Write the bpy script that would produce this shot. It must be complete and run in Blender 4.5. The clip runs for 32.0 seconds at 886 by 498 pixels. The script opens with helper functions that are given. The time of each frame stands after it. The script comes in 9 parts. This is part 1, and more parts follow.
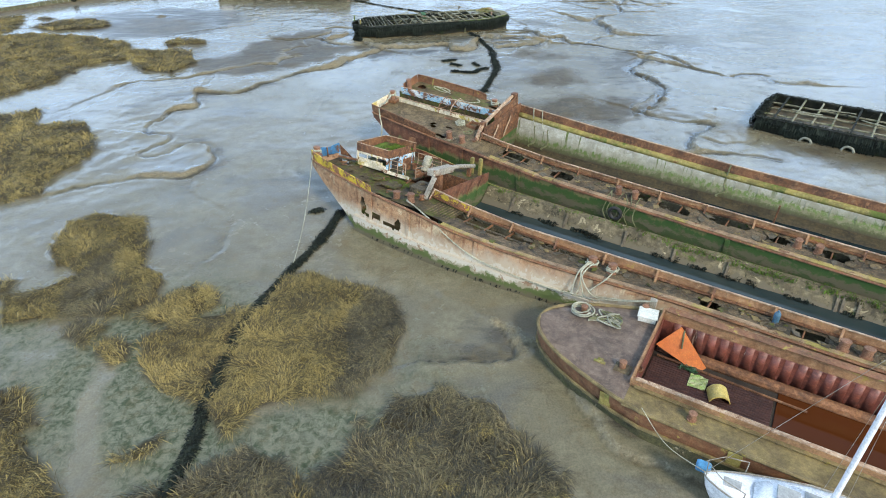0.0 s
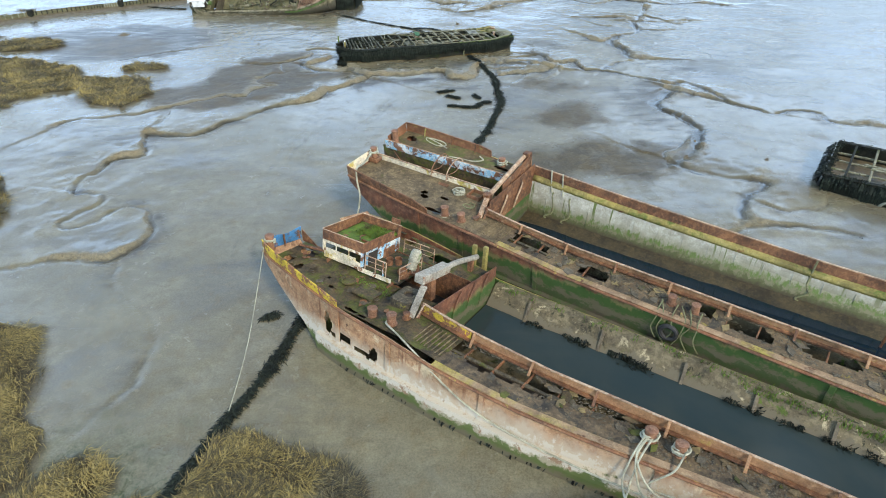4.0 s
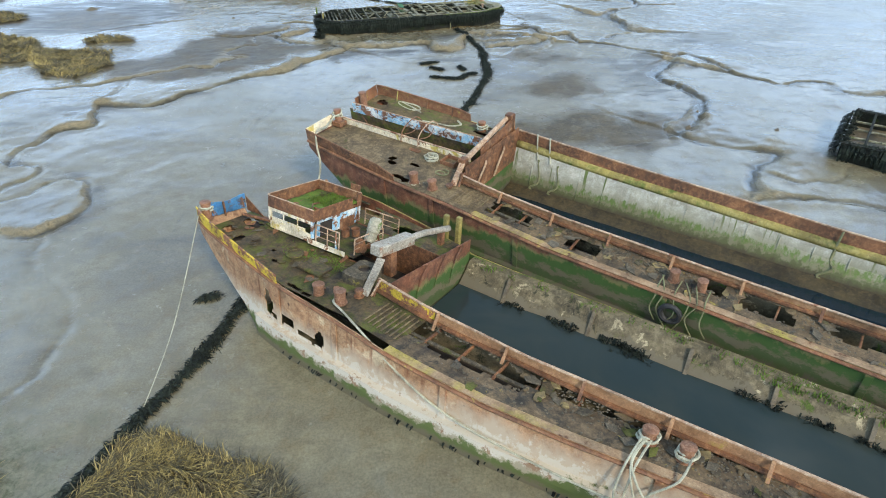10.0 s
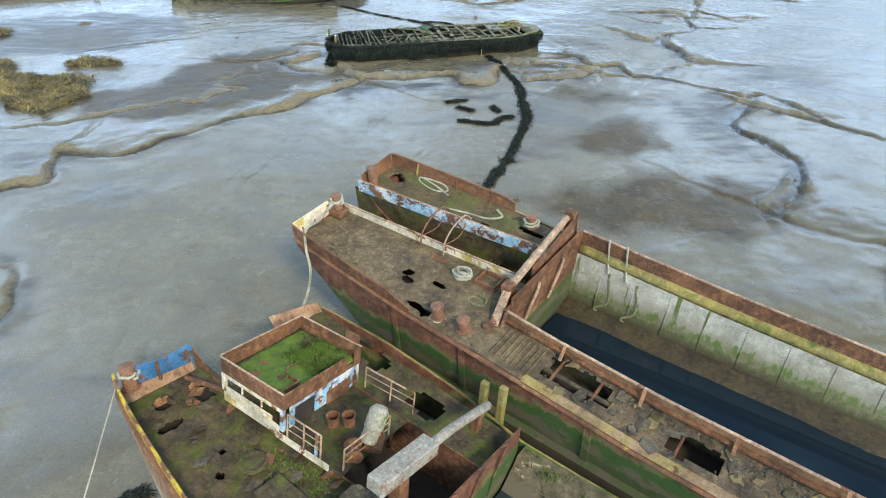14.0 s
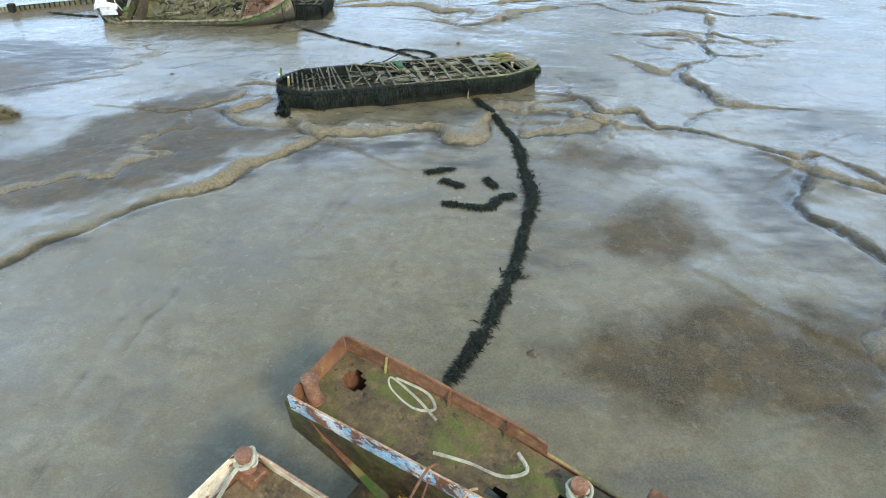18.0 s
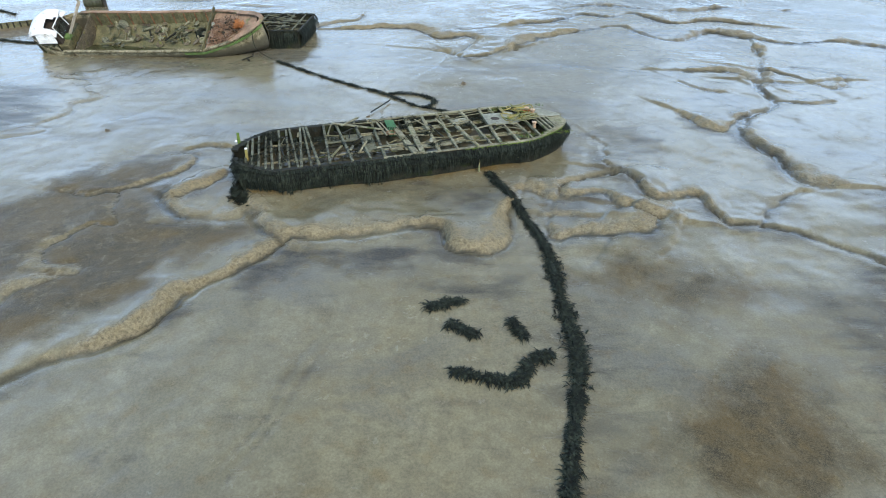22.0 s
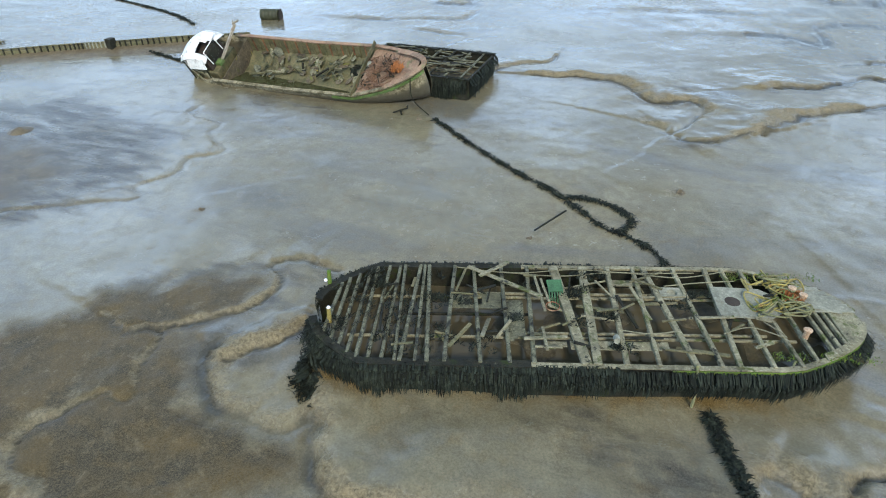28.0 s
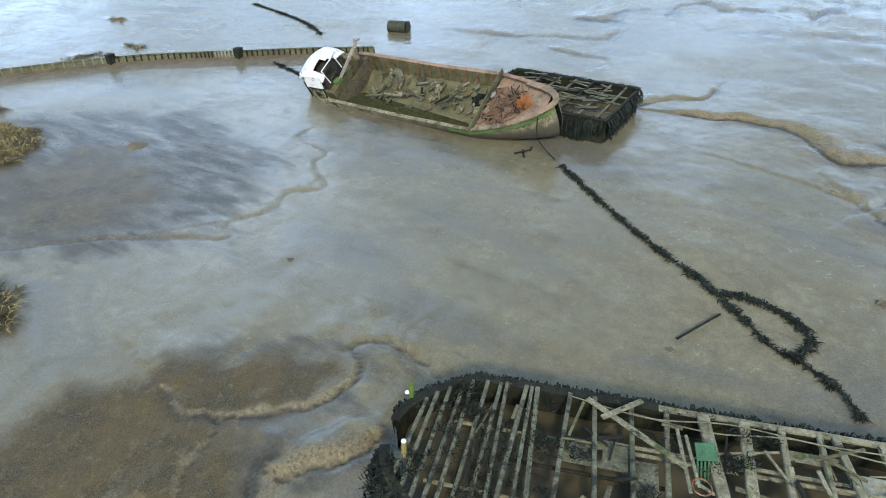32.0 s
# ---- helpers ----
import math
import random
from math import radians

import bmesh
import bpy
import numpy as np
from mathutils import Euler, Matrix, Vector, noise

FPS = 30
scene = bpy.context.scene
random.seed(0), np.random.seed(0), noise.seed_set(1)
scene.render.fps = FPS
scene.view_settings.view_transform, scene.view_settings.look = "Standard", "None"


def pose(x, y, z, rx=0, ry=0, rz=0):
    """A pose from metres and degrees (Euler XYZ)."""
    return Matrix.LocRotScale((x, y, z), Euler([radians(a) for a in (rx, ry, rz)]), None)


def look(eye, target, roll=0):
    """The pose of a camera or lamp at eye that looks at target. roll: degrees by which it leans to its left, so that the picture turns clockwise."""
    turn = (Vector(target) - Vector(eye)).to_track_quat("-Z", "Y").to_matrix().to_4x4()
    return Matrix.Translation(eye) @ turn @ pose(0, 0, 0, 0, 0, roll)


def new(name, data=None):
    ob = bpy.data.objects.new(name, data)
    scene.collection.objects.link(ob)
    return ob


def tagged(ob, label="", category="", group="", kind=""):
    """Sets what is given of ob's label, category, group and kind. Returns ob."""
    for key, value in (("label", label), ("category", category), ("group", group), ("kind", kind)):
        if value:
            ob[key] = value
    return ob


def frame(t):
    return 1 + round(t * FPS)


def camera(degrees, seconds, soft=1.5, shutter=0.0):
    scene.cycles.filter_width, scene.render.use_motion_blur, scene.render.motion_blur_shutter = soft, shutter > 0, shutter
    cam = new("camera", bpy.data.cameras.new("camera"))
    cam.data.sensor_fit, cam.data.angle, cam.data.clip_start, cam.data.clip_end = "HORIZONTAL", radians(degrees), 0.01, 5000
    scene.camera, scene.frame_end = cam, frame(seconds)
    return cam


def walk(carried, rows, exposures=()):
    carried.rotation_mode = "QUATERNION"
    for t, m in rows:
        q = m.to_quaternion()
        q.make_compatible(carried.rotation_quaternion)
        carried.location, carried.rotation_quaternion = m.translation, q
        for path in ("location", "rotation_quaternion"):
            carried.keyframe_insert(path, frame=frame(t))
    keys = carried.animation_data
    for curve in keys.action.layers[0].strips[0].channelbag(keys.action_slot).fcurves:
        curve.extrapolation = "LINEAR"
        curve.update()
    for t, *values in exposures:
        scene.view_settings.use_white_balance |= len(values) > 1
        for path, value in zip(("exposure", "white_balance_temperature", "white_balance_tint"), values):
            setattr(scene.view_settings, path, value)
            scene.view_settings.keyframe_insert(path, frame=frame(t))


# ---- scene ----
cam = camera(73.7, 32.0, soft=1.0)
PATH = [
    (0, (0.837, 0.229, 15.774), (0.792, 1.896, 14.67), -0.8),
    (0.5, (0.874, 1.278, 15.763), (0.83, 2.946, 14.66), -0.7),
    (1, (0.889, 2.297, 15.771), (0.843, 3.965, 14.668), -0.7),
    (1.5, (0.875, 3.383, 15.777), (0.83, 5.052, 14.676), -0.7),
    (2, (0.851, 4.501, 15.797), (0.809, 6.17, 14.696), -0.7),
    (2.5, (0.864, 5.695, 15.77), (0.821, 7.365, 14.67), -0.7),
    (3, (0.847, 6.943, 15.764), (0.805, 8.613, 14.664), -0.7),
    (3.5, (0.817, 8.178, 15.727), (0.777, 9.849, 14.628), -0.7),
    (5.5, (1.256, 10.294, 14.588), (1.22, 11.964, 13.487), -0.7),
    (6, (1.416, 10.275, 14.247), (1.382, 11.94, 13.14), -0.6),
    (6.5, (1.608, 10.233, 13.819), (1.572, 11.899, 12.713), -0.6),
    (7, (1.774, 10.182, 13.438), (1.738, 11.847, 12.329), -0.6),
    (7.5, (1.891, 10.13, 13.1), (1.856, 11.792, 11.988), -0.6),
    (8, (1.921, 10.133, 12.882), (1.888, 11.794, 11.769), -0.5),
    (8.5, (1.909, 10.172, 12.849), (1.878, 11.835, 11.738), -0.5),
    (9, (1.889, 10.38, 12.84), (1.86, 12.043, 11.73), -0.5),
    (9.5, (1.902, 10.82, 12.888), (1.873, 12.484, 11.777), -0.5),
    (10, (1.928, 11.424, 12.961), (1.896, 13.087, 11.851), -0.6),
    (10.5, (1.888, 12.169, 12.991), (1.855, 13.833, 11.882), -0.7),
    (11, (1.754, 13.079, 12.959), (1.728, 14.744, 11.851), -0.5),
    (11.5, (1.73, 14.034, 12.965), (1.703, 15.699, 11.857), -0.4),
    (12, (1.672, 15.056, 12.935), (1.646, 16.722, 11.828), -0.4),
    (12.5, (1.61, 16.131, 12.926), (1.586, 17.797, 11.82), -0.3),
    (13, (1.502, 17.252, 12.933), (1.414, 18.915, 11.826), -0.1),
    (13.5, (1.385, 18.371, 12.916), (1.293, 20.033, 11.808), -0.0),
    (14, (1.263, 19.561, 12.85), (1.172, 21.226, 11.746), -0.2),
    (14.5, (1.167, 20.743, 12.791), (1.077, 22.41, 11.69), -0.3),
    (15, (1.104, 21.871, 12.765), (1.064, 23.542, 11.666), -0.3),
    (15.5, (1.017, 23.058, 12.776), (0.981, 24.727, 11.676), -0.4),
    (17.5, (0.807, 28.103, 13.084), (0.777, 29.764, 11.971), -0.2),
    (18, (0.752, 29.403, 13.107), (0.724, 31.063, 11.992), -0.1),
    (18.5, (0.647, 30.67, 13.152), (0.624, 32.329, 12.035), 0.0),
    (19, (0.612, 31.994, 13.22), (0.587, 33.649, 12.098), 0.0),
    (19.5, (0.558, 33.319, 13.272), (0.534, 34.972, 12.147), 0.0),
    (20, (0.45, 34.604, 13.338), (0.43, 36.256, 12.212), 0.1),
    (20.5, (0.422, 35.859, 13.41), (0.401, 37.51, 12.281), 0.1),
    (21, (0.358, 37.118, 13.495), (0.337, 38.766, 12.363), 0.0),
    (21.5, (0.309, 38.34, 13.501), (0.289, 39.989, 12.37), 0.1),
    (22, (0.266, 39.638, 13.535), (0.247, 41.286, 12.401), 0.0),
    (22.5, (0.154, 41.051, 13.613), (0.099, 42.695, 12.476), 0.0),
    (23, (0.11, 42.492, 13.663), (0.001, 44.132, 12.524), -0.0),
    (23.5, (-0.019, 43.964, 13.639), (-0.197, 45.599, 12.5), -0.2),
    (24, (-0.06, 45.414, 13.619), (-0.301, 47.039, 12.478), -0.3),
    (24.5, (-0.174, 46.835, 13.62), (-0.504, 48.443, 12.476), -0.4),
    (25, (-0.262, 48.232, 13.661), (-0.607, 49.833, 12.513), -0.6),
    (25.5, (-0.553, 49.574, 13.656), (-0.977, 51.156, 12.508), -0.6),
    (27.5, (-1.225, 52.829, 13.638), (-1.755, 54.382, 12.494), -1.0),
    (28, (-1.073, 52.917, 13.714), (-1.63, 54.46, 12.569), -1.1),
    (28.5, (-0.987, 53.04, 13.787), (-1.571, 54.571, 12.642), -1.3),
    (29, (-1.044, 53.318, 13.859), (-1.714, 54.815, 12.715), -1.5),
    (29.5, (-1.273, 53.764, 13.911), (-1.949, 55.259, 12.766), -1.5),
    (30, (-1.545, 54.369, 13.924), (-2.335, 55.809, 12.784), -1.8),
    (30.5, (-1.888, 55.095, 13.927), (-2.688, 56.529, 12.785), -1.9),
    (31, (-2.295, 55.908, 13.922), (-3.176, 57.296, 12.784), -2.1),
    (31.5, (-2.717, 56.791, 13.954), (-3.603, 58.176, 12.815), -2.3),
    (32, (-3.206, 57.74, 13.937), (-4.096, 59.123, 12.797), -2.5),
]
walk(cam, [(t, look(eye, target, roll)) for t, eye, target, roll in PATH], [(0, -0.04), (16, -0.05), (24, -0.07), (32, -0.17)])

# ---- light ----
SUN_ELEVATION, SUN_ROTATION = radians(38), radians(150)
world = bpy.data.worlds.new("overcast_sky")
scene.world = world
world.use_nodes = True
wn, wl = world.node_tree.nodes, world.node_tree.links
sky = wn.new("ShaderNodeTexSky")
sky.sky_type, sky.sun_disc = "NISHITA", False
sky.sun_elevation, sky.sun_rotation = SUN_ELEVATION, SUN_ROTATION
sky.air_density, sky.dust_density = 1.0, 2.0
cloud_at = wn.new("ShaderNodeTexCoord")
cloud_scale = wn.new("ShaderNodeMapping")
cloud_scale.inputs["Scale"].default_value = (1.0, 1.0, 2.6)
cloud = wn.new("ShaderNodeTexNoise")
cloud.inputs["Scale"].default_value, cloud.inputs["Detail"].default_value = 3.0, 6.0
cloud_cover = wn.new("ShaderNodeMapRange")
cloud_cover.inputs["From Min"].default_value, cloud_cover.inputs["From Max"].default_value = 0.43, 0.6
cloud_cover.inputs["To Min"].default_value, cloud_cover.inputs["To Max"].default_value = 0.18, 1.0
cloud_mix = wn.new("ShaderNodeMix")
cloud_mix.data_type = "RGBA"
cloud_mix.inputs["B"].default_value = (14.2, 20.2, 28.6, 1)
wl.new(cloud_at.outputs["Generated"], cloud_scale.inputs["Vector"])
wl.new(cloud_scale.outputs["Vector"], cloud.inputs["Vector"])
wl.new(cloud.outputs["Fac"], cloud_cover.inputs["Value"])
wl.new(cloud_cover.outputs["Result"], cloud_mix.inputs["Factor"])
wl.new(sky.outputs["Color"], cloud_mix.inputs["A"])
haze_z, haze, haze_mul = wn.new("ShaderNodeSeparateXYZ"), wn.new("ShaderNodeValToRGB"), wn.new("ShaderNodeVectorMath")
haze.color_ramp.elements[0].position, haze.color_ramp.elements[0].color = 0.08, (0.84, 0.84, 0.84, 1)
haze.color_ramp.elements[1].position, haze.color_ramp.elements[1].color = 0.76, (0.28, 0.28, 0.28, 1)
for height, much in ((0.22, 0.88), (0.36, 1.12), (0.48, 1.06), (0.6, 0.75)):
    haze.color_ramp.elements.new(height).color = (much, much, much, 1)
haze_mul.operation = "MULTIPLY"
wl.new(cloud_at.outputs["Generated"], haze_z.inputs[0])
wl.new(haze_z.outputs["Z"], haze.inputs["Fac"])
wl.new(cloud_mix.outputs["Result"], haze_mul.inputs[0])
wl.new(haze.outputs["Color"], haze_mul.inputs[1])
wl.new(haze_mul.outputs["Vector"], wn["Background"].inputs["Color"])
wn["Background"].inputs["Strength"].default_value = 0.15
sun = new("sun", bpy.data.lights.new("sun", "SUN"))
sun.data.energy, sun.data.angle, sun.data.color = 3.5, radians(9), (1.0, 0.9, 0.74)
sun.matrix_world = look((0, 0, 0), (-math.sin(SUN_ROTATION) * math.cos(SUN_ELEVATION), -math.cos(SUN_ROTATION) * math.cos(SUN_ELEVATION), -math.sin(SUN_ELEVATION)))

# ---- mesh tools: every shape is a pair of verts and faces ----
def join(*shapes):
    V, F = [], []
    for v, f in shapes:
        k = len(V)
        V.extend(v)
        F.extend([tuple(i + k for i in g) for g in f])
    return V, F


def moved(shape, m):
    return [tuple(m @ Vector(p)) for p in shape[0]], shape[1]


def box(x0, x1, y0, y1, z0, z1, b=0.012):
    """A box with chamfered edges."""
    b = min(b, 0.3 * min(abs(x1 - x0), abs(y1 - y0), abs(z1 - z0)))
    V, at = [], {}
    for i, x in enumerate((x0, x1)):
        for j, y in enumerate((y0, y1)):
            for k, z in enumerate((z0, z1)):
                sx, sy, sz = 1 - 2 * i, 1 - 2 * j, 1 - 2 * k
                for a, q in enumerate(((x, y + sy * b, z + sz * b), (x + sx * b, y, z + sz * b), (x + sx * b, y + sy * b, z))):
                    at[i, j, k, a] = len(V)
                    V.append(q)
    F = []
    for a in range(3):
        o1, o2 = (a + 1) % 3, (a + 2) % 3
        for s in (0, 1):
            ring = []
            for c1, c2 in ((0, 0), (1, 0), (1, 1), (0, 1)):
                key = [0, 0, 0]
                key[a], key[o1], key[o2] = s, c1, c2
                ring.append(at[(*key, a)])
            F.append(tuple(ring if s else ring[::-1]))
        for c1 in (0, 1):
            for c2 in (0, 1):
                k0, k1 = [0, 0, 0], [0, 0, 0]
                k0[o1], k0[o2], k1[o1], k1[o2], k1[a] = c1, c2, c1, c2, 1
                F.append((at[(*k0, o1)], at[(*k1, o1)], at[(*k1, o2)], at[(*k0, o2)]))
    for i in (0, 1):
        for j in (0, 1):
            for k in (0, 1):
                F.append(tuple(at[i, j, k, a] for a in range(3)))
    return V, F


def beam(p, q, w, h, b=0.01, twist=0.0):
    """A bar of section w x h from p to q."""
    p, q = Vector(p), Vector(q)
    d = q - p
    up = Vector((0, 0, 1)) if abs(d.normalized().z) < 0.95 else Vector((0, 1, 0))
    side = d.cross(up).normalized()
    top = side.cross(d).normalized()
    m = Matrix((d.normalized(), side, top)).transposed().to_4x4()
    m.translation = p
    return moved(box(0, d.length, -w / 2, w / 2, -h / 2, h / 2, b), m @ pose(0, 0, 0, twist))


def tube(points, r, n=7, closed=False):
    """A round bar, pipe or rope along points; r may be a number or one for each point."""
    P = [Vector(p) for p in points]
    R = r if hasattr(r, "__len__") else [r] * len(P)
    V, F, side = [], [], None
    for i, p in enumerate(P):
        if closed:
            d = P[(i + 1) % len(P)] - P[i - 1]
        else:
            d = P[min(i + 1, len(P) - 1)] - P[max(i - 1, 0)]
        d = d.normalized() if d.length > 1e-9 else Vector((1, 0, 0))
        if side is None:
            side = d.cross(Vector((0, 0, 1)) if abs(d.z) < 0.9 else Vector((1, 0, 0))).normalized()
        side = (side - d * side.dot(d)).normalized()
        top = d.cross(side)
        for j in range(n):
            a = 2 * math.pi * j / n
            V.append(tuple(p + R[i] * (math.cos(a) * side + math.sin(a) * top)))
    m = len(P)
    for i in range(m if closed else m - 1):
        for j in range(n):
            a, b = i * n + j, i * n + (j + 1) % n
            c, e = ((i + 1) % m) * n + (j + 1) % n, ((i + 1) % m) * n + j
            F.append((a, b, c, e))
    if not closed:
        F += [tuple(range(n))[::-1], tuple(range((m - 1) * n, m * n))]
    return V, F


def lathe(profile, n=20, squash=1.0):
    """A turned body round z from (radius, height) pairs, closed at both ends."""
    V, F = [], []
    for r, z in profile:
        for j in range(n):
            a = 2 * math.pi * j / n
            V.append((r * math.cos(a), squash * r * math.sin(a), z))
    for i in range(len(profile) - 1):
        for j in range(n):
            F.append((i * n + j, i * n + (j + 1) % n, (i + 1) * n + (j + 1) % n, (i + 1) * n + j))
    return V, F + [tuple(range(n))[::-1], tuple(range((len(profile) - 1) * n, len(profile) * n))]


def sheet(rows, thick=0.02, down=(0, 0, -1)):
    """A plate of some thickness through a grid of points; None in the grid leaves a hole."""
    m, n = len(rows), len(rows[0])
    d = Vector(down) * thick
    V, at = [], {}
    for i in range(m):
        for j in range(n):
            if rows[i][j] is not None:
                at[i, j] = len(V)
                V += [tuple(rows[i][j]), tuple(Vector(rows[i][j]) + d)]
    quads = {(i, j) for i in range(m - 1) for j in range(n - 1) if all(k in at for k in ((i, j), (i + 1, j), (i, j + 1), (i + 1, j + 1)))}
    F = []
    for i, j in quads:
        a, b, c, e = at[i, j], at[i + 1, j], at[i + 1, j + 1], at[i, j + 1]
        F += [(a, b, c, e), (a + 1, e + 1, c + 1, b + 1)]
        for near, p, q in (((i - 1, j), e, a), ((i + 1, j), b, c), ((i, j - 1), a, b), ((i, j + 1), c, e)):
            if near not in quads:
                F.append((q, p, p + 1, q + 1))
    return V, F


def curve_through(points, steps=6):
    """A smooth line through points."""
    P = [Vector(p) for p in points]
    out = []
    for i in range(len(P) - 1):
        a, b, c, d = P[max(i - 1, 0)], P[i], P[i + 1], P[min(i + 2, len(P) - 1)]
        for k in range(steps):
            t = k / steps
            out.append(0.5 * (2 * b + (c - a) * t + (2 * a - 5 * b + 4 * c - d) * t * t + (3 * b - a - 3 * c + d) * t ** 3))
    return out + [P[-1]]


def at_x(table, x):
    """Height or offset at x from (x, value) pairs."""
    return float(np.interp(x, [p[0] for p in table], [p[1] for p in table]))


def mesh_of(name, shape, material, smooth=False):
    me = bpy.data.meshes.new(name)
    me.from_pydata([tuple(p) for p in shape[0]], [], shape[1])
    me.materials.append(material)
    if smooth:
        me.polygons.foreach_set("use_smooth", [True] * len(me.polygons))
    me.update()
    return me


def part(name, shape, material, parent, label="", smooth=False):
    ob = new(name, mesh_of(name, shape, material, smooth))
    ob.parent = parent
    if label:
        ob["label"] = label
    return ob


def thing(name, m, label, category, group="", kind=""):
    ob = new(name)
    ob.empty_display_size = 0.3
    ob.matrix_world = m
    return tagged(ob, label, category, group, kind)


def single(name, shape, material, label, category, group="", kind="", smooth=False, m=None):
    ob = new(name, mesh_of(name, shape, material, smooth))
    if m is not None:
        ob.matrix_world = m
    return tagged(ob, label, category, group, kind)


# ---- materials ----
def material(name, colours, scale=2.0, rough=(0.6, 0.8), patches=(), bump=0.3, fine=40.0, metal=0.0, coords="Object", stretch=(1, 1, 1), streak=None, tone=(1.06, 0.98, 0.8), grime=0.5):
    """Base colours blended by noise, patches of (colour, noise scale, from, to, rough) laid over it, streaks that run down, dirt in blotches, fine relief; tone tints the whole."""
    ma = bpy.data.materials.new(name)
    ma.use_nodes = True
    nt = ma.node_tree
    N, L = nt.nodes, nt.links
    bsdf = N["Principled BSDF"]
    tc = N.new("ShaderNodeTexCoord")
    mp = N.new("ShaderNodeMapping")
    mp.inputs["Scale"].default_value = stretch
    L.new(tc.outputs[coords], mp.inputs["Vector"])

    def noise_at(s, detail=5.0, rough_=0.6, dist=0.0, vec=None):
        n = N.new("ShaderNodeTexNoise")
        n.inputs["Scale"].default_value, n.inputs["Detail"].default_value = s, detail
        n.inputs["Roughness"].default_value, n.inputs["Distortion"].default_value = rough_, dist
        L.new(vec or mp.outputs["Vector"], n.inputs["Vector"])
        return n.outputs["Fac"]

    def ranged(value, a, b, lo=0.0, hi=1.0):
        r = N.new("ShaderNodeMapRange")
        for key, v in (("From Min", a), ("From Max", b), ("To Min", lo), ("To Max", hi)):
            r.inputs[key].default_value = v
        L.new(value, r.inputs["Value"])
        return r.outputs["Result"]

    def mixed(fac, a, b):
        m = N.new("ShaderNodeMix")
        m.data_type = "RGBA"
        L.new(fac, m.inputs["Factor"])
        for key, v in (("A", a), ("B", b)):
            if isinstance(v, tuple):
                m.inputs[key].default_value = (*v, 1)
            else:
                L.new(v, m.inputs[key])
        return m.outputs["Result"]

    col = mixed(ranged(noise_at(scale, 10, 0.68), 0.36, 0.62), colours[0], colours[1])
    if len(colours) > 2:
        col = mixed(ranged(noise_at(scale * 4.3, 8, 0.7), 0.47, 0.68), col, colours[2])
    ro = ranged(noise_at(scale * 1.7), 0.3, 0.7, rough[0], rough[1])
    for colour, s, a, b, r in patches:
        f = ranged(noise_at(s, 11, 0.7, 0.4), a, b)
        col = mixed(f, col, colour)
        m = N.new("ShaderNodeMix")
        L.new(f, m.inputs[0]), L.new(ro, m.inputs[2])
        m.inputs[3].default_value = r
        ro = m.outputs[0]
    if streak:
        m2 = N.new("ShaderNodeMapping")
        m2.inputs["Scale"].default_value = streak[1]
        L.new(tc.outputs[coords], m2.inputs["Vector"])
        col = mixed(ranged(noise_at(1.0, 5, 0.6, 0.0, m2.outputs["Vector"]), streak[2], streak[3]), col, streak[0])
    grain = ranged(noise_at(fine * 0.5, 6, 0.75), 0.34, 0.66, 0.78, 1.2)
    dirt = ranged(noise_at(1.0, 12, 0.76, 0.3), 0.36, 0.56, 1.0 - grime, 1.1)
    for factor in (grain, dirt):
        mul = N.new("ShaderNodeVectorMath")
        mul.operation = "SCALE"
        L.new(col, mul.inputs[0]), L.new(factor, mul.inputs["Scale"])
        col = mul.outputs["Vector"]
    tinted = N.new("ShaderNodeVectorMath")
    tinted.operation = "MULTIPLY"
    tinted.inputs[1].default_value = tone
    L.new(col, tinted.inputs[0])
    L.new(tinted.outputs["Vector"], bsdf.inputs["Base Color"])
    L.new(ro, bsdf.inputs["Roughness"])
    bsdf.inputs["Metallic"].default_value = metal
    if bump:
        bp = N.new("ShaderNodeBump")
        bp.inputs["Strength"].default_value, bp.inputs["Distance"].default_value = bump, 0.02
        L.new(noise_at(fine * 0.4, 6, 0.7), bp.inputs["Height"])
        L.new(bp.outputs["Normal"], bsdf.inputs["Normal"])
    return ma


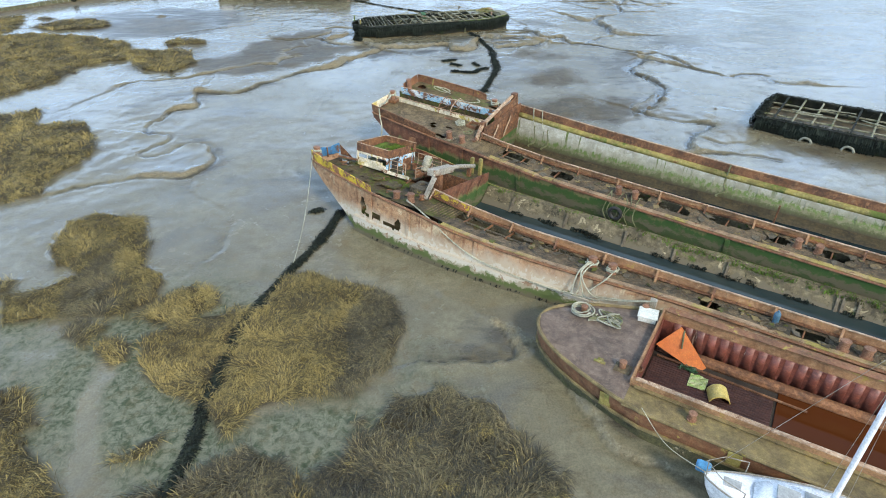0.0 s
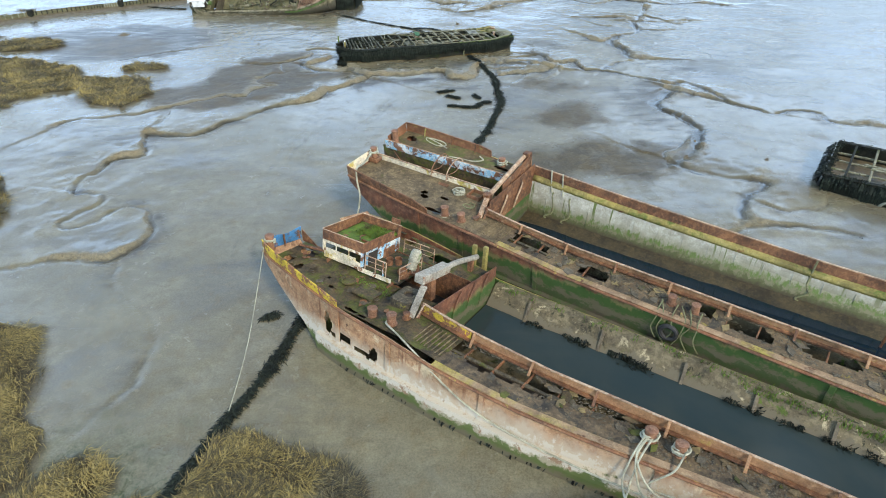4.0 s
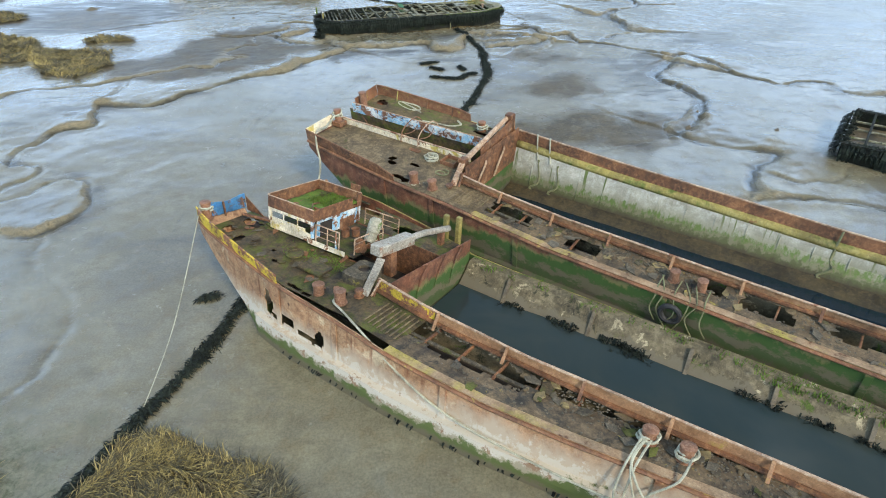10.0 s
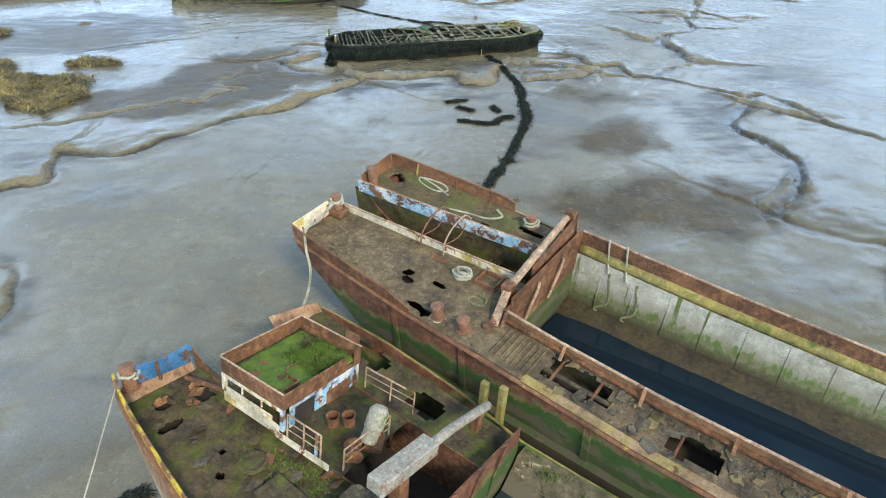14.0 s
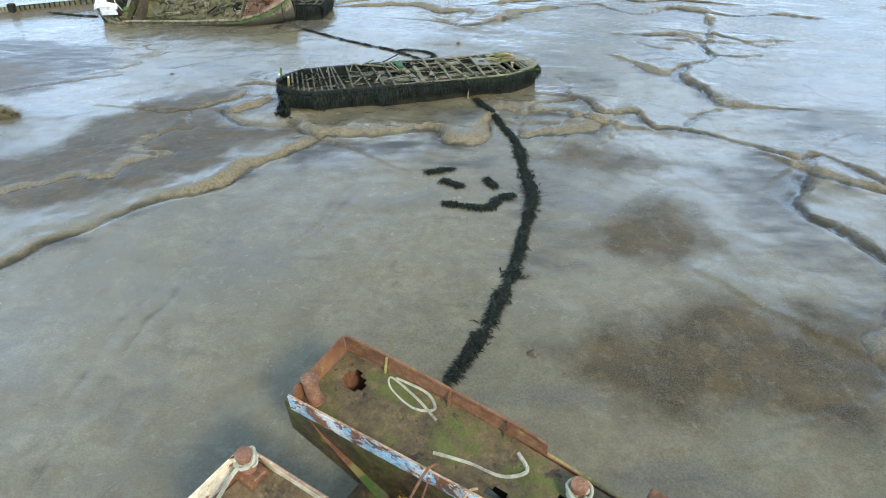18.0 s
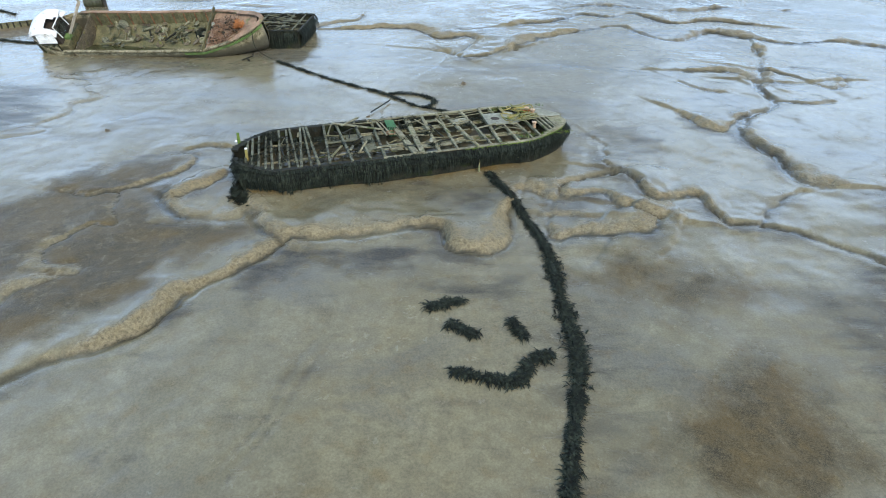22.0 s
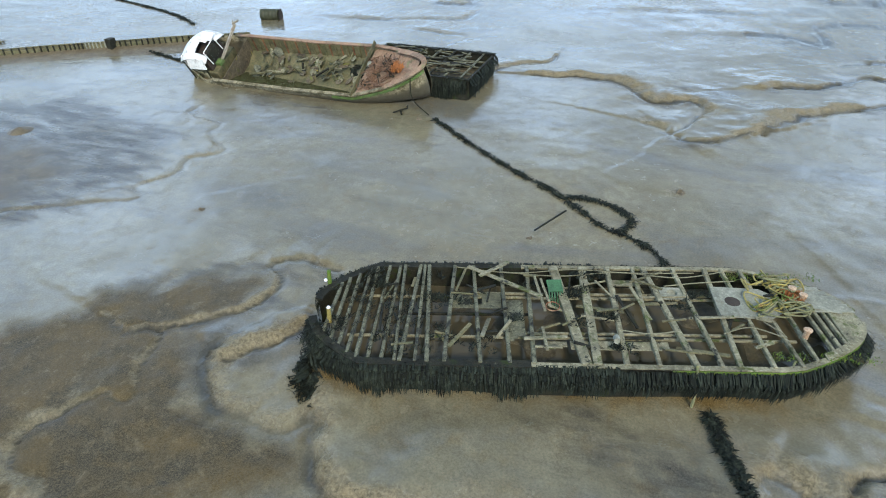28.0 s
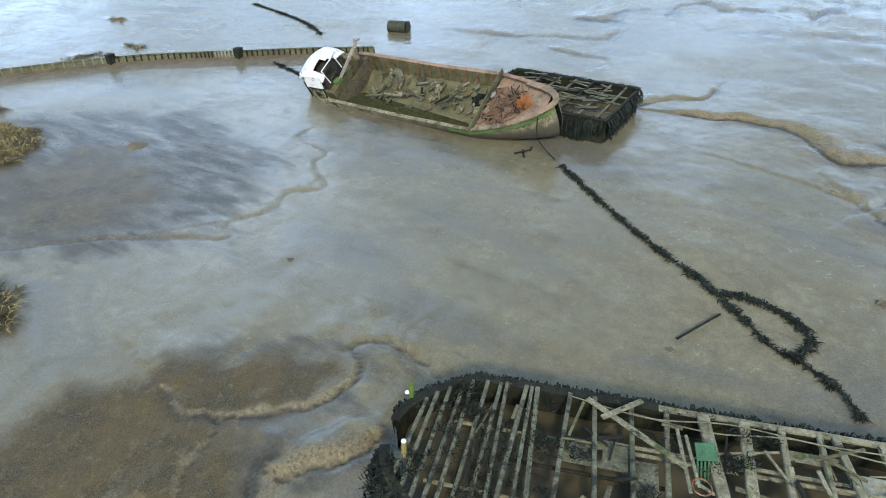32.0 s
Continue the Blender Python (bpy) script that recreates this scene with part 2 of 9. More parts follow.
def by_height(ma, steps):
    """Growth and stains that the tide leaves, and one painted shade: over the material's colour lays each (colour, z0,
    z1, wobble): full at z0, none at z1.
    """
    nt = ma.node_tree
    N, L = nt.nodes, nt.links
    bsdf = N["Principled BSDF"]
    tc, sep = N.new("ShaderNodeTexCoord"), N.new("ShaderNodeSeparateXYZ")
    L.new(tc.outputs["Object"], sep.inputs[0])
    for colour, z0, z1, wobble, *size in steps:
        n = N.new("ShaderNodeTexNoise")
        n.inputs["Scale"].default_value, n.inputs["Detail"].default_value, n.inputs["Roughness"].default_value = size[0] if size else 2.2, 10.0, 0.74
        squeeze = N.new("ShaderNodeMapping")
        squeeze.inputs["Scale"].default_value = (1, 1, size[1] if len(size) > 1 else 0.55)
        L.new(tc.outputs["Object"], squeeze.inputs["Vector"])
        L.new(squeeze.outputs["Vector"], n.inputs["Vector"])
        mad = N.new("ShaderNodeMath")
        mad.operation = "MULTIPLY_ADD"
        mad.inputs[1].default_value = wobble
        L.new(n.outputs["Fac"], mad.inputs[0]), L.new(sep.outputs["Z"], mad.inputs[2])
        r = N.new("ShaderNodeMapRange")
        for key, v in (("From Min", z0 + wobble / 2), ("From Max", z1 + wobble / 2), ("To Min", 1.0), ("To Max", 0.0)):
            r.inputs[key].default_value = v
        L.new(mad.outputs[0], r.inputs["Value"])
        mx = N.new("ShaderNodeMix")
        mx.data_type = "RGBA"
        L.new(r.outputs["Result"], mx.inputs["Factor"])
        L.new(bsdf.inputs["Base Color"].links[0].from_socket, mx.inputs["A"])
        mx.inputs["B"].default_value = (*colour, 1)
        L.new(mx.outputs["Result"], bsdf.inputs["Base Color"])
    return ma


RUST, RUST_DARK, RUST_LIGHT = (0.19, 0.088, 0.043), (0.085, 0.042, 0.026), (0.3, 0.155, 0.08)
MOSS, MOSS_BRIGHT = (0.085, 0.1, 0.02), (0.08, 0.16, 0.018)
rust = material("rusted_steel", (RUST, RUST_DARK, RUST_LIGHT), 1.6, (0.6, 0.85), [((0.3, 0.2, 0.13), 1.1, 0.58, 0.68, 0.8)], grime=0.6)
hull_near = by_height(material("hull_plate", ((0.33, 0.19, 0.11), (0.42, 0.285, 0.185), (0.2, 0.105, 0.06)), 0.9, (0.6, 0.85), [((0.5, 0.42, 0.31), 1.1, 0.56, 0.62, 0.8), ((0.24, 0.095, 0.035), 0.8, 0.6, 0.68, 0.8), ((0.1, 0.05, 0.03), 3.2, 0.62, 0.66, 0.8)], streak=((0.17, 0.07, 0.035), (5, 5, 0.4), 0.56, 0.72)),
    [((0.43, 0.34, 0.235), 1.0, 1.5, 1.7, 1.1), ((0.5, 0.45, 0.35), 0.8, 0.98, 2.2, 4.0, 0.8), ((0.24, 0.145, 0.08), 0.34, 0.46, 2.8, 2.4, 0.8), ((0.3, 0.26, 0.17), 0.42, 0.52, 1.2, 4.0, 1.0), ((0.085, 0.11, 0.026), 0.38, 0.5, 1.7, 1.3, 0.9), ((0.12, 0.1, 0.055), 0.1, 0.24, 0.6, 4.0, 1.0)])
# the last, darkest step paints the shade of the gap between the hulls
hull_green = by_height(material("hull_plate_weedy", ((0.19, 0.078, 0.045), (0.11, 0.05, 0.035), (0.25, 0.13, 0.08)), 0.9, (0.6, 0.85), grime=0.6),
    [((0.17, 0.15, 0.055), 1.68, 1.86, 1.4, 1.6), ((0.042, 0.088, 0.016), 1.58, 1.7, 1.4, 1.2), ((0.115, 0.1, 0.055), 1.16, 1.34, 1.9, 1.6, 1.4), ((0.05, 0.075, 0.02), 0.9, 1.02, 2.4, 1.1, 1.6), ((0.085, 0.072, 0.045), 0.6, 0.8, 1.6, 2.0), ((0.035, 0.032, 0.022), 0.35, 0.65, 0.8)])
deck_mat = material("rusty_deck", ((0.16, 0.124, 0.073), (0.085, 0.066, 0.04), (0.225, 0.178, 0.11)), 1.6, (0.7, 0.9), [((0.09, 0.095, 0.03), 1.4, 0.6, 0.68, 0.9), ((0.06, 0.038, 0.026), 2.6, 0.6, 0.65, 0.85)], grime=0.6)
deck_moss = material("mossy_deck", ((0.095, 0.073, 0.037), (0.038, 0.031, 0.018), (0.135, 0.095, 0.048)), 1.9, (0.6, 0.95), [(MOSS, 1.5, 0.48, 0.58, 0.95), (MOSS_BRIGHT, 2.4, 0.64, 0.68, 0.95), ((0.17, 0.15, 0.03), 3.0, 0.64, 0.69, 0.95), ((0.13, 0.055, 0.028), 1.1, 0.63, 0.7, 0.8)], grime=0.78)
wall_pale = by_height(material("silted_wall", ((0.155, 0.137, 0.09), (0.09, 0.079, 0.05), (0.215, 0.19, 0.135)), 1.3, (0.7, 0.9), [((0.38, 0.35, 0.26), 1.5, 0.59, 0.62, 0.9), ((0.035, 0.038, 0.022), 2.2, 0.58, 0.62, 0.9), ((0.085, 0.14, 0.02), 1.1, 0.6, 0.64, 0.9)], grime=0.6), [((0.13, 0.11, 0.068), 1.0, 1.1, 1.2, 2.6), ((0.15, 0.095, 0.04), 0.5, 0.58, 0.7, 3.0)])
wall_far = by_height(material("chalky_hold_wall", ((0.4, 0.385, 0.32), (0.3, 0.285, 0.22), (0.5, 0.485, 0.42)), 0.8, (0.6, 0.85), [((0.36, 0.24, 0.14), 1.6, 0.66, 0.7, 0.85)], tone=(1, 1, 0.94), grime=0.3, streak=((0.1, 0.13, 0.03), (3.4, 0.2, 0.25), 0.6, 0.64)),
    [((0.24, 0.23, 0.15), 1.0, 1.5, 0.9, 2.0, 0.4), ((0.1, 0.15, 0.03), 0.94, 1.12, 1.5, 5.0, 0.16), ((0.17, 0.16, 0.085), 0.84, 1.0, 1.3, 3.6, 0.3), ((0.085, 0.095, 0.032), 0.74, 0.86, 1.1, 4.0), ((0.06, 0.047, 0.022), 0.58, 0.72, 0.5, 5.0)])
timber_dark = material("black_weedy_timber", ((0.014, 0.015, 0.012), (0.03, 0.028, 0.02), (0.009, 0.011, 0.008)), 3, (0.6, 0.9), [((0.075, 0.07, 0.05), 2.4, 0.6, 0.65, 0.9), ((0.025, 0.035, 0.012), 1.6, 0.56, 0.64, 0.9)], tone=(0.98, 1, 0.9))
weedy_plank = material("weedy_plank", ((0.125, 0.125, 0.085), (0.07, 0.072, 0.046), (0.2, 0.19, 0.135)), 2.5, (0.7, 0.9), [((0.018, 0.02, 0.014), 2.2, 0.52, 0.6, 0.9)], tone=(0.98, 1, 0.9))
timber_pale = material("bleached_timber", ((0.235, 0.215, 0.148), (0.14, 0.128, 0.082), (0.33, 0.305, 0.22)), 2.5, (0.7, 0.9), [((0.07, 0.085, 0.022), 1.6, 0.54, 0.62, 0.9), ((0.018, 0.02, 0.014), 2.2, 0.58, 0.63, 0.9)], tone=(0.98, 1, 0.9))
deck_olive = material("olive_grown_deck", ((0.125, 0.097, 0.05), (0.065, 0.052, 0.03), (0.17, 0.13, 0.07)), 1.2, (0.7, 0.95), [((0.085, 0.1, 0.03), 1.1, 0.5, 0.6, 0.95), ((0.05, 0.035, 0.024), 2.6, 0.58, 0.63, 0.9), ((0.19, 0.17, 0.045), 2.4, 0.64, 0.69, 0.95)])
weed = material("bladder_wrack", ((0.008, 0.012, 0.01), (0.026, 0.033, 0.022)), 6, (0.75, 0.95), bump=0.6, tone=(1, 1, 1), grime=0.4)
grass_mat = material("marsh_grass", ((0.40, 0.28, 0.075), (0.27, 0.20, 0.06), (0.17, 0.145, 0.05)), 0.7, (0.7, 0.9), bump=0, coords="Generated")
wn_, wl_ = weed.node_tree.nodes, weed.node_tree.links
frond, frond_range, frond_mul = wn_.new("ShaderNodeNewGeometry"), wn_.new("ShaderNodeMapRange"), wn_.new("ShaderNodeVectorMath")
frond_range.inputs["To Min"].default_value, frond_range.inputs["To Max"].default_value = 0.25, 1.5
frond_mul.operation = "SCALE"
wl_.new(frond.outputs["Random Per Island"], frond_range.inputs["Value"])
wl_.new(wn_["Principled BSDF"].inputs["Base Color"].links[0].from_socket, frond_mul.inputs[0])
wl_.new(frond_range.outputs["Result"], frond_mul.inputs["Scale"])
wl_.new(frond_mul.outputs["Vector"], wn_["Principled BSDF"].inputs["Base Color"])
for ma in (weed, timber_dark):
    ma.node_tree.nodes["Principled BSDF"].inputs["Specular IOR Level"].default_value = 0.18
water_mat = bpy.data.materials.new("still_water")
water_mat.use_nodes = True
wb = water_mat.node_tree.nodes["Principled BSDF"]
wb.inputs["Base Color"].default_value, wb.inputs["Roughness"].default_value, wb.inputs["IOR"].default_value = (0.006, 0.015, 0.024, 1), 0.04, 1.33

# ---- the mud flat: one sheet to the horizon, cut by creeks ----
CREEK_LINES, WEED_LINES, CLUMP_AREAS = [], [], []


def creek(line, high, broad):
    """A creek whose left bank, seen along the line, stands higher. high: the step, 1 is 0.3 m; broad: of the bed."""
    CREEK_LINES.append((curve_through([(x, y, 0) for x, y in line], 4), high, broad))


def weed_line(line):
    WEED_LINES.append(line)


def grass_clump(area):
    CLUMP_AREAS.append(area)


creek([(-22.4, 29.7), (-21.2, 30.7), (-19.2, 31.8), (-16.8, 32.0), (-15.3, 31.9), (-14.6, 32.7), (-14.3, 34.0), (-14.7, 35.4), (-16.1, 37.0), (-17.6, 36.6), (-18.2, 35.4), (-18.9, 34.7), (-19.7, 35.4), (-19.4, 36.5), (-18.7, 37.3), (-19.0, 38.2), (-20.6, 38.6)], 0.55, 0.9)
creek([(-14.9, 32.0), (-14.5, 30.6), (-13.8, 29.2), (-11.8, 27.9), (-10.8, 26.1), (-10.5, 24.1), (-10.8, 23.1)], 0.1, 0.6)
creek([(-20.6, 38.6), (-21.3, 39.7), (-21.4, 40.7), (-20.9, 41.2), (-20.7, 43.0), (-19.5, 43.8), (-19.2, 44.7), (-20.1, 46.8), (-19.8, 47.1), (-16.9, 47.0), (-15.7, 48.6), (-14.4, 50.3), (-14.2, 50.9), (-13.5, 51.6), (-13.1, 52.3), (-12.2, 53.2), (-10.9, 53.8), (-9.8, 54.7), (-9.4, 55.7), (-9.4, 56.1), (-9.4, 56.6), (-9.2, 57.0), (-8.6, 57.5), (-7.9, 57.9), (-7.3, 58.5), (-6.9, 59.1), (-6.5, 59.9), (-6.1, 59.9), (-5.0, 60.0), (-3.4, 60.5), (-2.2, 60.9), (-1.0, 61.0), (-0.0, 60.9), (0.1, 60.5), (0.3, 59.7), (0.6, 59.2), (1.1, 59.0), (1.7, 59.0), (2.2, 59.3), (2.7, 60.1), (2.9, 61.0), (2.9, 61.9), (3.0, 62.4)], 1.0, 1.0)
creek([(3.2, 63.8), (3.4, 64.2), (3.9, 64.2), (4.2, 63.9), (4.5, 63.5), (4.8, 63.4)], 0.7, 0.9)
creek([(8.8, 66.0), (8.2, 65.7), (7.0, 65.2), (5.9, 64.7), (5.4, 64.1), (5.3, 63.5), (5.7, 63.3), (6.5, 63.4), (7.2, 63.7), (7.6, 63.6), (7.8, 63.0), (8.2, 62.3), (8.7, 61.9), (9.1, 61.5), (9.6, 61.4)], 0.6, 0.9)
creek([(5.5, 64.2), (6.0, 64.8), (7.1, 65.4), (8.3, 66.0), (8.7, 66.2)], 0.6, 0.8)
creek([(8.6, 66.1), (9.2, 65.8), (9.3, 65.2), (9.4, 64.2), (9.5, 63.5), (9.8, 63.1), (9.8, 63.2), (11.0, 63.4), (11.9, 63.8), (12.1, 62.7), (12.3, 61.4), (12.7, 61.2), (14.3, 61.1), (15.4, 60.4), (16.6, 59.4), (17.3, 58.4), (18.2, 57.6), (18.6, 57.4), (19.6, 58.1)], 0.9, 1.0)
creek([(8.2, 70.4), (8.6, 69.3), (8.6, 68.3), (8.4, 67.3), (8.5, 66.5), (8.6, 66.1)], 0.4, 0.7)
creek([(4.5, 60.9), (4.4, 60.3), (4.8, 60.0), (5.5, 60.2), (6.3, 60.3), (7.2, 60.3), (8.1, 60.4), (8.8, 60.5), (9.2, 61.0), (9.4, 61.4)], 0.55, 1.0)
creek([(4.7, 62.0), (5.2, 61.9), (5.8, 61.8)], 0.35, 0.7)
creek([(7.0, 60.0), (6.8, 59.5), (6.2, 58.8), (5.8, 58.2)], 0.12, 1.0)
creek([(-12.6, 63.3), (-12.2, 63.2), (-11.6, 64.0), (-11.1, 64.6), (-10.6, 65.4), (-10.6, 65.7)], 0.7, 0.8)
creek([(-12.8, 63.9), (-13.0, 63.4), (-12.4, 62.6), (-11.7, 62.0), (-11.2, 61.6), (-10.1, 61.4), (-9.3, 61.3), (-8.8, 61.9), (-8.5, 62.1), (-8.2, 61.9)], 0.5, 1.3)
creek([(-12.1, 61.2), (-11.5, 61.1), (-10.9, 61.1), (-10.2, 61.3)], 0.15, 1.3)
creek([(-8.5, 61.9), (-8.2, 61.2), (-7.6, 60.6), (-7.0, 60.2), (-6.6, 59.9)], 0.7, 1.2)
creek([(-27.5, 48.4), (-26.6, 50.1), (-23.9, 50.6), (-17.9, 54.5), (-16.5, 54.6), (-15.5, 54.7), (-15.6, 55.8), (-15.4, 56.5), (-14.5, 57.2), (-14.9, 57.3), (-14.1, 57.5), (-14.1, 57.8), (-14.7, 58.2), (-14.8, 58.1), (-15.6, 58.3), (-15.9, 58.7), (-15.9, 59.3), (-15.5, 59.8), (-15.3, 60.6), (-15.0, 61.1), (-14.5, 61.0), (-14.2, 61.1), (-14.4, 61.8), (-14.8, 62.7), (-15.0, 63.6), (-15.3, 63.8)], 0.4, 0.8)
creek([(-17.7, 63.8), (-16.6, 63.6), (-15.3, 63.9), (-14.5, 64.3), (-13.6, 65.0), (-12.9, 65.8), (-12.6, 66.6), (-12.7, 67.5), (-13.2, 67.9), (-13.7, 68.1), (-13.6, 68.5), (-12.9, 69.0), (-12.2, 69.1), (-11.3, 69.0), (-10.4, 68.5)], 0.55, 0.8)
creek([(-16.3, 63.1), (-16.4, 63.5), (-15.8, 63.7), (-15.2, 63.8)], 0.2, 0.6)
creek([(-12.3, 69.2), (-12.4, 69.9), (-12.2, 70.7)], 0.1, 0.6)
creek([(-12.3, 69.5), (-13.1, 70.0), (-13.5, 70.2)], 0.1, 0.6)
creek([(-13.6, 68.3), (-13.8, 67.8), (-14.0, 67.7)], 0.1, 0.6)
creek([(24.4, 87.5), (22.9, 83.2), (21.0, 79.1), (20.8, 77.0), (20.5, 75.5), (18.4, 73.7), (17.1, 72.2), (16.7, 70.5), (17.2, 68.6), (17.5, 67.8), (17.1, 65.7), (17.2, 64.8), (18.1, 64.6)], 0.7, 1.5)
creek([(13.8, 61.3), (14.4, 62.2), (15.7, 63.3), (16.8, 64.0)], 0.5, 0.9)
creek([(14.1, 74.0), (14.6, 73.1), (15.1, 71.8), (16.1, 71.5), (16.9, 72.6), (18.5, 74.0), (19.9, 74.8)], 0.6, 1.0)
creek([(20.8, 77.0), (21.2, 76.1), (22.7, 75.8), (24.4, 76.2)], 0.5, 1.0)
creek([(16.0, 80.0), (17.1, 78.2), (18.0, 77.7)], 0.35, 0.9)
creek([(20.6, 79.7), (22.8, 79.0), (25.6, 79.5), (27.4, 79.8)], 0.5, 1.1)
creek([(17.0, 82.0), (19.5, 81.5), (20.7, 80.0)], 0.5, 1.1)
creek([(18.0, 55.6), (16.7, 53.8), (16.1, 52.2), (16.7, 50.7), (17.4, 49.0), (17.6, 47.4), (17.1, 46.0), (16.0, 44.1), (14.6, 42.5), (14.0, 42.1)], 0.7, 1.7)
creek([(15.9, 45.5), (14.9, 44.4), (13.9, 43.7), (13.8, 42.3)], 0.5, 0.9)
creek([(14.3, 42.1), (15.6, 40.6), (17.4, 39.9), (18.2, 39.7), (18.6, 39.3), (17.7, 38.5), (16.7, 37.6), (15.6, 35.5)], 0.5, 1.4)
creek([(18.1, 56.2), (18.9, 55.1), (20.2, 54.4), (21.7, 53.1), (22.8, 51.8), (23.8, 50.6), (25.9, 51.2), (27.1, 50.6), (27.3, 48.9), (29.4, 48.3)], 0.55, 1.1)
creek([(15.4, 34.5), (17.5, 34.8), (19.4, 34.5), (20.7, 34.0)], 0.45, 1.0)
creek([(17.5, 37.0), (18.3, 36.4), (20.3, 36.7), (20.9, 37.2)], 0.3, 0.7)
creek([(-11.4, 93.5), (-10.3, 95.2), (-8.9, 95.8), (-8.0, 96.8), (-7.9, 98.2)], 0.5, 1.0)
creek([(-8.8, 93.4), (-7.3, 93.5), (-5.6, 93.9), (-3.9, 93.6), (-2.5, 93.2), (-1.8, 91.8), (-0.7, 90.5), (0.4, 90.5), (1.5, 91.2), (2.2, 90.5), (2.1, 89.3), (1.4, 87.4), (0.7, 85.9)], 0.7, 1.1)
creek([(-1.0, 87.0), (-0.2, 86.7), (0.5, 85.9)], 0.4, 0.9)
creek([(0.8, 85.5), (1.4, 84.9), (2.9, 85.2), (4.1, 86.3), (5.3, 87.3)], 0.6, 1.0)
creek([(-13.8, 114.6), (-11.2, 112.2), (-6.6, 113.4), (-2.1, 114.4), (2.2, 114.9), (7.1, 115.5)], 0.3, 1.6)
creek([(-28.2, 104.4), (-25.6, 104.4), (-22.3, 105.7), (-17.9, 106.8), (-17.8, 109.6)], 0.3, 1.4)
creek([(-20.6, 102.4), (-18.1, 101.6), (-16.4, 101.5), (-16.6, 98.9)], 0.3, 1.2)
creek([(-31.1, 65.4), (-29.2, 66.9), (-27.1, 68.5), (-24.9, 69.9), (-22.9, 70.8), (-22.9, 71.3), (-23.8, 71.7)], 0.12, 0.7)
creek([(-23.7, 72.3), (-22.8, 73.4), (-22.9, 74.4), (-23.3, 75.3), (-22.2, 76.2), (-22.3, 76.9), (-24.4, 78.4), (-24.6, 79.7), (-26.1, 80.0), (-27.3, 80.4), (-27.6, 81.3)], 0.15, 0.8)
creek([(22.3, 81.6), (24.0, 80.4), (25.5, 78.2), (27.2, 79.3), (27.4, 81.7), (25.1, 82.9)], 0.5, 1.2)
creek([(5.3, 87.3), (8.1, 90.6), (12.4, 93.7), (15.3, 94.5), (16.5, 92.3), (18.8, 89.6), (22.6, 92.6), (25.4, 90.4), (27.9, 88.8), (32.0, 89.7), (35.1, 88.1)], 0.7, 1.4)
creek([(6.9, 95.0), (9.8, 96.2), (12.7, 98.9), (15.0, 97.8), (17.7, 99.1), (20.2, 95.5), (23.6, 96.5), (27.3, 95.1)], 0.7, 1.4)
creek([(11.4, 101.3), (15.0, 102.5), (22.3, 100.1), (27.9, 101.5), (32.9, 100.5)], 0.6, 1.4)
creek([(18.6, 57.4), (19.6, 58.1), (20.6, 56.6), (22.0, 52.6), (23.4, 51.3)], 0.5, 1.0)
# wandering creeks towards the open water
far_rng = random.Random(40)
for x, y, turn_ in ((24, 104, 0.3), (44, 92, 0.6), (36, 108, -0.2), (6, 108, 0.5), (-22, 112, 0.2), (48, 112, 0.1), (16, 122, 0.4), (-6, 128, 0.0), (38, 128, 0.5), (-45, 118, 0.3), (60, 100, 0.2)):
    line, a = [], turn_
    for k in range(13):
        line.append((x, y))
        a = turn_ + 1.3 * math.sin(k * 1.1 + x) + far_rng.uniform(-0.5, 0.5)
        step = 2.6 * (1 + (y - 80) / 120)
        x, y = x + step * math.cos(a), y + 0.8 * step * math.sin(a)
    creek(line, 0.5, 1.35 + max(0, y - 90) / 60)
creek([(2.3, 18.5), (3.0, 17.8), (3.1, 16.7), (1.3, 16.4), (0.0, 16.2)], 0.5, 0.7)
creek([(5.3, 13.7), (5.6, 12.4), (6.6, 11.7), (7.9, 11.3), (9.2, 10.9)], 0.4, 0.7)
creek([(3.5, 17.3), (4.7, 16.1), (4.7, 14.8), (5.1, 13.8)], 0.3, 0.7)
weed_line([(-5.3, 27.6), (-5.9, 24.6), (-6.8, 22.0), (-7.7, 18.6), (-7.8, 16.3), (-7.8, 13.9), (-7.7, 12.0), (-7.8, 10.6)])
weed_line([(2.2, 65.8), (3.2, 62.8), (4.2, 59.3), (4.3, 55.8), (4.4, 53.3), (3.8, 50.4), (3.1, 47.5), (2.5, 45.8), (1.9, 44.1), (1.2, 42.7), (0.6, 41.6)])
weed_line([(3.7, 53.4), (2.9, 53.1), (2.3, 52.2), (0.4, 52.6)])
weed_line([(-0.5, 55.6), (0.8, 56.0)])
weed_line([(0.3, 54.8), (1.2, 54.2)])
weed_line([(2.4, 55.0), (2.8, 54.1)])
weed_line([(-12.6, 83.8), (-10.2, 81.7), (-8.0, 79.9), (-6.2, 78.5), (-4.5, 77.4), (-3.1, 76.2), (-1.8, 75.0), (-0.8, 74.6), (0.2, 73.9), (0.8, 73.0)])
weed_line([(-3.7, 77.0), (-2.6, 77.1), (-1.3, 76.6), (-0.7, 75.8), (-1.0, 74.9)])
weed_line([(-56.2, 104.6), (-50.1, 102.6), (-45.2, 100.6), (-41.1, 98.1)])
weed_line([(-39.9, 90.4), (-37.0, 89.6), (-33.4, 88.5)])
weed_line([(-6.6, 27.6), (-6.4, 27.8)])
weed_line([(-6.9, 27.5), (-6.5, 27.8)])
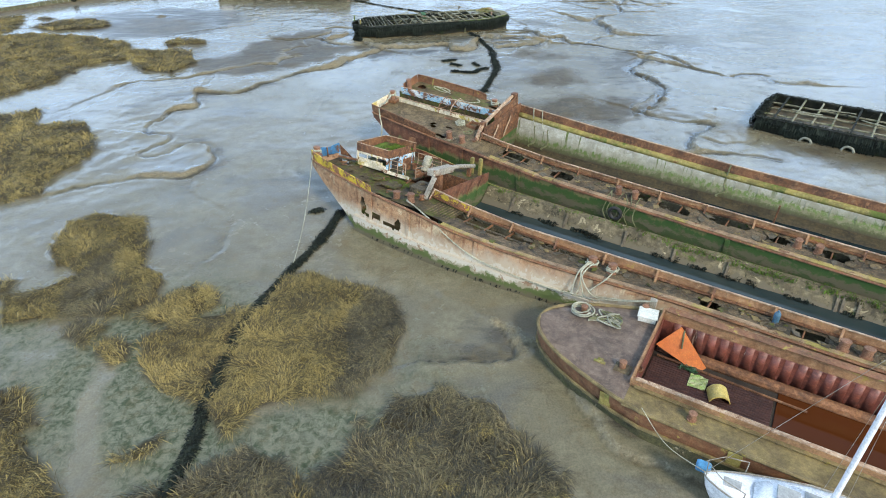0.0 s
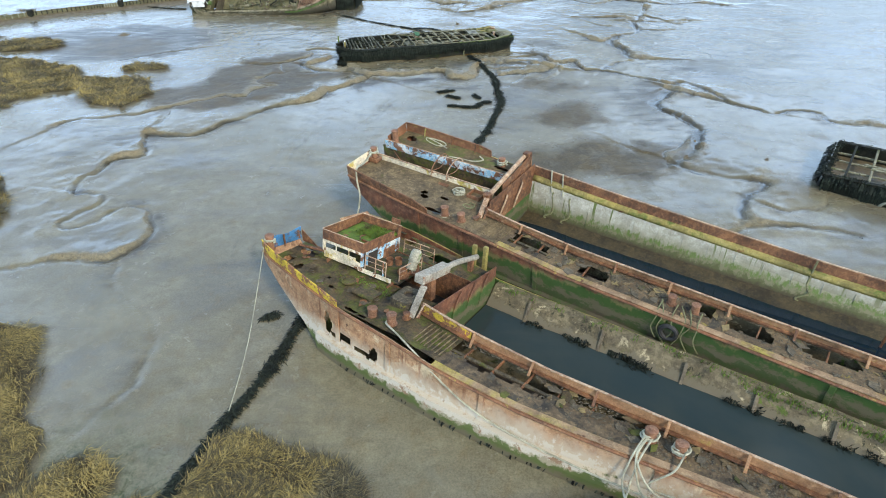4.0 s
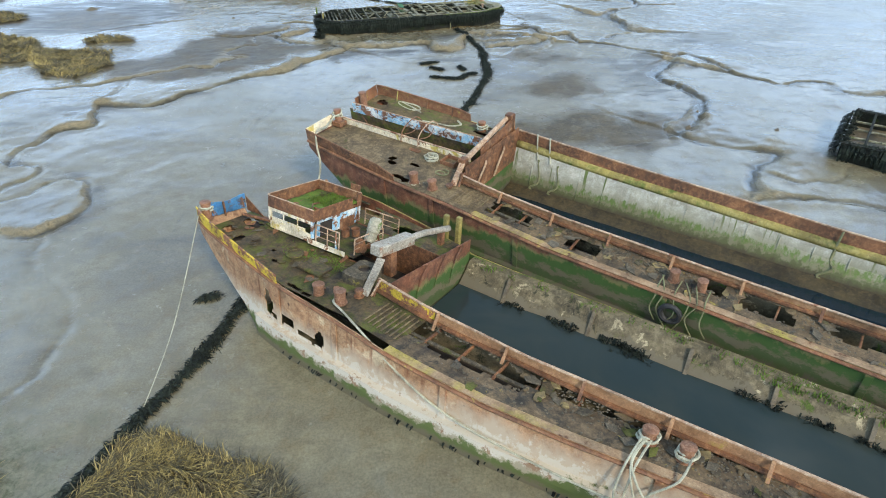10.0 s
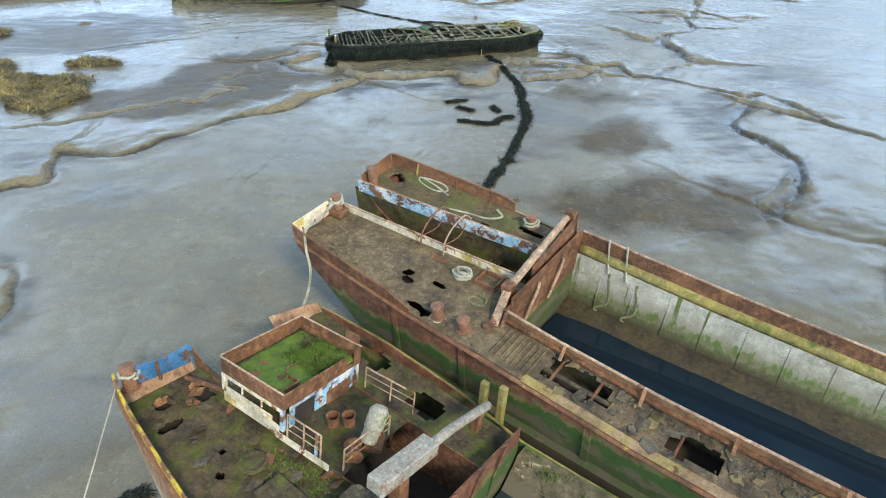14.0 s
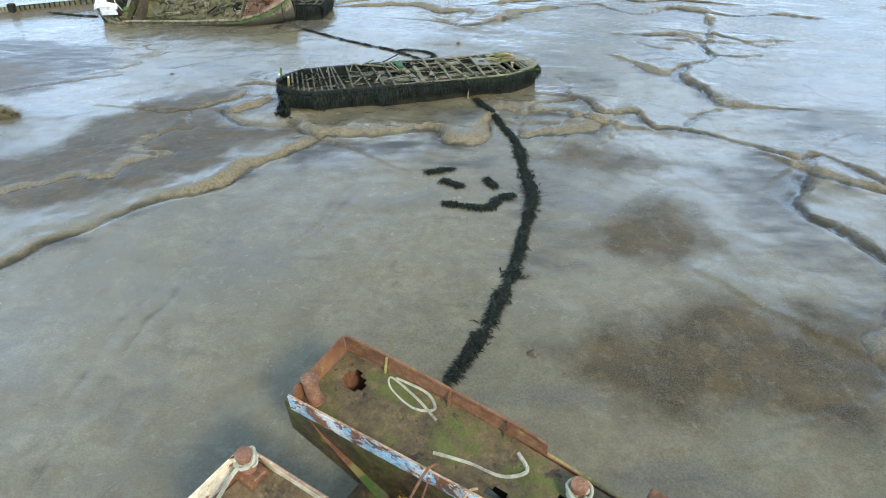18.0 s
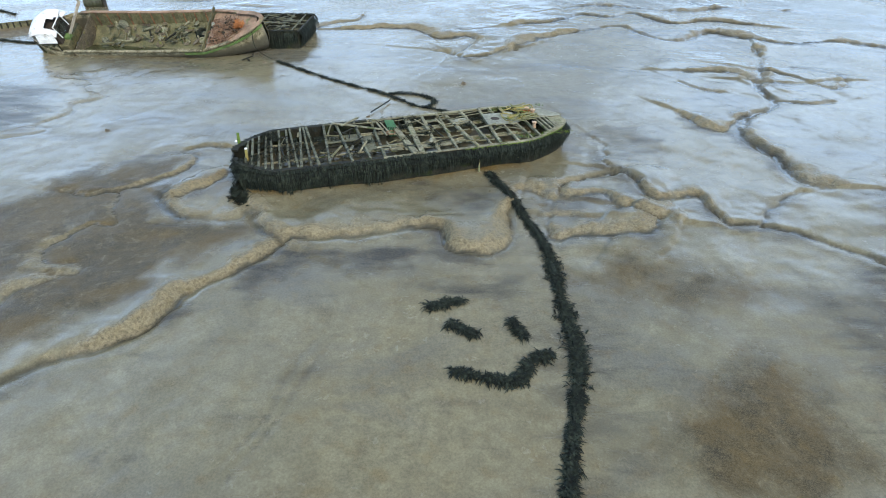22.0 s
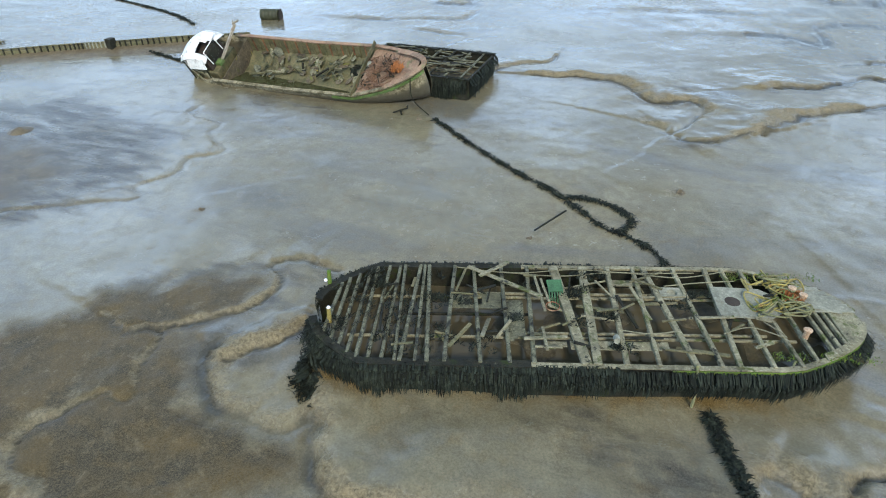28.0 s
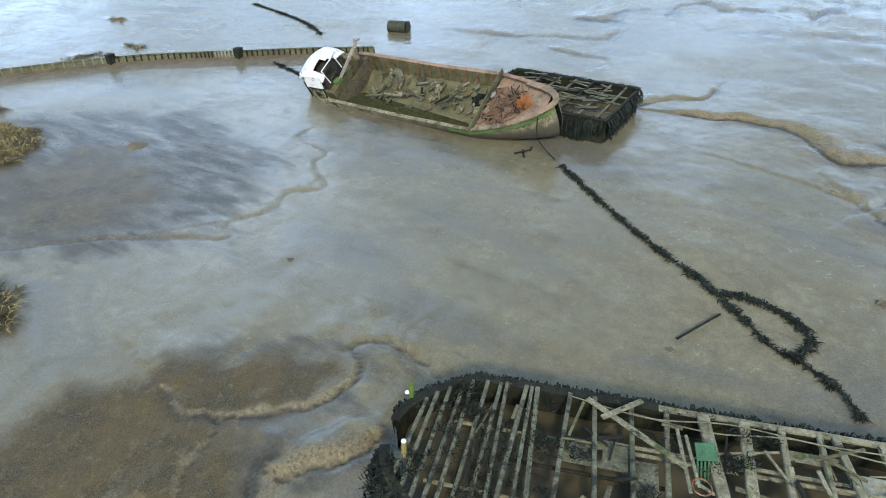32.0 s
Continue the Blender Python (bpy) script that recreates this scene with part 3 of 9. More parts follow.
grass_clump([(-18.9, 23.6), (-19.5, 26.5), (-17.8, 27.3), (-15.7, 26.8), (-14.1, 24.1), (-13.7, 22.6), (-12.2, 21.3), (-12.0, 19.7), (-13.3, 18.8), (-15.6, 18.7), (-17.6, 18.2), (-18.8, 20.0), (-17.5, 20.7), (-16.5, 21.7)])
grass_clump([(-12.2, 18.9), (-11.0, 20.9), (-9.5, 20.5), (-9.1, 19.7), (-10.2, 18.6), (-11.4, 18.2)])
grass_clump([(-11.4, 17.2), (-10.6, 18.6), (-8.7, 19.0), (-7.6, 19.3), (-6.9, 21.3), (-5.4, 21.7), (-3.3, 20.9), (-1.7, 19.8), (-1.2, 18.0), (-1.6, 16.1), (-3.1, 14.9), (-4.8, 14.5), (-6.0, 13.9), (-6.8, 12.7), (-7.8, 13.9), (-9.2, 14.6), (-10.6, 15.4)])
grass_clump([(-3.5, 10.1), (-3.4, 11.5), (-2.2, 12.7), (-1.2, 14.4), (0.3, 14.8), (2.2, 14.2), (2.9, 12.8), (3.8, 11.7), (4.3, 10.6), (3.9, 9.7), (-0.8, 9.2)])
grass_clump([(-9.0, 10.4), (-7.8, 11.0), (-5.8, 12.4), (-4.1, 11.4), (-3.5, 10.5), (-3.9, 9.3), (-7.8, 9.2)])
grass_clump([(-15.1, 14.3), (-14.2, 14.6), (-13.3, 13.3), (-13.7, 12.8), (-11.7, 11.4), (-10.7, 10.4), (-10.4, 9.4), (-12.8, 9.3), (-15.9, 13.8)])
grass_clump([(-13.1, 16.6), (-12.9, 17.5), (-11.8, 17.2), (-11.5, 16.3), (-12.1, 15.9)])
grass_clump([(-14.9, 17.5), (-14.2, 18.4), (-13.2, 18.2), (-13.8, 17.1)])
grass_clump([(-35.3, 41.3), (-33.1, 41.8), (-30.8, 43.0), (-29.2, 39.6), (-26.1, 40.6), (-23.3, 36.5), (-22.8, 33.9), (-23.6, 31.5), (-22.7, 29.3), (-24.5, 28.7), (-26.6, 28.0)])
grass_clump([(-51.0, 63.5), (-48.9, 65.9), (-45.8, 67.1), (-40.6, 65.7), (-33.9, 63.1), (-31.7, 59.8), (-26.0, 59.7), (-23.6, 55.7), (-24.6, 52.2), (-27.5, 53.1), (-30.3, 56.8), (-33.7, 55.0), (-34.0, 49.9), (-36.0, 46.3), (-39.3, 45.7)])
grass_clump([(-29.6, 63.0), (-28.4, 64.0), (-26.6, 63.9), (-25.4, 63.2), (-25.0, 62.4), (-26.0, 61.8), (-28.6, 61.9)])
grass_clump([(-48.0, 70.0), (-45.8, 73.0), (-42.3, 73.6), (-40.2, 72.3), (-39.2, 70.6), (-40.6, 68.8), (-44.7, 68.3)])
grass_clump([(-57.9, 74.4), (-54.8, 74.9), (-52.5, 75.8), (-49.5, 69.8), (-49.7, 67.2), (-53.1, 66.5)])
grass_clump([(-20.2, 21.3), (-18.9, 21.4), (-18.8, 20.4), (-19.5, 20.2)])
grass_clump([(-9.8, 11.9), (-9.3, 12.6), (-8.7, 12.9), (-8.7, 12.3), (-9.3, 11.8)])
grass_clump([(-2.7, 13.4), (-2.3, 13.7), (-2.1, 13.4), (-2.4, 13.2)])
grass_clump([(-50.0, 74.4), (-48.1, 74.9), (-48.4, 74.0)])
grass_clump([(-56.6, 82.7), (-55.2, 85.1), (-54.2, 86.2), (-55.2, 84.0)])
grass_clump([(-54.6, 87.9), (-53.2, 88.9), (-52.7, 87.6)])
grass_clump([(-65.6, 93.5), (-64.0, 94.7), (-63.1, 93.1)])


def spaced(lo, hi, step, far, grow_lo, grow_hi):
    """Even steps between lo and hi, then wider ones, and ever wider ones out to far."""
    def side(grow):
        out, d = [0.0], step
        while out[-1] < far:
            d *= grow if out[-1] < 110 else 1.25
            out.append(out[-1] + d)
        return out[1:]
    return np.array([lo - v for v in side(grow_lo)[::-1]] + list(np.arange(lo, hi + step / 2, step)) + [hi + v for v in side(grow_hi)])


def distance_to(X, Y, line, reach):
    """Distance from every grid point to a line, and on which side of it the point lies."""
    best, side = np.full(X.shape, 1e3), np.zeros(X.shape)
    P = np.array([(p[0], p[1]) for p in line])
    box_ = (X > P[:, 0].min() - reach) & (X < P[:, 0].max() + reach) & (Y > P[:, 1].min() - reach) & (Y < P[:, 1].max() + reach)
    x, y = X[box_], Y[box_]
    b, s = best[box_], side[box_]
    for (ax, ay), (bx, by) in zip(P[:-1], P[1:]):
        dx, dy = bx - ax, by - ay
        ll = max(dx * dx + dy * dy, 1e-9)
        t = np.clip(((x - ax) * dx + (y - ay) * dy) / ll, 0, 1)
        d = np.hypot(x - ax - t * dx, y - ay - t * dy)
        near = d < b
        b = np.where(near, d, b)
        s = np.where(near, np.sign(dx * (y - ay) - dy * (x - ax)), s)
    best[box_], side[box_] = b, s
    return best, side


def lattice(X, Y, seed, size):
    """Smooth random heights between -1 and 1 on a lattice of that size."""
    table = np.random.default_rng(seed).uniform(-1, 1, (256, 256))
    u, v = X / size, Y / size
    i, j = np.floor(u).astype(int), np.floor(v).astype(int)
    u, v = u - i, v - j
    u, v = u * u * (3 - 2 * u), v * v * (3 - 2 * v)
    i0, i1, j0, j1 = i % 256, (i + 1) % 256, j % 256, (j + 1) % 256
    return (table[i0, j0] * (1 - u) + table[i1, j0] * u) * (1 - v) + (table[i0, j1] * (1 - u) + table[i1, j1] * u) * v


def rough_field(X, Y, seed, size, octaves=4):
    return sum(lattice(X, Y, seed + k, size / 2 ** k) * 0.55 ** k for k in range(octaves))


def within(X, Y, area, feather):
    """1 inside an outline, 0 outside, blended over the feather's width."""
    ax_, ay_ = [p[0] for p in area], [p[1] for p in area]
    out = np.zeros(X.shape)
    box_ = (X > min(ax_) - 2 * feather) & (X < max(ax_) + 2 * feather) & (Y > min(ay_) - 2 * feather) & (Y < max(ay_) + 2 * feather)
    x, y = X[box_], Y[box_]
    hit = np.zeros(x.shape, bool)
    for (x0, y0), (x1, y1) in zip(area, area[1:] + area[:1]):
        hit ^= ((y0 > y) != (y1 > y)) & (x < (x1 - x0) * (y - y0) / (y1 - y0 + 1e-9) + x0)
    d, _ = distance_to(x, y, area + area[:1], 3 * feather)
    out[box_] = np.clip(0.5 + np.where(hit, 1, -1) * np.minimum(d, 9) / feather, 0, 1)
    return out


gx, gy = spaced(-31, 27, 0.13, 2600, 1.05, 1.05), spaced(9, 97, 0.13, 2600, 1.25, 1.04)
GX, GY = np.meshgrid(gx, gy)
R2, R7, R3, R5, R9 = (rough_field(GX, GY, *a) for a in ((100, 2.4, 4), (110, 0.7, 3), (120, 3.0, 3), (130, 5.0, 3), (140, 9.0, 4)))
XW, YW = GX + 0.22 * R2 + 0.07 * R7, GY + 0.22 * rough_field(GX, GY, 150, 2.4, 4) + 0.07 * rough_field(GX, GY, 160, 0.7, 3)
GZ = 0.05 * R9 + 0.02 * R3
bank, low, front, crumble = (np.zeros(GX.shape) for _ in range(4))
for line, high, broad in CREEK_LINES:
    dist, side = distance_to(XW, YW, line, 7.0)
    near = dist < 7.0
    d, up = dist[near], side[near] > 0
    slope = broad * np.clip(0.34 + 0.34 * R5[near] + 0.2 * R3[near] + 0.08 * R7[near], 0.1, 1.0)
    f = np.clip(d / slope, 0, 1)
    rise = f * f * (3 - 2 * f) * np.exp(-np.maximum(d - slope, 0) / 2.6)
    rise *= np.clip(0.8 + 0.7 * R5[near] + 0.35 * R2[near], 0.12, 1.5)
    GZ[near] += 0.22 * high * up * rise - 0.08 * min(1.0, high) ** 0.5 * np.exp(-(d / (0.17 * broad)) ** 2) + 0.02 * high * (1 - up) * np.exp(-((d - 0.5) / 0.25) ** 2)
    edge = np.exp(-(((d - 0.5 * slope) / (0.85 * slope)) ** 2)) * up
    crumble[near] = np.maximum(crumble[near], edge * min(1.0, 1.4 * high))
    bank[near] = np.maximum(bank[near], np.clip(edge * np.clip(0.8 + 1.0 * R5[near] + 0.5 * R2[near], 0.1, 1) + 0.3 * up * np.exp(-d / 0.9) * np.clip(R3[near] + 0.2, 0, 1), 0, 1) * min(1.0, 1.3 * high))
    # low: wet creek bed together with the bank's foot shadow, as a colour mask
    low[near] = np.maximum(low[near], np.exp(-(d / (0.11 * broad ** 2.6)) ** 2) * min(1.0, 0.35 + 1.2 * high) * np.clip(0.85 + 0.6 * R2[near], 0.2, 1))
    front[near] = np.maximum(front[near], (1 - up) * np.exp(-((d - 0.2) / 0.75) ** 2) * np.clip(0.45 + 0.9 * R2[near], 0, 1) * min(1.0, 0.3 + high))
GZ += crumble * (0.07 * R7 + 0.05 * rough_field(GX, GY, 170, 0.34, 2)) + 0.008 * R7
# shallow drag marks
marks = np.zeros(GX.shape)
for line in ([(-9.5, 32.1), (-10.4, 37.9), (-10.2, 45.3), (-9.0, 49.7)], [(-8.7, 32.1), (-9.6, 37.9), (-9.4, 45.4), (-8.1, 49.8)], [(-10.3, 48.5), (-9.0, 50.1), (-7.6, 51.8)], [(-5.8, 48.9), (-4.9, 51.2), (-4.1, 54.0)], [(-5.4, 48.7), (-4.5, 51.2), (-3.5, 54.0)], [(-3.0, 44.5), (-1.2, 47.9), (-0.3, 52.0)], [(-2.4, 44.5), (-0.6, 47.9), (0.4, 52.0)]):
    dist, _ = distance_to(GX + 0.2 * R2, GY, curve_through([(x, y, 0) for x, y in line], 6), 1.0)
    marks = np.maximum(marks, np.exp(-(dist / 0.11) ** 2) * np.clip(0.6 + R3, 0, 1))
GZ -= 0.018 * marks
# green film among the grass
green = np.clip(2.1 - 1.3 * np.hypot((GX + 12) / 10, (GY - 11) / 8), 0, 1) * np.clip(0.8 + 0.8 * R5, 0, 1)
way, _ = distance_to(GX + 0.3 * R2, GY, [(-12.5, 17.0), (-12.3, 16.0), (-11.9, 14.1), (-11.1, 12.2), (-10.2, 10.6), (-9.8, 8.5)], 3.0)
green *= 1 - np.exp(-(way / 0.45) ** 2)
green = np.maximum(green, np.clip(1.4 - np.hypot((GX + 3.3) / 3.5, (GY - 12.3) / 2.2), 0, 0.7))
# brown film of growth on the higher flats, dark bare patches on the lower ones
XF, YF = GX + 0.6 * R2 + 0.3 * R5, GY + 0.6 * rough_field(GX, GY, 180, 2.4, 5) + 0.3 * R3
film = np.zeros(GX.shape)
for area, feather, much in (
        ([(-20.5, 58.6), (-20.9, 62.5), (-18.8, 63.3), (-18.4, 64.6), (-17.4, 65.6), (-15.5, 66.9), (-13.5, 67.5), (-12.9, 66.9), (-13.0, 65.6), (-14.1, 64.5), (-15.0, 63.7), (-12.9, 63.4), (-12.0, 61.6), (-10.5, 61.0), (-8.7, 61.4), (-7.6, 60.3), (-8.3, 59.4), (-10.1, 58.6), (-10.9, 57.2), (-10.6, 56.3), (-12.5, 54.6), (-14.5, 53.0), (-17.5, 51.5), (-22, 52), (-25, 56)], 1.5, 1.0),
        ([(6.2, 50.2), (7.9, 52.1), (9.7, 53.0), (11.0, 52.1), (11.4, 50.2), (11.7, 49.1), (9.9, 47.8), (7.7, 48.0), (6.4, 48.8)], 2.2, 0.95),
        ([(4.1, 43.3), (5.5, 44.6), (7.4, 44.7), (9.7, 45.8), (13.5, 45.3), (15, 43), (12, 40), (6, 41)], 1.8, 0.9),
        ([(-37.6, 70.5), (-37.9, 73.6), (-32.2, 73.3), (-28.7, 71.8), (-27.9, 68.8), (-29.7, 67.2), (-32.1, 66.0), (-39.4, 69.7)], 3.4, 1.0),
        ([(17, 38.4), (20, 40.6), (24, 39), (22, 37.5)], 2.0, 0.5), ([(22, 36), (27, 38), (30, 34), (24, 32)], 2.0, 0.6),
        ([(4.6, 57.2), (7, 58.6), (10, 58.6), (12, 56), (9, 55)], 2.0, 0.7), ([(-31, 52), (-24, 53), (-23, 62), (-30, 62)], 3.0, 0.35)):
    film = np.maximum(film, much * within(XF, YF, area, feather))
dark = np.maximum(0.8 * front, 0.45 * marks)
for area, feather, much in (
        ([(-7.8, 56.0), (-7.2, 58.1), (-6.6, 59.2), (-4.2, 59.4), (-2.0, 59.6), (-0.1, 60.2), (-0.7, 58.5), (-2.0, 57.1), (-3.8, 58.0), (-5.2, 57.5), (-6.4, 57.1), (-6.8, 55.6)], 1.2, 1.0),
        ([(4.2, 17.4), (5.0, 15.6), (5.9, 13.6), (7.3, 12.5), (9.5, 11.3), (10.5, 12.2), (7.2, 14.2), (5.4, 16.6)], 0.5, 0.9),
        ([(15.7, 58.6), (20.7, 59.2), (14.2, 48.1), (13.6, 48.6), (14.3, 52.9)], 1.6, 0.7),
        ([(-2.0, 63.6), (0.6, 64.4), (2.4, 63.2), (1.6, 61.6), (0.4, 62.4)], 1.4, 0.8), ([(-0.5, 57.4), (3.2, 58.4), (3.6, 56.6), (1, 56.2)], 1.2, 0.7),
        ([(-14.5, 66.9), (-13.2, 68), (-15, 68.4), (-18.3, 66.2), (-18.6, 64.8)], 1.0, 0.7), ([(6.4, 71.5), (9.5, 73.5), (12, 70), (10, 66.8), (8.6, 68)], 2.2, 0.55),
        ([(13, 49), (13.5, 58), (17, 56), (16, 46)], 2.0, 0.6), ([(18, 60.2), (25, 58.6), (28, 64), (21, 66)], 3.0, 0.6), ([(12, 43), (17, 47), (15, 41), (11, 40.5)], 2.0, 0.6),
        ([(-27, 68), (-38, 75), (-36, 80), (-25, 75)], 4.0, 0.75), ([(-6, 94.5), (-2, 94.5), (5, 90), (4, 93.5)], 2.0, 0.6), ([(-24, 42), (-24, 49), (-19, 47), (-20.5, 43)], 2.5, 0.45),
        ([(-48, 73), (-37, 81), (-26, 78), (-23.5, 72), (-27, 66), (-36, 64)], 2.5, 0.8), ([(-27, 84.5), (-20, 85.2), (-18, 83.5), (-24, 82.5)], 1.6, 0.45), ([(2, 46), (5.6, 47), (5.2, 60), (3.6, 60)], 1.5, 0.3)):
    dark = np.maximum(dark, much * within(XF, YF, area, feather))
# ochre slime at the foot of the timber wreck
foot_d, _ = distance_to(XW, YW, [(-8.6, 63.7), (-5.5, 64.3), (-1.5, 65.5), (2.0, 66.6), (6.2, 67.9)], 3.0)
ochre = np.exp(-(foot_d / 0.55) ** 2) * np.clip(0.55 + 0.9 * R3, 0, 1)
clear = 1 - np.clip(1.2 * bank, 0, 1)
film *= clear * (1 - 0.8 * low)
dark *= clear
thatch = np.zeros(GX.shape)
for area in CLUMP_AREAS:
    thatch = np.maximum(thatch, within(GX, GY, area, 0.25))
GZ += 0.12 * thatch


def ground_z(x, y):
    j, i_ = int(np.searchsorted(gx, x)), int(np.searchsorted(gy, y))
    return float(GZ[min(i_, len(gy) - 1), min(j, len(gx) - 1)])


def mud_material():
    ma = bpy.data.materials.new("wet_mud")
    ma.use_nodes = True
    N, L = ma.node_tree.nodes, ma.node_tree.links
    bsdf = N["Principled BSDF"]
    tc = N.new("ShaderNodeTexCoord")

    def noise_at(s, detail=5.0, dist=0.0, stretch=(1, 1, 1), turn=0.0, gain=0.55):
        mp = N.new("ShaderNodeMapping")
        mp.inputs["Scale"].default_value = stretch
        mp.inputs["Rotation"].default_value = (0, 0, turn)
        n = N.new("ShaderNodeTexNoise")
        n.inputs["Scale"].default_value, n.inputs["Detail"].default_value, n.inputs["Distortion"].default_value, n.inputs["Roughness"].default_value = s, detail, dist, gain
        L.new(tc.outputs["Object"], mp.inputs["Vector"]), L.new(mp.outputs["Vector"], n.inputs["Vector"])
        return n.outputs["Fac"]

    def ranged(value, a, b, lo=0.0, hi=1.0):
        r = N.new("ShaderNodeMapRange")
        for key, v in (("From Min", a), ("From Max", b), ("To Min", lo), ("To Max", hi)):
            r.inputs[key].default_value = v
        L.new(value, r.inputs["Value"])
        return r.outputs["Result"]

    def attribute(name):
        at = N.new("ShaderNodeAttribute")
        at.attribute_name = name
        return at.outputs["Fac"]

    def sharpened(name, grain, width):
        """The attribute's edge broken up by a noise."""
        m = N.new("ShaderNodeMath")
        m.operation = "MULTIPLY_ADD"
        m.inputs[1].default_value = 1.0
        L.new(attribute(name), m.inputs[0]), L.new(grain, m.inputs[2])
        return ranged(m.outputs[0], 1.0 - width, 1.0 + width)

    def mixed(fac, a, b):
        m = N.new("ShaderNodeMix")
        m.data_type = "RGBA"
        L.new(fac, m.inputs["Factor"])
        for key, v in (("A", a), ("B", b)):
            if isinstance(v, tuple):
                m.inputs[key].default_value = (*v, 1)
            else:
                L.new(v, m.inputs[key])
        return m.outputs["Result"]

    def mix_value(fac, a, b):
        m = N.new("ShaderNodeMix")
        L.new(fac, m.inputs[0]), L.new(a, m.inputs[2])
        m.inputs[3].default_value = b
        return m.outputs[0]

    col = mixed(ranged(noise_at(0.11, 5, 0.6), 0.35, 0.65), (0.194, 0.169, 0.1), (0.136, 0.126, 0.086))
    col = mixed(ranged(noise_at(0.45, 7, 0.8), 0.42, 0.7), col, (0.21, 0.19, 0.12))
    col = mixed(ranged(noise_at(1.9, 10, 0.5, gain=0.65), 0.4, 0.66), col, (0.145, 0.13, 0.081))
    ro = ranged(noise_at(0.13, 7, 0.7), 0.4, 0.62, 0.1, 0.27)
    wet_f = ranged(noise_at(0.17, 9, 0.8, (0.7, 1.3, 1), 0.3, 0.6), 0.5, 0.64, 0.0, 0.75)
    col = mixed(wet_f, col, (0.118, 0.113, 0.091))
    ro = mix_value(wet_f, ro, 0.12)
    fine = ranged(noise_at(17.0, 5, gain=0.7), 0.42, 0.6)
    streaks = ranged(noise_at(0.9, 9, 0.4, (0.4, 1.5, 1), 0.35, 0.65), 0.25, 0.75, -0.15, 1.0)
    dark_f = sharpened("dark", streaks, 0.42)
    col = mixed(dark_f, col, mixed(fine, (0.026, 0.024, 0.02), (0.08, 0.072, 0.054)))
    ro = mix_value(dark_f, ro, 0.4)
    film_f = sharpened("film", ranged(noise_at(0.55, 10, 0.3, gain=0.68), 0.25, 0.75, 0.1, 1.0), 0.4)
    tint = mixed(ranged(noise_at(0.5, 8, 0.5, gain=0.65), 0.42, 0.58), (0.09, 0.065, 0.028), (0.042, 0.037, 0.024))
    grains = ranged(noise_at(27.0, 4, 0.2, gain=0.65), 0.42, 0.62)
    col = mixed(film_f, col, mixed(grains, tint, (0.105, 0.085, 0.05)))
    ro = mix_value(film_f, ro, 0.4)
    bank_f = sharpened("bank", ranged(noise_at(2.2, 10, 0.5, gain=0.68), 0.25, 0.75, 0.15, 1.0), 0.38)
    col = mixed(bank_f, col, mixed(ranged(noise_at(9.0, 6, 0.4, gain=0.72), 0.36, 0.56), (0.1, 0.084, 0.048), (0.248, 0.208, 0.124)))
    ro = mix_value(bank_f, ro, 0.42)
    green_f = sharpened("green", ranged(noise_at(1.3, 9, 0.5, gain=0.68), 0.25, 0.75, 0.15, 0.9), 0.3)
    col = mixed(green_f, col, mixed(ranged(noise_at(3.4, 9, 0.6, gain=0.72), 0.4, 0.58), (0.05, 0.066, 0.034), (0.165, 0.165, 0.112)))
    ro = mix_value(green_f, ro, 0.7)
    ochre_f = sharpened("ochre", ranged(noise_at(1.6, 9, 0.5), 0.25, 0.75, 0.1, 0.9), 0.45)
    col = mixed(ochre_f, col, mixed(grains, (0.1, 0.066, 0.022), (0.19, 0.135, 0.055)))
    thatch_f = attribute("thatch")
    col = mixed(thatch_f, col, mixed(fine, (0.035, 0.029, 0.016), (0.078, 0.062, 0.031)))
    ro = mix_value(thatch_f, ro, 0.9)
    # dark wet bed, with the shadow at the bank's foot painted in
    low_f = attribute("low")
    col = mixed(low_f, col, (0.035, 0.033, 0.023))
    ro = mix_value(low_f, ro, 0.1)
    speckle = N.new("ShaderNodeVectorMath")
    speckle.operation = "SCALE"
    L.new(col, speckle.inputs[0]), L.new(ranged(noise_at(15.0, 4, 0.2, gain=0.7), 0.38, 0.62, 0.85, 1.15), speckle.inputs["Scale"])
    L.new(speckle.outputs["Vector"], bsdf.inputs["Base Color"]), L.new(ro, bsdf.inputs["Roughness"])
    bsdf.inputs["IOR"].default_value = 1.48
    gloss = ranged(film_f, 0, 1, 0.5, 0.1)
    gloss = mix_value(bank_f, mix_value(dark_f, gloss, 0.3), 0.22)
    L.new(mix_value(green_f, gloss, 0.2), bsdf.inputs["Specular IOR Level"])
    b1, b2, b3 = N.new("ShaderNodeBump"), N.new("ShaderNodeBump"), N.new("ShaderNodeBump")
    b1.inputs["Strength"].default_value, b1.inputs["Distance"].default_value = 0.08, 0.05
    b2.inputs["Distance"].default_value = 0.02
    b3.inputs["Distance"].default_value = 0.14
    L.new(noise_at(0.9, 5, 0.4, (1, 0.35, 1), 0.5), b1.inputs["Height"])
    L.new(noise_at(6.0, 9, gain=0.7), b2.inputs["Height"])
    L.new(mix_value(film_f, ranged(bank_f, 0, 1, 0.3, 0.7), 0.6), b2.inputs["Strength"])
    L.new(noise_at(4.5, 8, 0.6, gain=0.72), b3.inputs["Height"])
    L.new(ranged(bank_f, 0, 1, 0.0, 0.8), b3.inputs["Strength"])
    L.new(b1.outputs["Normal"], b2.inputs["Normal"]), L.new(b2.outputs["Normal"], b3.inputs["Normal"]), L.new(b3.outputs["Normal"], bsdf.inputs["Normal"])
    return ma


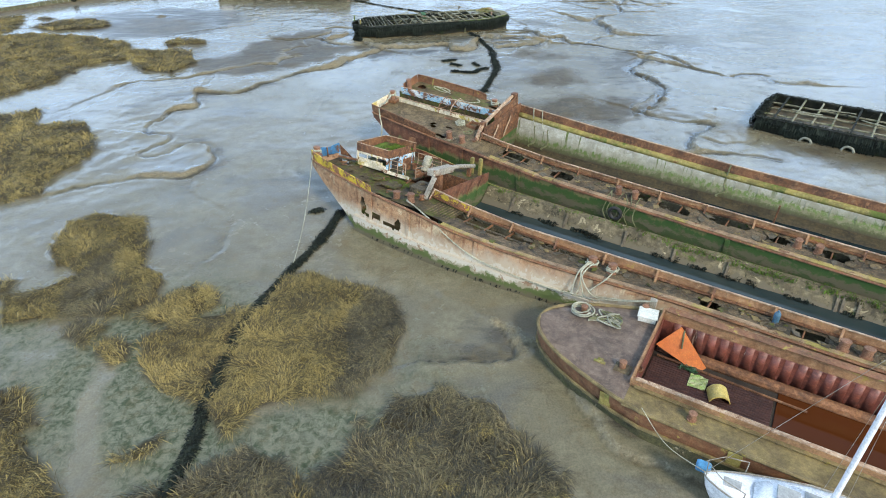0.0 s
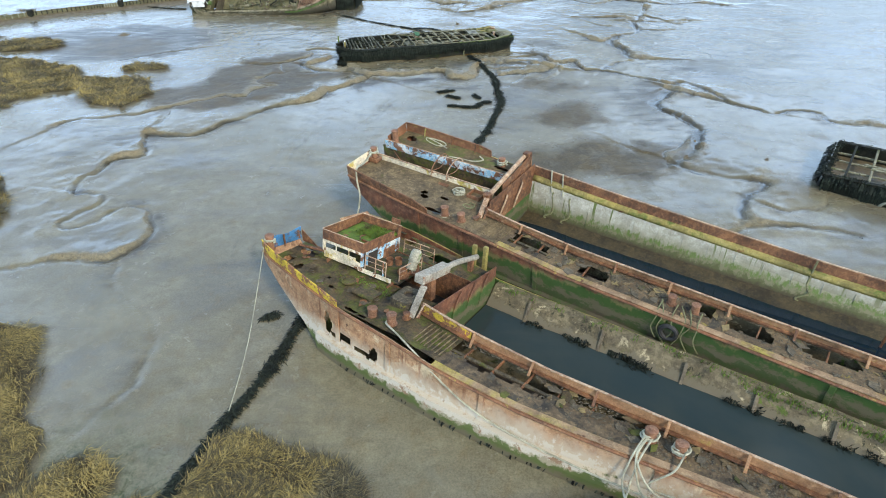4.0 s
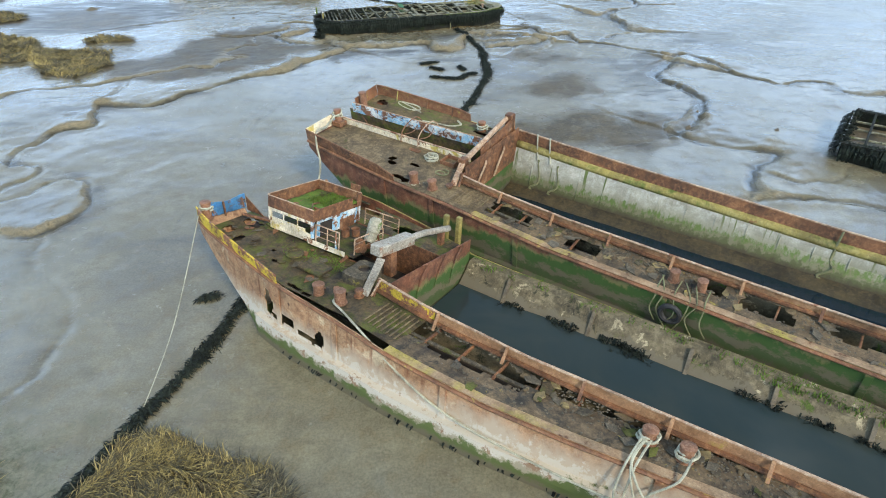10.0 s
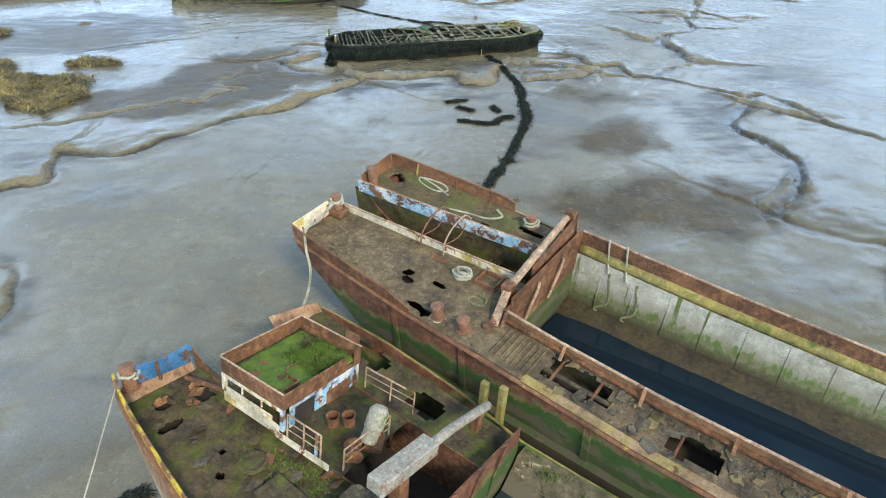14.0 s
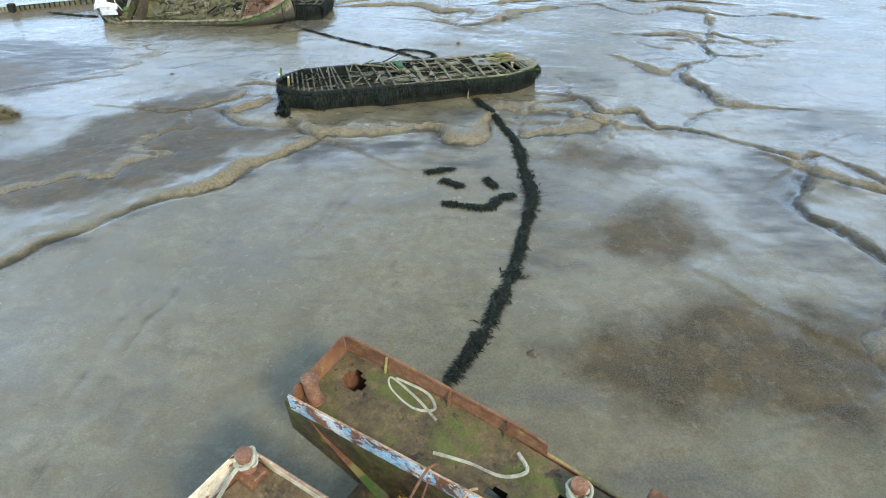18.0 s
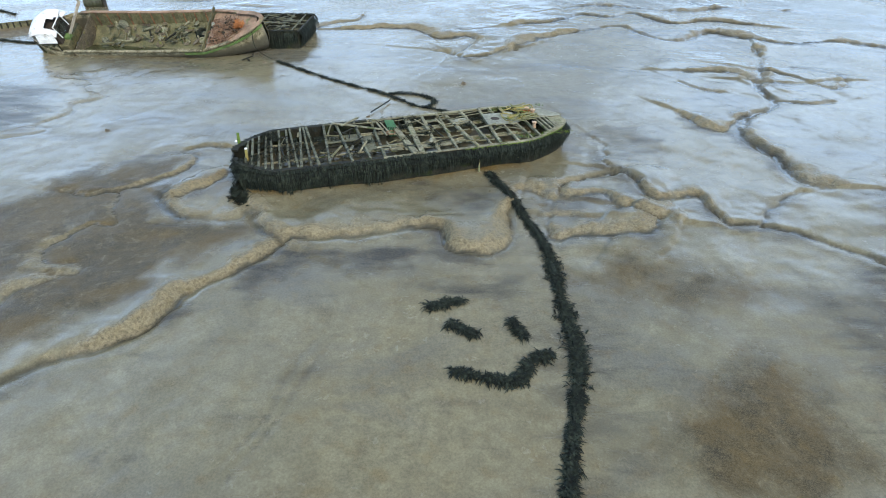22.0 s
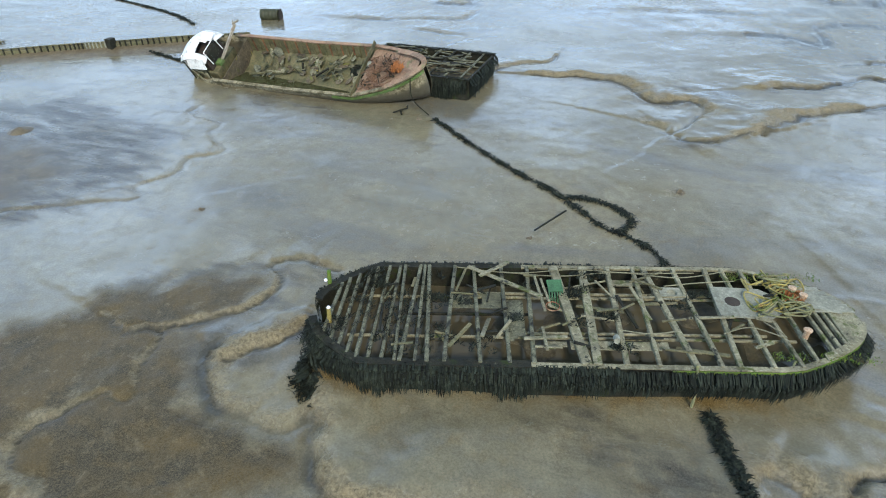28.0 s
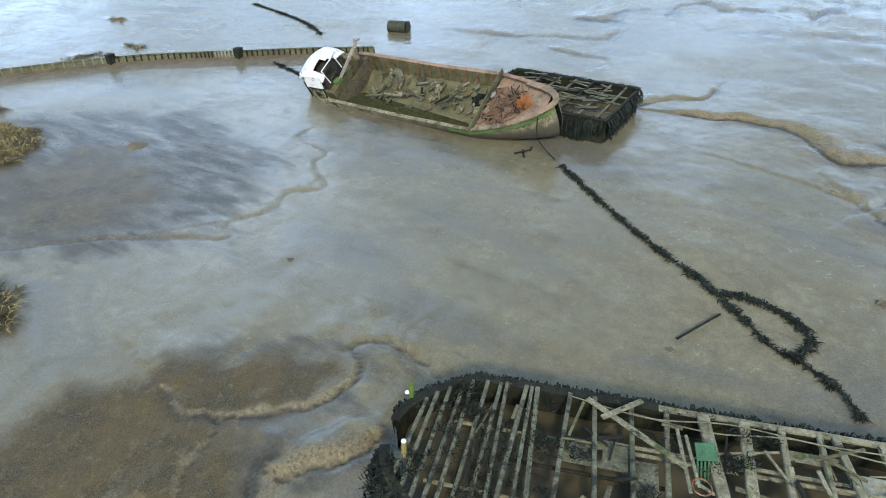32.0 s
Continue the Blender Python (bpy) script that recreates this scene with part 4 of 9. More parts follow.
mud = mud_material()
n_x, n_y = len(gx), len(gy)
verts = np.stack([GX.ravel(), GY.ravel(), GZ.ravel()], 1)
i = np.arange(n_x * n_y).reshape(n_y, n_x)
quads = np.stack([i[:-1, :-1].ravel(), i[:-1, 1:].ravel(), i[1:, 1:].ravel(), i[1:, :-1].ravel()], 1)
me = bpy.data.meshes.new("ground")
me.vertices.add(len(verts))
me.vertices.foreach_set("co", verts.ravel().astype(np.float32))
me.loops.add(quads.size)
me.loops.foreach_set("vertex_index", quads.ravel().astype(np.int32))
me.polygons.add(len(quads))
me.polygons.foreach_set("loop_start", np.arange(0, quads.size, 4, dtype=np.int32))
me.polygons.foreach_set("use_smooth", np.ones(len(quads), dtype=bool))
me.update(calc_edges=True)
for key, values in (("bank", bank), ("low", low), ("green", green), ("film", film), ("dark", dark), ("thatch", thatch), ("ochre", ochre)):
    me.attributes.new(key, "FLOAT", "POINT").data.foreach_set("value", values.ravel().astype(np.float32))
me.materials.append(mud)
ground = tagged(new("ground", me), "wet grey-brown estuary mud cut by small creeks", "mud flat", kind="structure")

blue_paint = material("flaking_blue_paint", ((0.22, 0.46, 0.62), (0.36, 0.56, 0.65), (0.12, 0.3, 0.45)), 2.0, (0.45, 0.7), [((0.6, 0.62, 0.58), 2.2, 0.5, 0.54, 0.6), (RUST, 2.4, 0.52, 0.55, 0.8), ((0.1, 0.05, 0.03), 1.3, 0.58, 0.62, 0.8)], tone=(1, 1, 1), grime=0.5)
blue_deep = material("old_blue_paint", ((0.03, 0.15, 0.33), (0.05, 0.21, 0.39), (0.1, 0.2, 0.28)), 2.4, (0.45, 0.7), [(RUST, 2.6, 0.54, 0.58, 0.8), ((0.07, 0.045, 0.03), 1.2, 0.57, 0.62, 0.8)], tone=(1, 1, 1), grime=0.6)
white_paint = material("flaking_white_paint", ((0.74, 0.72, 0.64), (0.6, 0.56, 0.46), (0.8, 0.79, 0.75)), 1.8, (0.5, 0.75), [((0.5, 0.42, 0.12), 1.6, 0.52, 0.6, 0.8), (RUST, 2.2, 0.56, 0.6, 0.8)])
yellow_rust = material("yellow_paint_on_rust", ((0.2, 0.085, 0.05), (0.28, 0.14, 0.08), (0.12, 0.055, 0.04)), 1.8, (0.55, 0.8), [((0.5, 0.38, 0.04), 2.6, 0.49, 0.53, 0.7)])
red_yellow = material("red_plate_yellow_paint", ((0.27, 0.06, 0.035), (0.2, 0.05, 0.032), (0.16, 0.07, 0.045)), 1.6, (0.5, 0.8), [((0.55, 0.4, 0.03), 2.0, 0.52, 0.56, 0.7), ((0.12, 0.05, 0.03), 2.6, 0.58, 0.63, 0.8)])
lichen_rust = material("lichened_rust", ((0.22, 0.1, 0.053), (0.14, 0.069, 0.04), (0.25, 0.145, 0.078)), 1.4, (0.6, 0.85), [((0.34, 0.29, 0.08), 2.0, 0.6, 0.66, 0.9), ((0.13, 0.115, 0.05), 1.2, 0.6, 0.7, 0.9)])
bollard_rust = material("bollard_iron", ((0.23, 0.115, 0.07), (0.15, 0.075, 0.045), (0.31, 0.19, 0.135)), 5, (0.6, 0.85))
flange_pale = material("worn_flange", ((0.42, 0.31, 0.23), (0.28, 0.165, 0.105), (0.56, 0.48, 0.4)), 2.4, (0.55, 0.8), [((0.16, 0.07, 0.035), 1.7, 0.58, 0.63, 0.8)])
orange_rust = material("orange_coaming", ((0.31, 0.18, 0.1), (0.22, 0.118, 0.063), (0.39, 0.25, 0.15)), 1.2, (0.6, 0.85), [((0.3, 0.25, 0.05), 1.0, 0.6, 0.7, 0.9), ((0.1, 0.06, 0.045), 1.8, 0.6, 0.68, 0.9)])
yellow_band = material("algae_yellow_band", ((0.27, 0.235, 0.07), (0.19, 0.17, 0.06), (0.34, 0.31, 0.13)), 1.2, (0.6, 0.9), [((0.09, 0.13, 0.025), 0.6, 0.52, 0.6, 0.9), ((0.2, 0.1, 0.05), 1.4, 0.6, 0.66, 0.9)])
rope_pale = material("weathered_rope", ((0.42, 0.4, 0.32), (0.3, 0.29, 0.23), (0.5, 0.47, 0.38)), 9, (0.8, 0.95), fine=120, tone=(0.98, 1, 0.9))
rope_green = material("green_mooring_rope", ((0.12, 0.15, 0.08), (0.2, 0.2, 0.12)), 9, (0.8, 0.95), fine=120)
slab_mat = material("scaled_deck_plate", ((0.09, 0.077, 0.053), (0.04, 0.035, 0.026), (0.16, 0.138, 0.098)), 2.0, (0.75, 0.95), [((0.22, 0.21, 0.035), 1.9, 0.6, 0.66, 0.95), (MOSS, 1.2, 0.58, 0.66, 0.95)], grime=0.65)
side_plate = material("brown_side_deck", ((0.125, 0.092, 0.056), (0.07, 0.053, 0.034), (0.18, 0.135, 0.085)), 1.4, (0.7, 0.9), [((0.05, 0.045, 0.036), 1.5, 0.52, 0.58, 0.9), ((0.24, 0.2, 0.05), 2.4, 0.62, 0.66, 0.95)], grime=0.7)
gunwale_plate = material("scaled_gunwale", ((0.29, 0.205, 0.135), (0.2, 0.13, 0.08), (0.36, 0.275, 0.19)), 0.9, (0.65, 0.85), [((0.3, 0.26, 0.07), 0.35, 0.5, 0.6, 0.9), ((0.12, 0.06, 0.035), 2.2, 0.58, 0.63, 0.85)])
rubble_mat = material("rust_scale_rubble", ((0.08, 0.074, 0.062), (0.15, 0.132, 0.1), (0.045, 0.042, 0.038)), 6, (0.8, 0.95))
moss_mat = material("moss", ((0.06, 0.13, 0.016), (0.1, 0.2, 0.024), (0.14, 0.15, 0.03)), 3, (0.9, 1.0), [((0.05, 0.05, 0.02), 1.3, 0.54, 0.62, 0.95)], bump=0.8)
silt = material("hold_silt", ((0.13, 0.11, 0.075), (0.09, 0.08, 0.058), (0.17, 0.145, 0.1)), 1.0, (0.35, 0.7))
silt_brown = material("weedy_silt", ((0.056, 0.044, 0.021), (0.028, 0.023, 0.013), (0.085, 0.068, 0.035)), 1.6, (0.4, 0.75))
galv = material("grey_galvanised", ((0.3, 0.3, 0.29), (0.2, 0.18, 0.16), (0.42, 0.42, 0.4)), 4, (0.45, 0.7), [((0.2, 0.11, 0.07), 2.0, 0.58, 0.64, 0.8)])
red_hold = material("red_hold_plating", ((0.19, 0.06, 0.048), (0.12, 0.042, 0.035), (0.25, 0.095, 0.07)), 1.5, (0.35, 0.6), [((0.07, 0.03, 0.026), 1.4, 0.56, 0.66, 0.6)], streak=((0.42, 0.36, 0.32), (4.5, 4.5, 0.5), 0.68, 0.71))
brown_deck = material("brown_painted_deck", ((0.165, 0.125, 0.11), (0.125, 0.095, 0.085), (0.21, 0.17, 0.15)), 0.9, (0.6, 0.85), [((0.26, 0.22, 0.18), 1.2, 0.62, 0.75, 0.85)])
lichen_deck = material("lichened_side_deck", ((0.21, 0.17, 0.085), (0.15, 0.12, 0.07), (0.27, 0.22, 0.1)), 1.1, (0.7, 0.9), [((0.36, 0.31, 0.06), 1.6, 0.6, 0.72, 0.9)])
orange_ply = material("orange_board", ((0.52, 0.14, 0.018), (0.43, 0.11, 0.016), (0.56, 0.18, 0.03)), 1.0, (0.4, 0.6), [((0.25, 0.09, 0.03), 2.2, 0.68, 0.74, 0.7)], grime=0.15)
yellow_foam = material("yellow_plastic", ((0.62, 0.54, 0.2), (0.55, 0.46, 0.15), (0.68, 0.6, 0.3)), 3, (0.45, 0.6), [((0.3, 0.22, 0.08), 3.0, 0.64, 0.7, 0.8)])
green_bag = material("green_sheeting", ((0.25, 0.42, 0.1), (0.5, 0.55, 0.4), (0.12, 0.25, 0.06)), 6, (0.35, 0.6))
gelcoat = material("white_gelcoat", ((0.78, 0.79, 0.8), (0.7, 0.71, 0.72), (0.82, 0.82, 0.82)), 2, (0.2, 0.35), bump=0.05, tone=(1, 1, 1), grime=0.15)
grey_deck = material("grey_nonslip", ((0.42, 0.43, 0.41), (0.35, 0.36, 0.34)), 8, (0.6, 0.8), tone=(1, 1, 1), grime=0.4)
blue_tarp = material("blue_sheet", ((0.05, 0.2, 0.38), (0.08, 0.27, 0.45)), 4, (0.4, 0.6), tone=(1, 1, 1), grime=0.4)
navy_panel = material("dark_blue_panel", ((0.035, 0.07, 0.16), (0.05, 0.1, 0.2)), 4, (0.2, 0.35), bump=0.05, tone=(1, 1, 1), grime=0.4)
black_rubber = material("black_rubber", ((0.02, 0.02, 0.02), (0.035, 0.033, 0.03)), 6, (0.5, 0.8), tone=(1, 1, 1), grime=0.4)
# near-black colour that stands in for the shade inside holes and hulls
dark_inside = material("painted_inside_shade", ((0.025, 0.02, 0.017), (0.045, 0.035, 0.028)), 3, (0.8, 0.95))
green_plastic = material("green_plastic", ((0.025, 0.09, 0.035), (0.04, 0.13, 0.05)), 5, (0.4, 0.6), tone=(1, 1, 1), grime=0.4)
pale_board = material("pale_grey_board", ((0.25, 0.25, 0.21), (0.18, 0.18, 0.145), (0.32, 0.32, 0.28)), 2.0, (0.6, 0.85), [((0.2, 0.19, 0.15), 1.8, 0.6, 0.7, 0.9)], tone=(0.98, 1, 0.9))
hull_sludge = by_height(material("weedy_white_hull", ((0.22, 0.21, 0.15), (0.13, 0.122, 0.082), (0.34, 0.32, 0.26)), 2.4, (0.6, 0.85), [((0.08, 0.075, 0.045), 2.0, 0.5, 0.57, 0.9)]), [((0.09, 0.08, 0.05), 0.2, 0.5, 0.4)])
pink_rail = material("faded_red_rail", ((0.27, 0.175, 0.135), (0.2, 0.14, 0.105), (0.31, 0.24, 0.19)), 3, (0.6, 0.8), [((0.16, 0.18, 0.1), 1.5, 0.56, 0.64, 0.9), ((0.09, 0.065, 0.045), 2.2, 0.58, 0.65, 0.9)])
rib_green = material("weedy_ribs", ((0.09, 0.1, 0.05), (0.14, 0.13, 0.08), (0.05, 0.055, 0.03)), 2, (0.6, 0.85))
green_trim = material("green_rail_paint", ((0.07, 0.15, 0.045), (0.1, 0.2, 0.06), (0.16, 0.17, 0.09)), 3, (0.5, 0.8))
net_red = material("tangled_red_net", ((0.14, 0.08, 0.055), (0.2, 0.125, 0.085), (0.08, 0.05, 0.035)), 5, (0.8, 0.95))
rug_orange = material("orange_net", ((0.4, 0.18, 0.065), (0.3, 0.12, 0.05)), 7, (0.8, 0.95))
glass_mat = bpy.data.materials.new("cabin_glass")
glass_mat.use_nodes = True
gb = glass_mat.node_tree.nodes["Principled BSDF"]
gb.inputs["Transmission Weight"].default_value, gb.inputs["Roughness"].default_value, gb.inputs["Base Color"].default_value = 1.0, 0.08, (0.8, 0.9, 0.88, 1)


# ---- shapes used by many things ----
def strip(points, w, h):
    """One bar of section w x h (w level, h upright) that follows points."""
    P = [Vector(p) for p in points]
    V, F = [], []
    for i, p in enumerate(P):
        d = P[min(i + 1, len(P) - 1)] - P[max(i - 1, 0)]
        side = d.cross(Vector((0, 0, 1))).normalized() * (w / 2)
        up = Vector((0, 0, h / 2))
        V += [tuple(p - side - up), tuple(p + side - up), tuple(p + side + up), tuple(p - side + up)]
    for i in range(len(P) - 1):
        F += [(4 * i + k, 4 * i + (k + 1) % 4, 4 * i + 4 + (k + 1) % 4, 4 * i + 4 + k) for k in range(4)]
    k = 4 * (len(P) - 1)
    return V, F + [(3, 2, 1, 0), (k, k + 1, k + 2, k + 3)]


def rope(points, r=0.03, steps=6, n=6):
    return tube(curve_through(points, steps), r, n)


def coil(x, y, z, r, turns, rng, squash=1.0):
    """A loose flat coil of rope."""
    out = []
    for k in range(int(turns * 14)):
        a = k / 14 * 2 * math.pi
        q = r * (0.45 + 0.55 * abs(math.sin(k * 0.13 + 1))) + rng.uniform(-0.03, 0.03)
        out.append((x + q * math.cos(a), y + squash * q * math.sin(a), z + 0.004 * k + rng.uniform(0, 0.02)))
    return out


def slab(rng, size, thick):
    """A broken plate with an uneven outline and surface."""
    n = rng.randint(4, 5)
    narrow = rng.uniform(0.4, 0.9)
    ring = [(size * rng.uniform(0.85, 1.15) * math.cos(6.283 * (k + rng.uniform(-0.16, 0.16)) / n), narrow * size * rng.uniform(0.85, 1.15) * math.sin(6.283 * (k + rng.uniform(-0.16, 0.16)) / n)) for k in range(n)]
    V = [(x, y, thick + rng.uniform(-0.01, 0.012)) for x, y in ring] + [(x * 1.03, y * 1.03, 0) for x, y in ring]
    return V, [tuple(range(n)), tuple(range(n, 2 * n))[::-1]] + [(k, k + n, (k + 1) % n + n, (k + 1) % n) for k in range(n)]


def stone(rng, r):
    """A small angular lump."""
    V = [(x * r * rng.uniform(0.7, 1.2), y * r * rng.uniform(0.7, 1.2), z * r * rng.uniform(0.5, 1.0)) for x, y, z in
         ((1, 0, 0), (0.3, 0.95, 0), (-0.8, 0.6, 0), (-0.8, -0.6, 0), (0.3, -0.95, 0), (0.35, 0.2, 0.8), (-0.4, -0.1, 0.8))]
    return V, [(0, 1, 5), (1, 2, 6, 5), (2, 3, 6), (3, 4, 5, 6), (4, 0, 5), (4, 3, 2, 1, 0)]


def tufts(points, rng, height, width=0.03, blades=14, spread=0.12, lean=0.5):
    """Small upright tufts of blades at points."""
    V, F = [], []
    for px, py, pz in points:
        for _ in range(blades):
            a, l = rng.uniform(0, 6.283), height * rng.uniform(0.5, 1.1)
            bx, by = px + rng.uniform(-spread, spread), py + rng.uniform(-spread, spread)
            tx, ty = bx + lean * l * math.cos(a), by + lean * l * math.sin(a)
            wx, wy = -width * math.sin(a), width * math.cos(a)
            k = len(V)
            V += [(bx - wx, by - wy, pz), (bx + wx, by + wy, pz), ((bx + tx) / 2 + 0.5 * wx, (by + ty) / 2 + 0.5 * wy, pz + 0.65 * l), (tx, ty, pz + l * 0.95)]
            F += [(k, k + 1, k + 2), (k, k + 2, k + 3)]
    return V, F


def fringe(path, drop, rng, per_m=26, width=0.07, out=0.1):
    """Weed that hangs from an edge: uneven strips that bulge outwards. path: points with an outward (x, y)."""
    V, F = [], []
    for (p, o), (q, o2) in zip(path[:-1], path[1:]):
        p, q = Vector(p), Vector(q)
        for _ in range(max(1, int((q - p).length * per_m))):
            t = rng.random()
            b = p.lerp(q, t)
            ox, oy = o[0] + (o2[0] - o[0]) * t, o[1] + (o2[1] - o[1]) * t
            along = (q - p).normalized()
            w, l, bulge = width * rng.uniform(0.5, 1.3), drop * rng.uniform(0.55, 1.05) * (0.88 + 0.5 * noise.noise((b.x * 0.9, b.y * 0.9, 3.0)) + 0.2 * noise.noise((b.x * 4, b.y * 4, 6.0))), out * rng.uniform(0.2, 1.5)
            b = b + Vector((0, 0, rng.uniform(-0.25, 0.04) * drop))
            slant = rng.uniform(-0.08, 0.08)
            k = len(V)
            for s, (f, e) in enumerate(((0, 0.15), (0.35, 1.0), (0.75, 0.9), (1, 0.8))):
                c = b + Vector((ox * bulge * e, oy * bulge * e, -f * l)) + along * slant * f
                hw = w * (1, 1.1, 0.8, 0.15)[s] / 2
                V += [tuple(c - along * hw), tuple(c + along * hw)]
            F += [(k + 2 * s, k + 2 * s + 1, k + 2 * s + 3, k + 2 * s + 2) for s in range(3)]
    return V, F


def patch_holes(rows, holes, rng):
    """Cuts ragged holes of (x, y, rx, ry) in a grid of points."""
    for row in rows:
        for j, p in enumerate(row):
            if p is None:
                continue
            for hx, hy, rx, ry in holes:
                if ((abs((p[0] - hx) / rx) ** 4 + abs((p[1] - hy) / ry) ** 4) ** 0.25 if rx > 0.32 else math.hypot((p[0] - hx) / rx, (p[1] - hy) / ry)) < 0.9 + 0.5 * noise.noise((p[0] * 3.1, p[1] * 3.1, hx)):
                    row[j] = None
                    break
    return rows

# ---- the two swim-headed barges ----
B_M = pose(-5.35, 30.57, -0.24, -6.0, 0, -35.5)
B_LEVEL = pose(-5.35, 30.57, 0, 0, 0, -35.5)
C_M = pose(-2.79, 37.83, 0, 4.0, 0, -35.4)
B_SHEER = [(-1, 2.68), (0, 2.62), (4.6, 2.34), (7, 2.18), (10, 1.88), (14, 1.66), (34, 1.42)]
C_SHEER = [(-1, 3.05), (0, 3.0), (5.2, 2.58), (7.5, 2.42), (12, 1.98), (20, 1.8), (34, 1.62)]


def bollard(r=0.16, h=0.46):
    return lathe([(r * 1.25, 0), (r * 1.25, 0.03), (r * 0.98, 0.035), (r * 0.96, h - 0.06), (r * 1.1, h - 0.05), (r * 1.1, h - 0.012), (r * 1.02, h), (0.02, h + 0.012)], 18)


def span(a, b, step):
    n = max(1, round((b - a) / step))
    return [a + (b - a) * k / n for k in range(n + 1)]


def swim_barge(m, sheer, bow_near, bow_far, slot, coaming_y, coam_top, near_mat, label, rake, holes, length=33.5, wide=3.1, far_sheer=None, far_wide=None, first_stay=7.55, aft=0.0):
    """A flat-sided lighter with raked head, a foredeck that a slot parts in two, side decks and an open hold."""
    ob = thing("barge", m, label, "barge", "hulks on the mud")

    def edge(side, x):
        y, xb = (bow_near[1], bow_near[0]) if side < 0 else (bow_far[1], bow_far[0])
        broad = side * (wide - (aft if side < 0 else 0.0) * min(1, max(0, (x - 12) / 7.0)))
        return y + ((far_wide if far_wide and side > 0 else broad) - y) * min(1, max(0, (x - xb) / 5.0)) ** 0.7

    def foot(x, xb):
        return max(-0.35, at_x(sheer, xb) - 0.35 - (at_x(sheer, xb)) * (x - xb) / rake)

    for side, xb, mat_ in ((-1, bow_near[0], near_mat), (1, bow_far[0], hull_green)):
        rows = []
        for x in span(xb, 7.5, 0.08) + span(7.8, length, 0.5):
            top, low_ = at_x(far_sheer if far_sheer and side > 0 else sheer, x), foot(x, xb)
            rows.append([(x, edge(side, x) - side * 0.012 * math.sin(x * 2.9) ** 2 + side * 0.16 * max(0, 1 - (low_ + (top - low_) * k / 26 + 0.3) / 1.0), low_ + (top - low_) * k / 26) for k in range(27)])
        if side < 0:
            for row in rows:
                for k, p in enumerate(row):
                    if p and any(math.hypot((p[0] - hx) / rx, (p[2] - hz) / rz) < 1 + 0.8 * noise.noise((p[0] * 4, p[2] * 4, 3.3)) for hx, hz, rx, rz in holes):
                        row[k] = None
        plating = part("side_plating", sheet(rows, 0.025, (0, -side, 0)), mat_, ob)
        # rubbing strake and gunwale bar
        gun = [(x, edge(side, x) + side * 0.03, at_x(far_sheer if far_sheer and side > 0 else sheer, x) - 0.05) for x in span(xb, length, 0.5)]
        part("gunwale", tube(gun, 0.055, 6), lichen_rust if side < 0 else yellow_band, plating)
        for x in ([4.6, 7.0, 10.7, 16.0, 21.5] if side < 0 else []):
            part("frame_strap", box(x, x + 0.2, edge(side, x) - 0.05, edge(side, x) - 0.012, max(0.35, foot(x, xb) + 0.2), at_x(sheer, x) - 0.12), near_mat, plating)
        if side < 0:
            low = [(x, edge(side, x) - 0.1, 0.8 - 0.012 * x) for x in span(3.6, 30, 0.6)]
            part("chine_strake", strip(low, 0.22, 0.07), near_mat, plating)
            part("bilge_plate", sheet([[(p[0], p[1] - 0.1, p[2] - 0.03), (p[0], p[1] - 0.12 + 0.01 * math.sin(3 * p[0]), p[2] - 0.3), (p[0], p[1] - 0.1, p[2] - 0.55), (p[0], p[1] - 0.06, -0.4)] for p in low], 0.02, (0, 1, 0)), near_mat, plating)
    # raked head on both sides of the slot
    for y0, y1, xb, xe in ((bow_near[1], slot[0], bow_near[0], 0.0), (slot[1], bow_far[1], 0.0, bow_far[0])):
        rows = []
        for k in range(9):
            f = k / 8
            rows.append([(xb + (xe - xb) * j / 4 + 0.03 + rake * f, y0 + (y1 - y0) * j / 4, at_x(sheer, 0) * (1 - f) - 0.35 * f - 0.3 * (1 - f) + 0.28 * (f < 0.01)) for j in range(5)])
        part("head_plating", sheet(rows, 0.025, (1, 0, 0)), near_mat, ob)
    # coaming: plate, flange, ledge and slanting stays
    xs = span(first_stay - 0.05, length, 0.55)
    coaming = part("coaming", sheet([[(x, coaming_y, at_x(sheer, x) - 0.06), (x, coaming_y, at_x(coam_top, x))] for x in xs], 0.02, (0, 1, 0)), orange_rust, ob)
    part("coaming_flange", strip([(x, coaming_y, at_x(coam_top, x)) for x in xs], 0.08, 0.035), flange_pale, coaming)
    part("coaming_ledge", strip([(x, coaming_y - 0.09, at_x(sheer, x) + 0.1) for x in xs], 0.12, 0.07), rust, coaming)
    for k, x in enumerate([first_stay, 9.33] + [9.33 + 2.16 * q for q in range(1, 12)]):
        if x < length - 0.5:
            part("coaming_stay", beam((x, coaming_y - 0.03, at_x(coam_top, x) + 0.02), (x + 0.02, coaming_y - 0.34, at_x(sheer, x) + 0.02), 0.09, 0.05, 0.01), orange_rust if k % 3 else rust, coaming)
    part("hold_side", sheet([[(x, coaming_y + 0.04, at_x(sheer, x) - 0.05), (x, coaming_y + 0.25, -0.2)] for x in (7.5, 12, 20, length)], 0.02, (0, -1, 0)), wall_pale, ob)
    # stern
    part("transom", sheet([[(length, y, -0.3), (length, y, at_x(sheer, length))] for y in span(edge(-1, length), edge(1, length), 0.5)], 0.03, (-1, 0, 0)), near_mat, ob)
    part("stern_deck", sheet([[(x, y, at_x(sheer, x) + 0.01) for y in span(edge(-1, x) + 0.05, edge(1, x) - 0.05, 0.4)] for x in (length - 1.4, length - 0.7, length)], 0.02), slab_mat, ob)
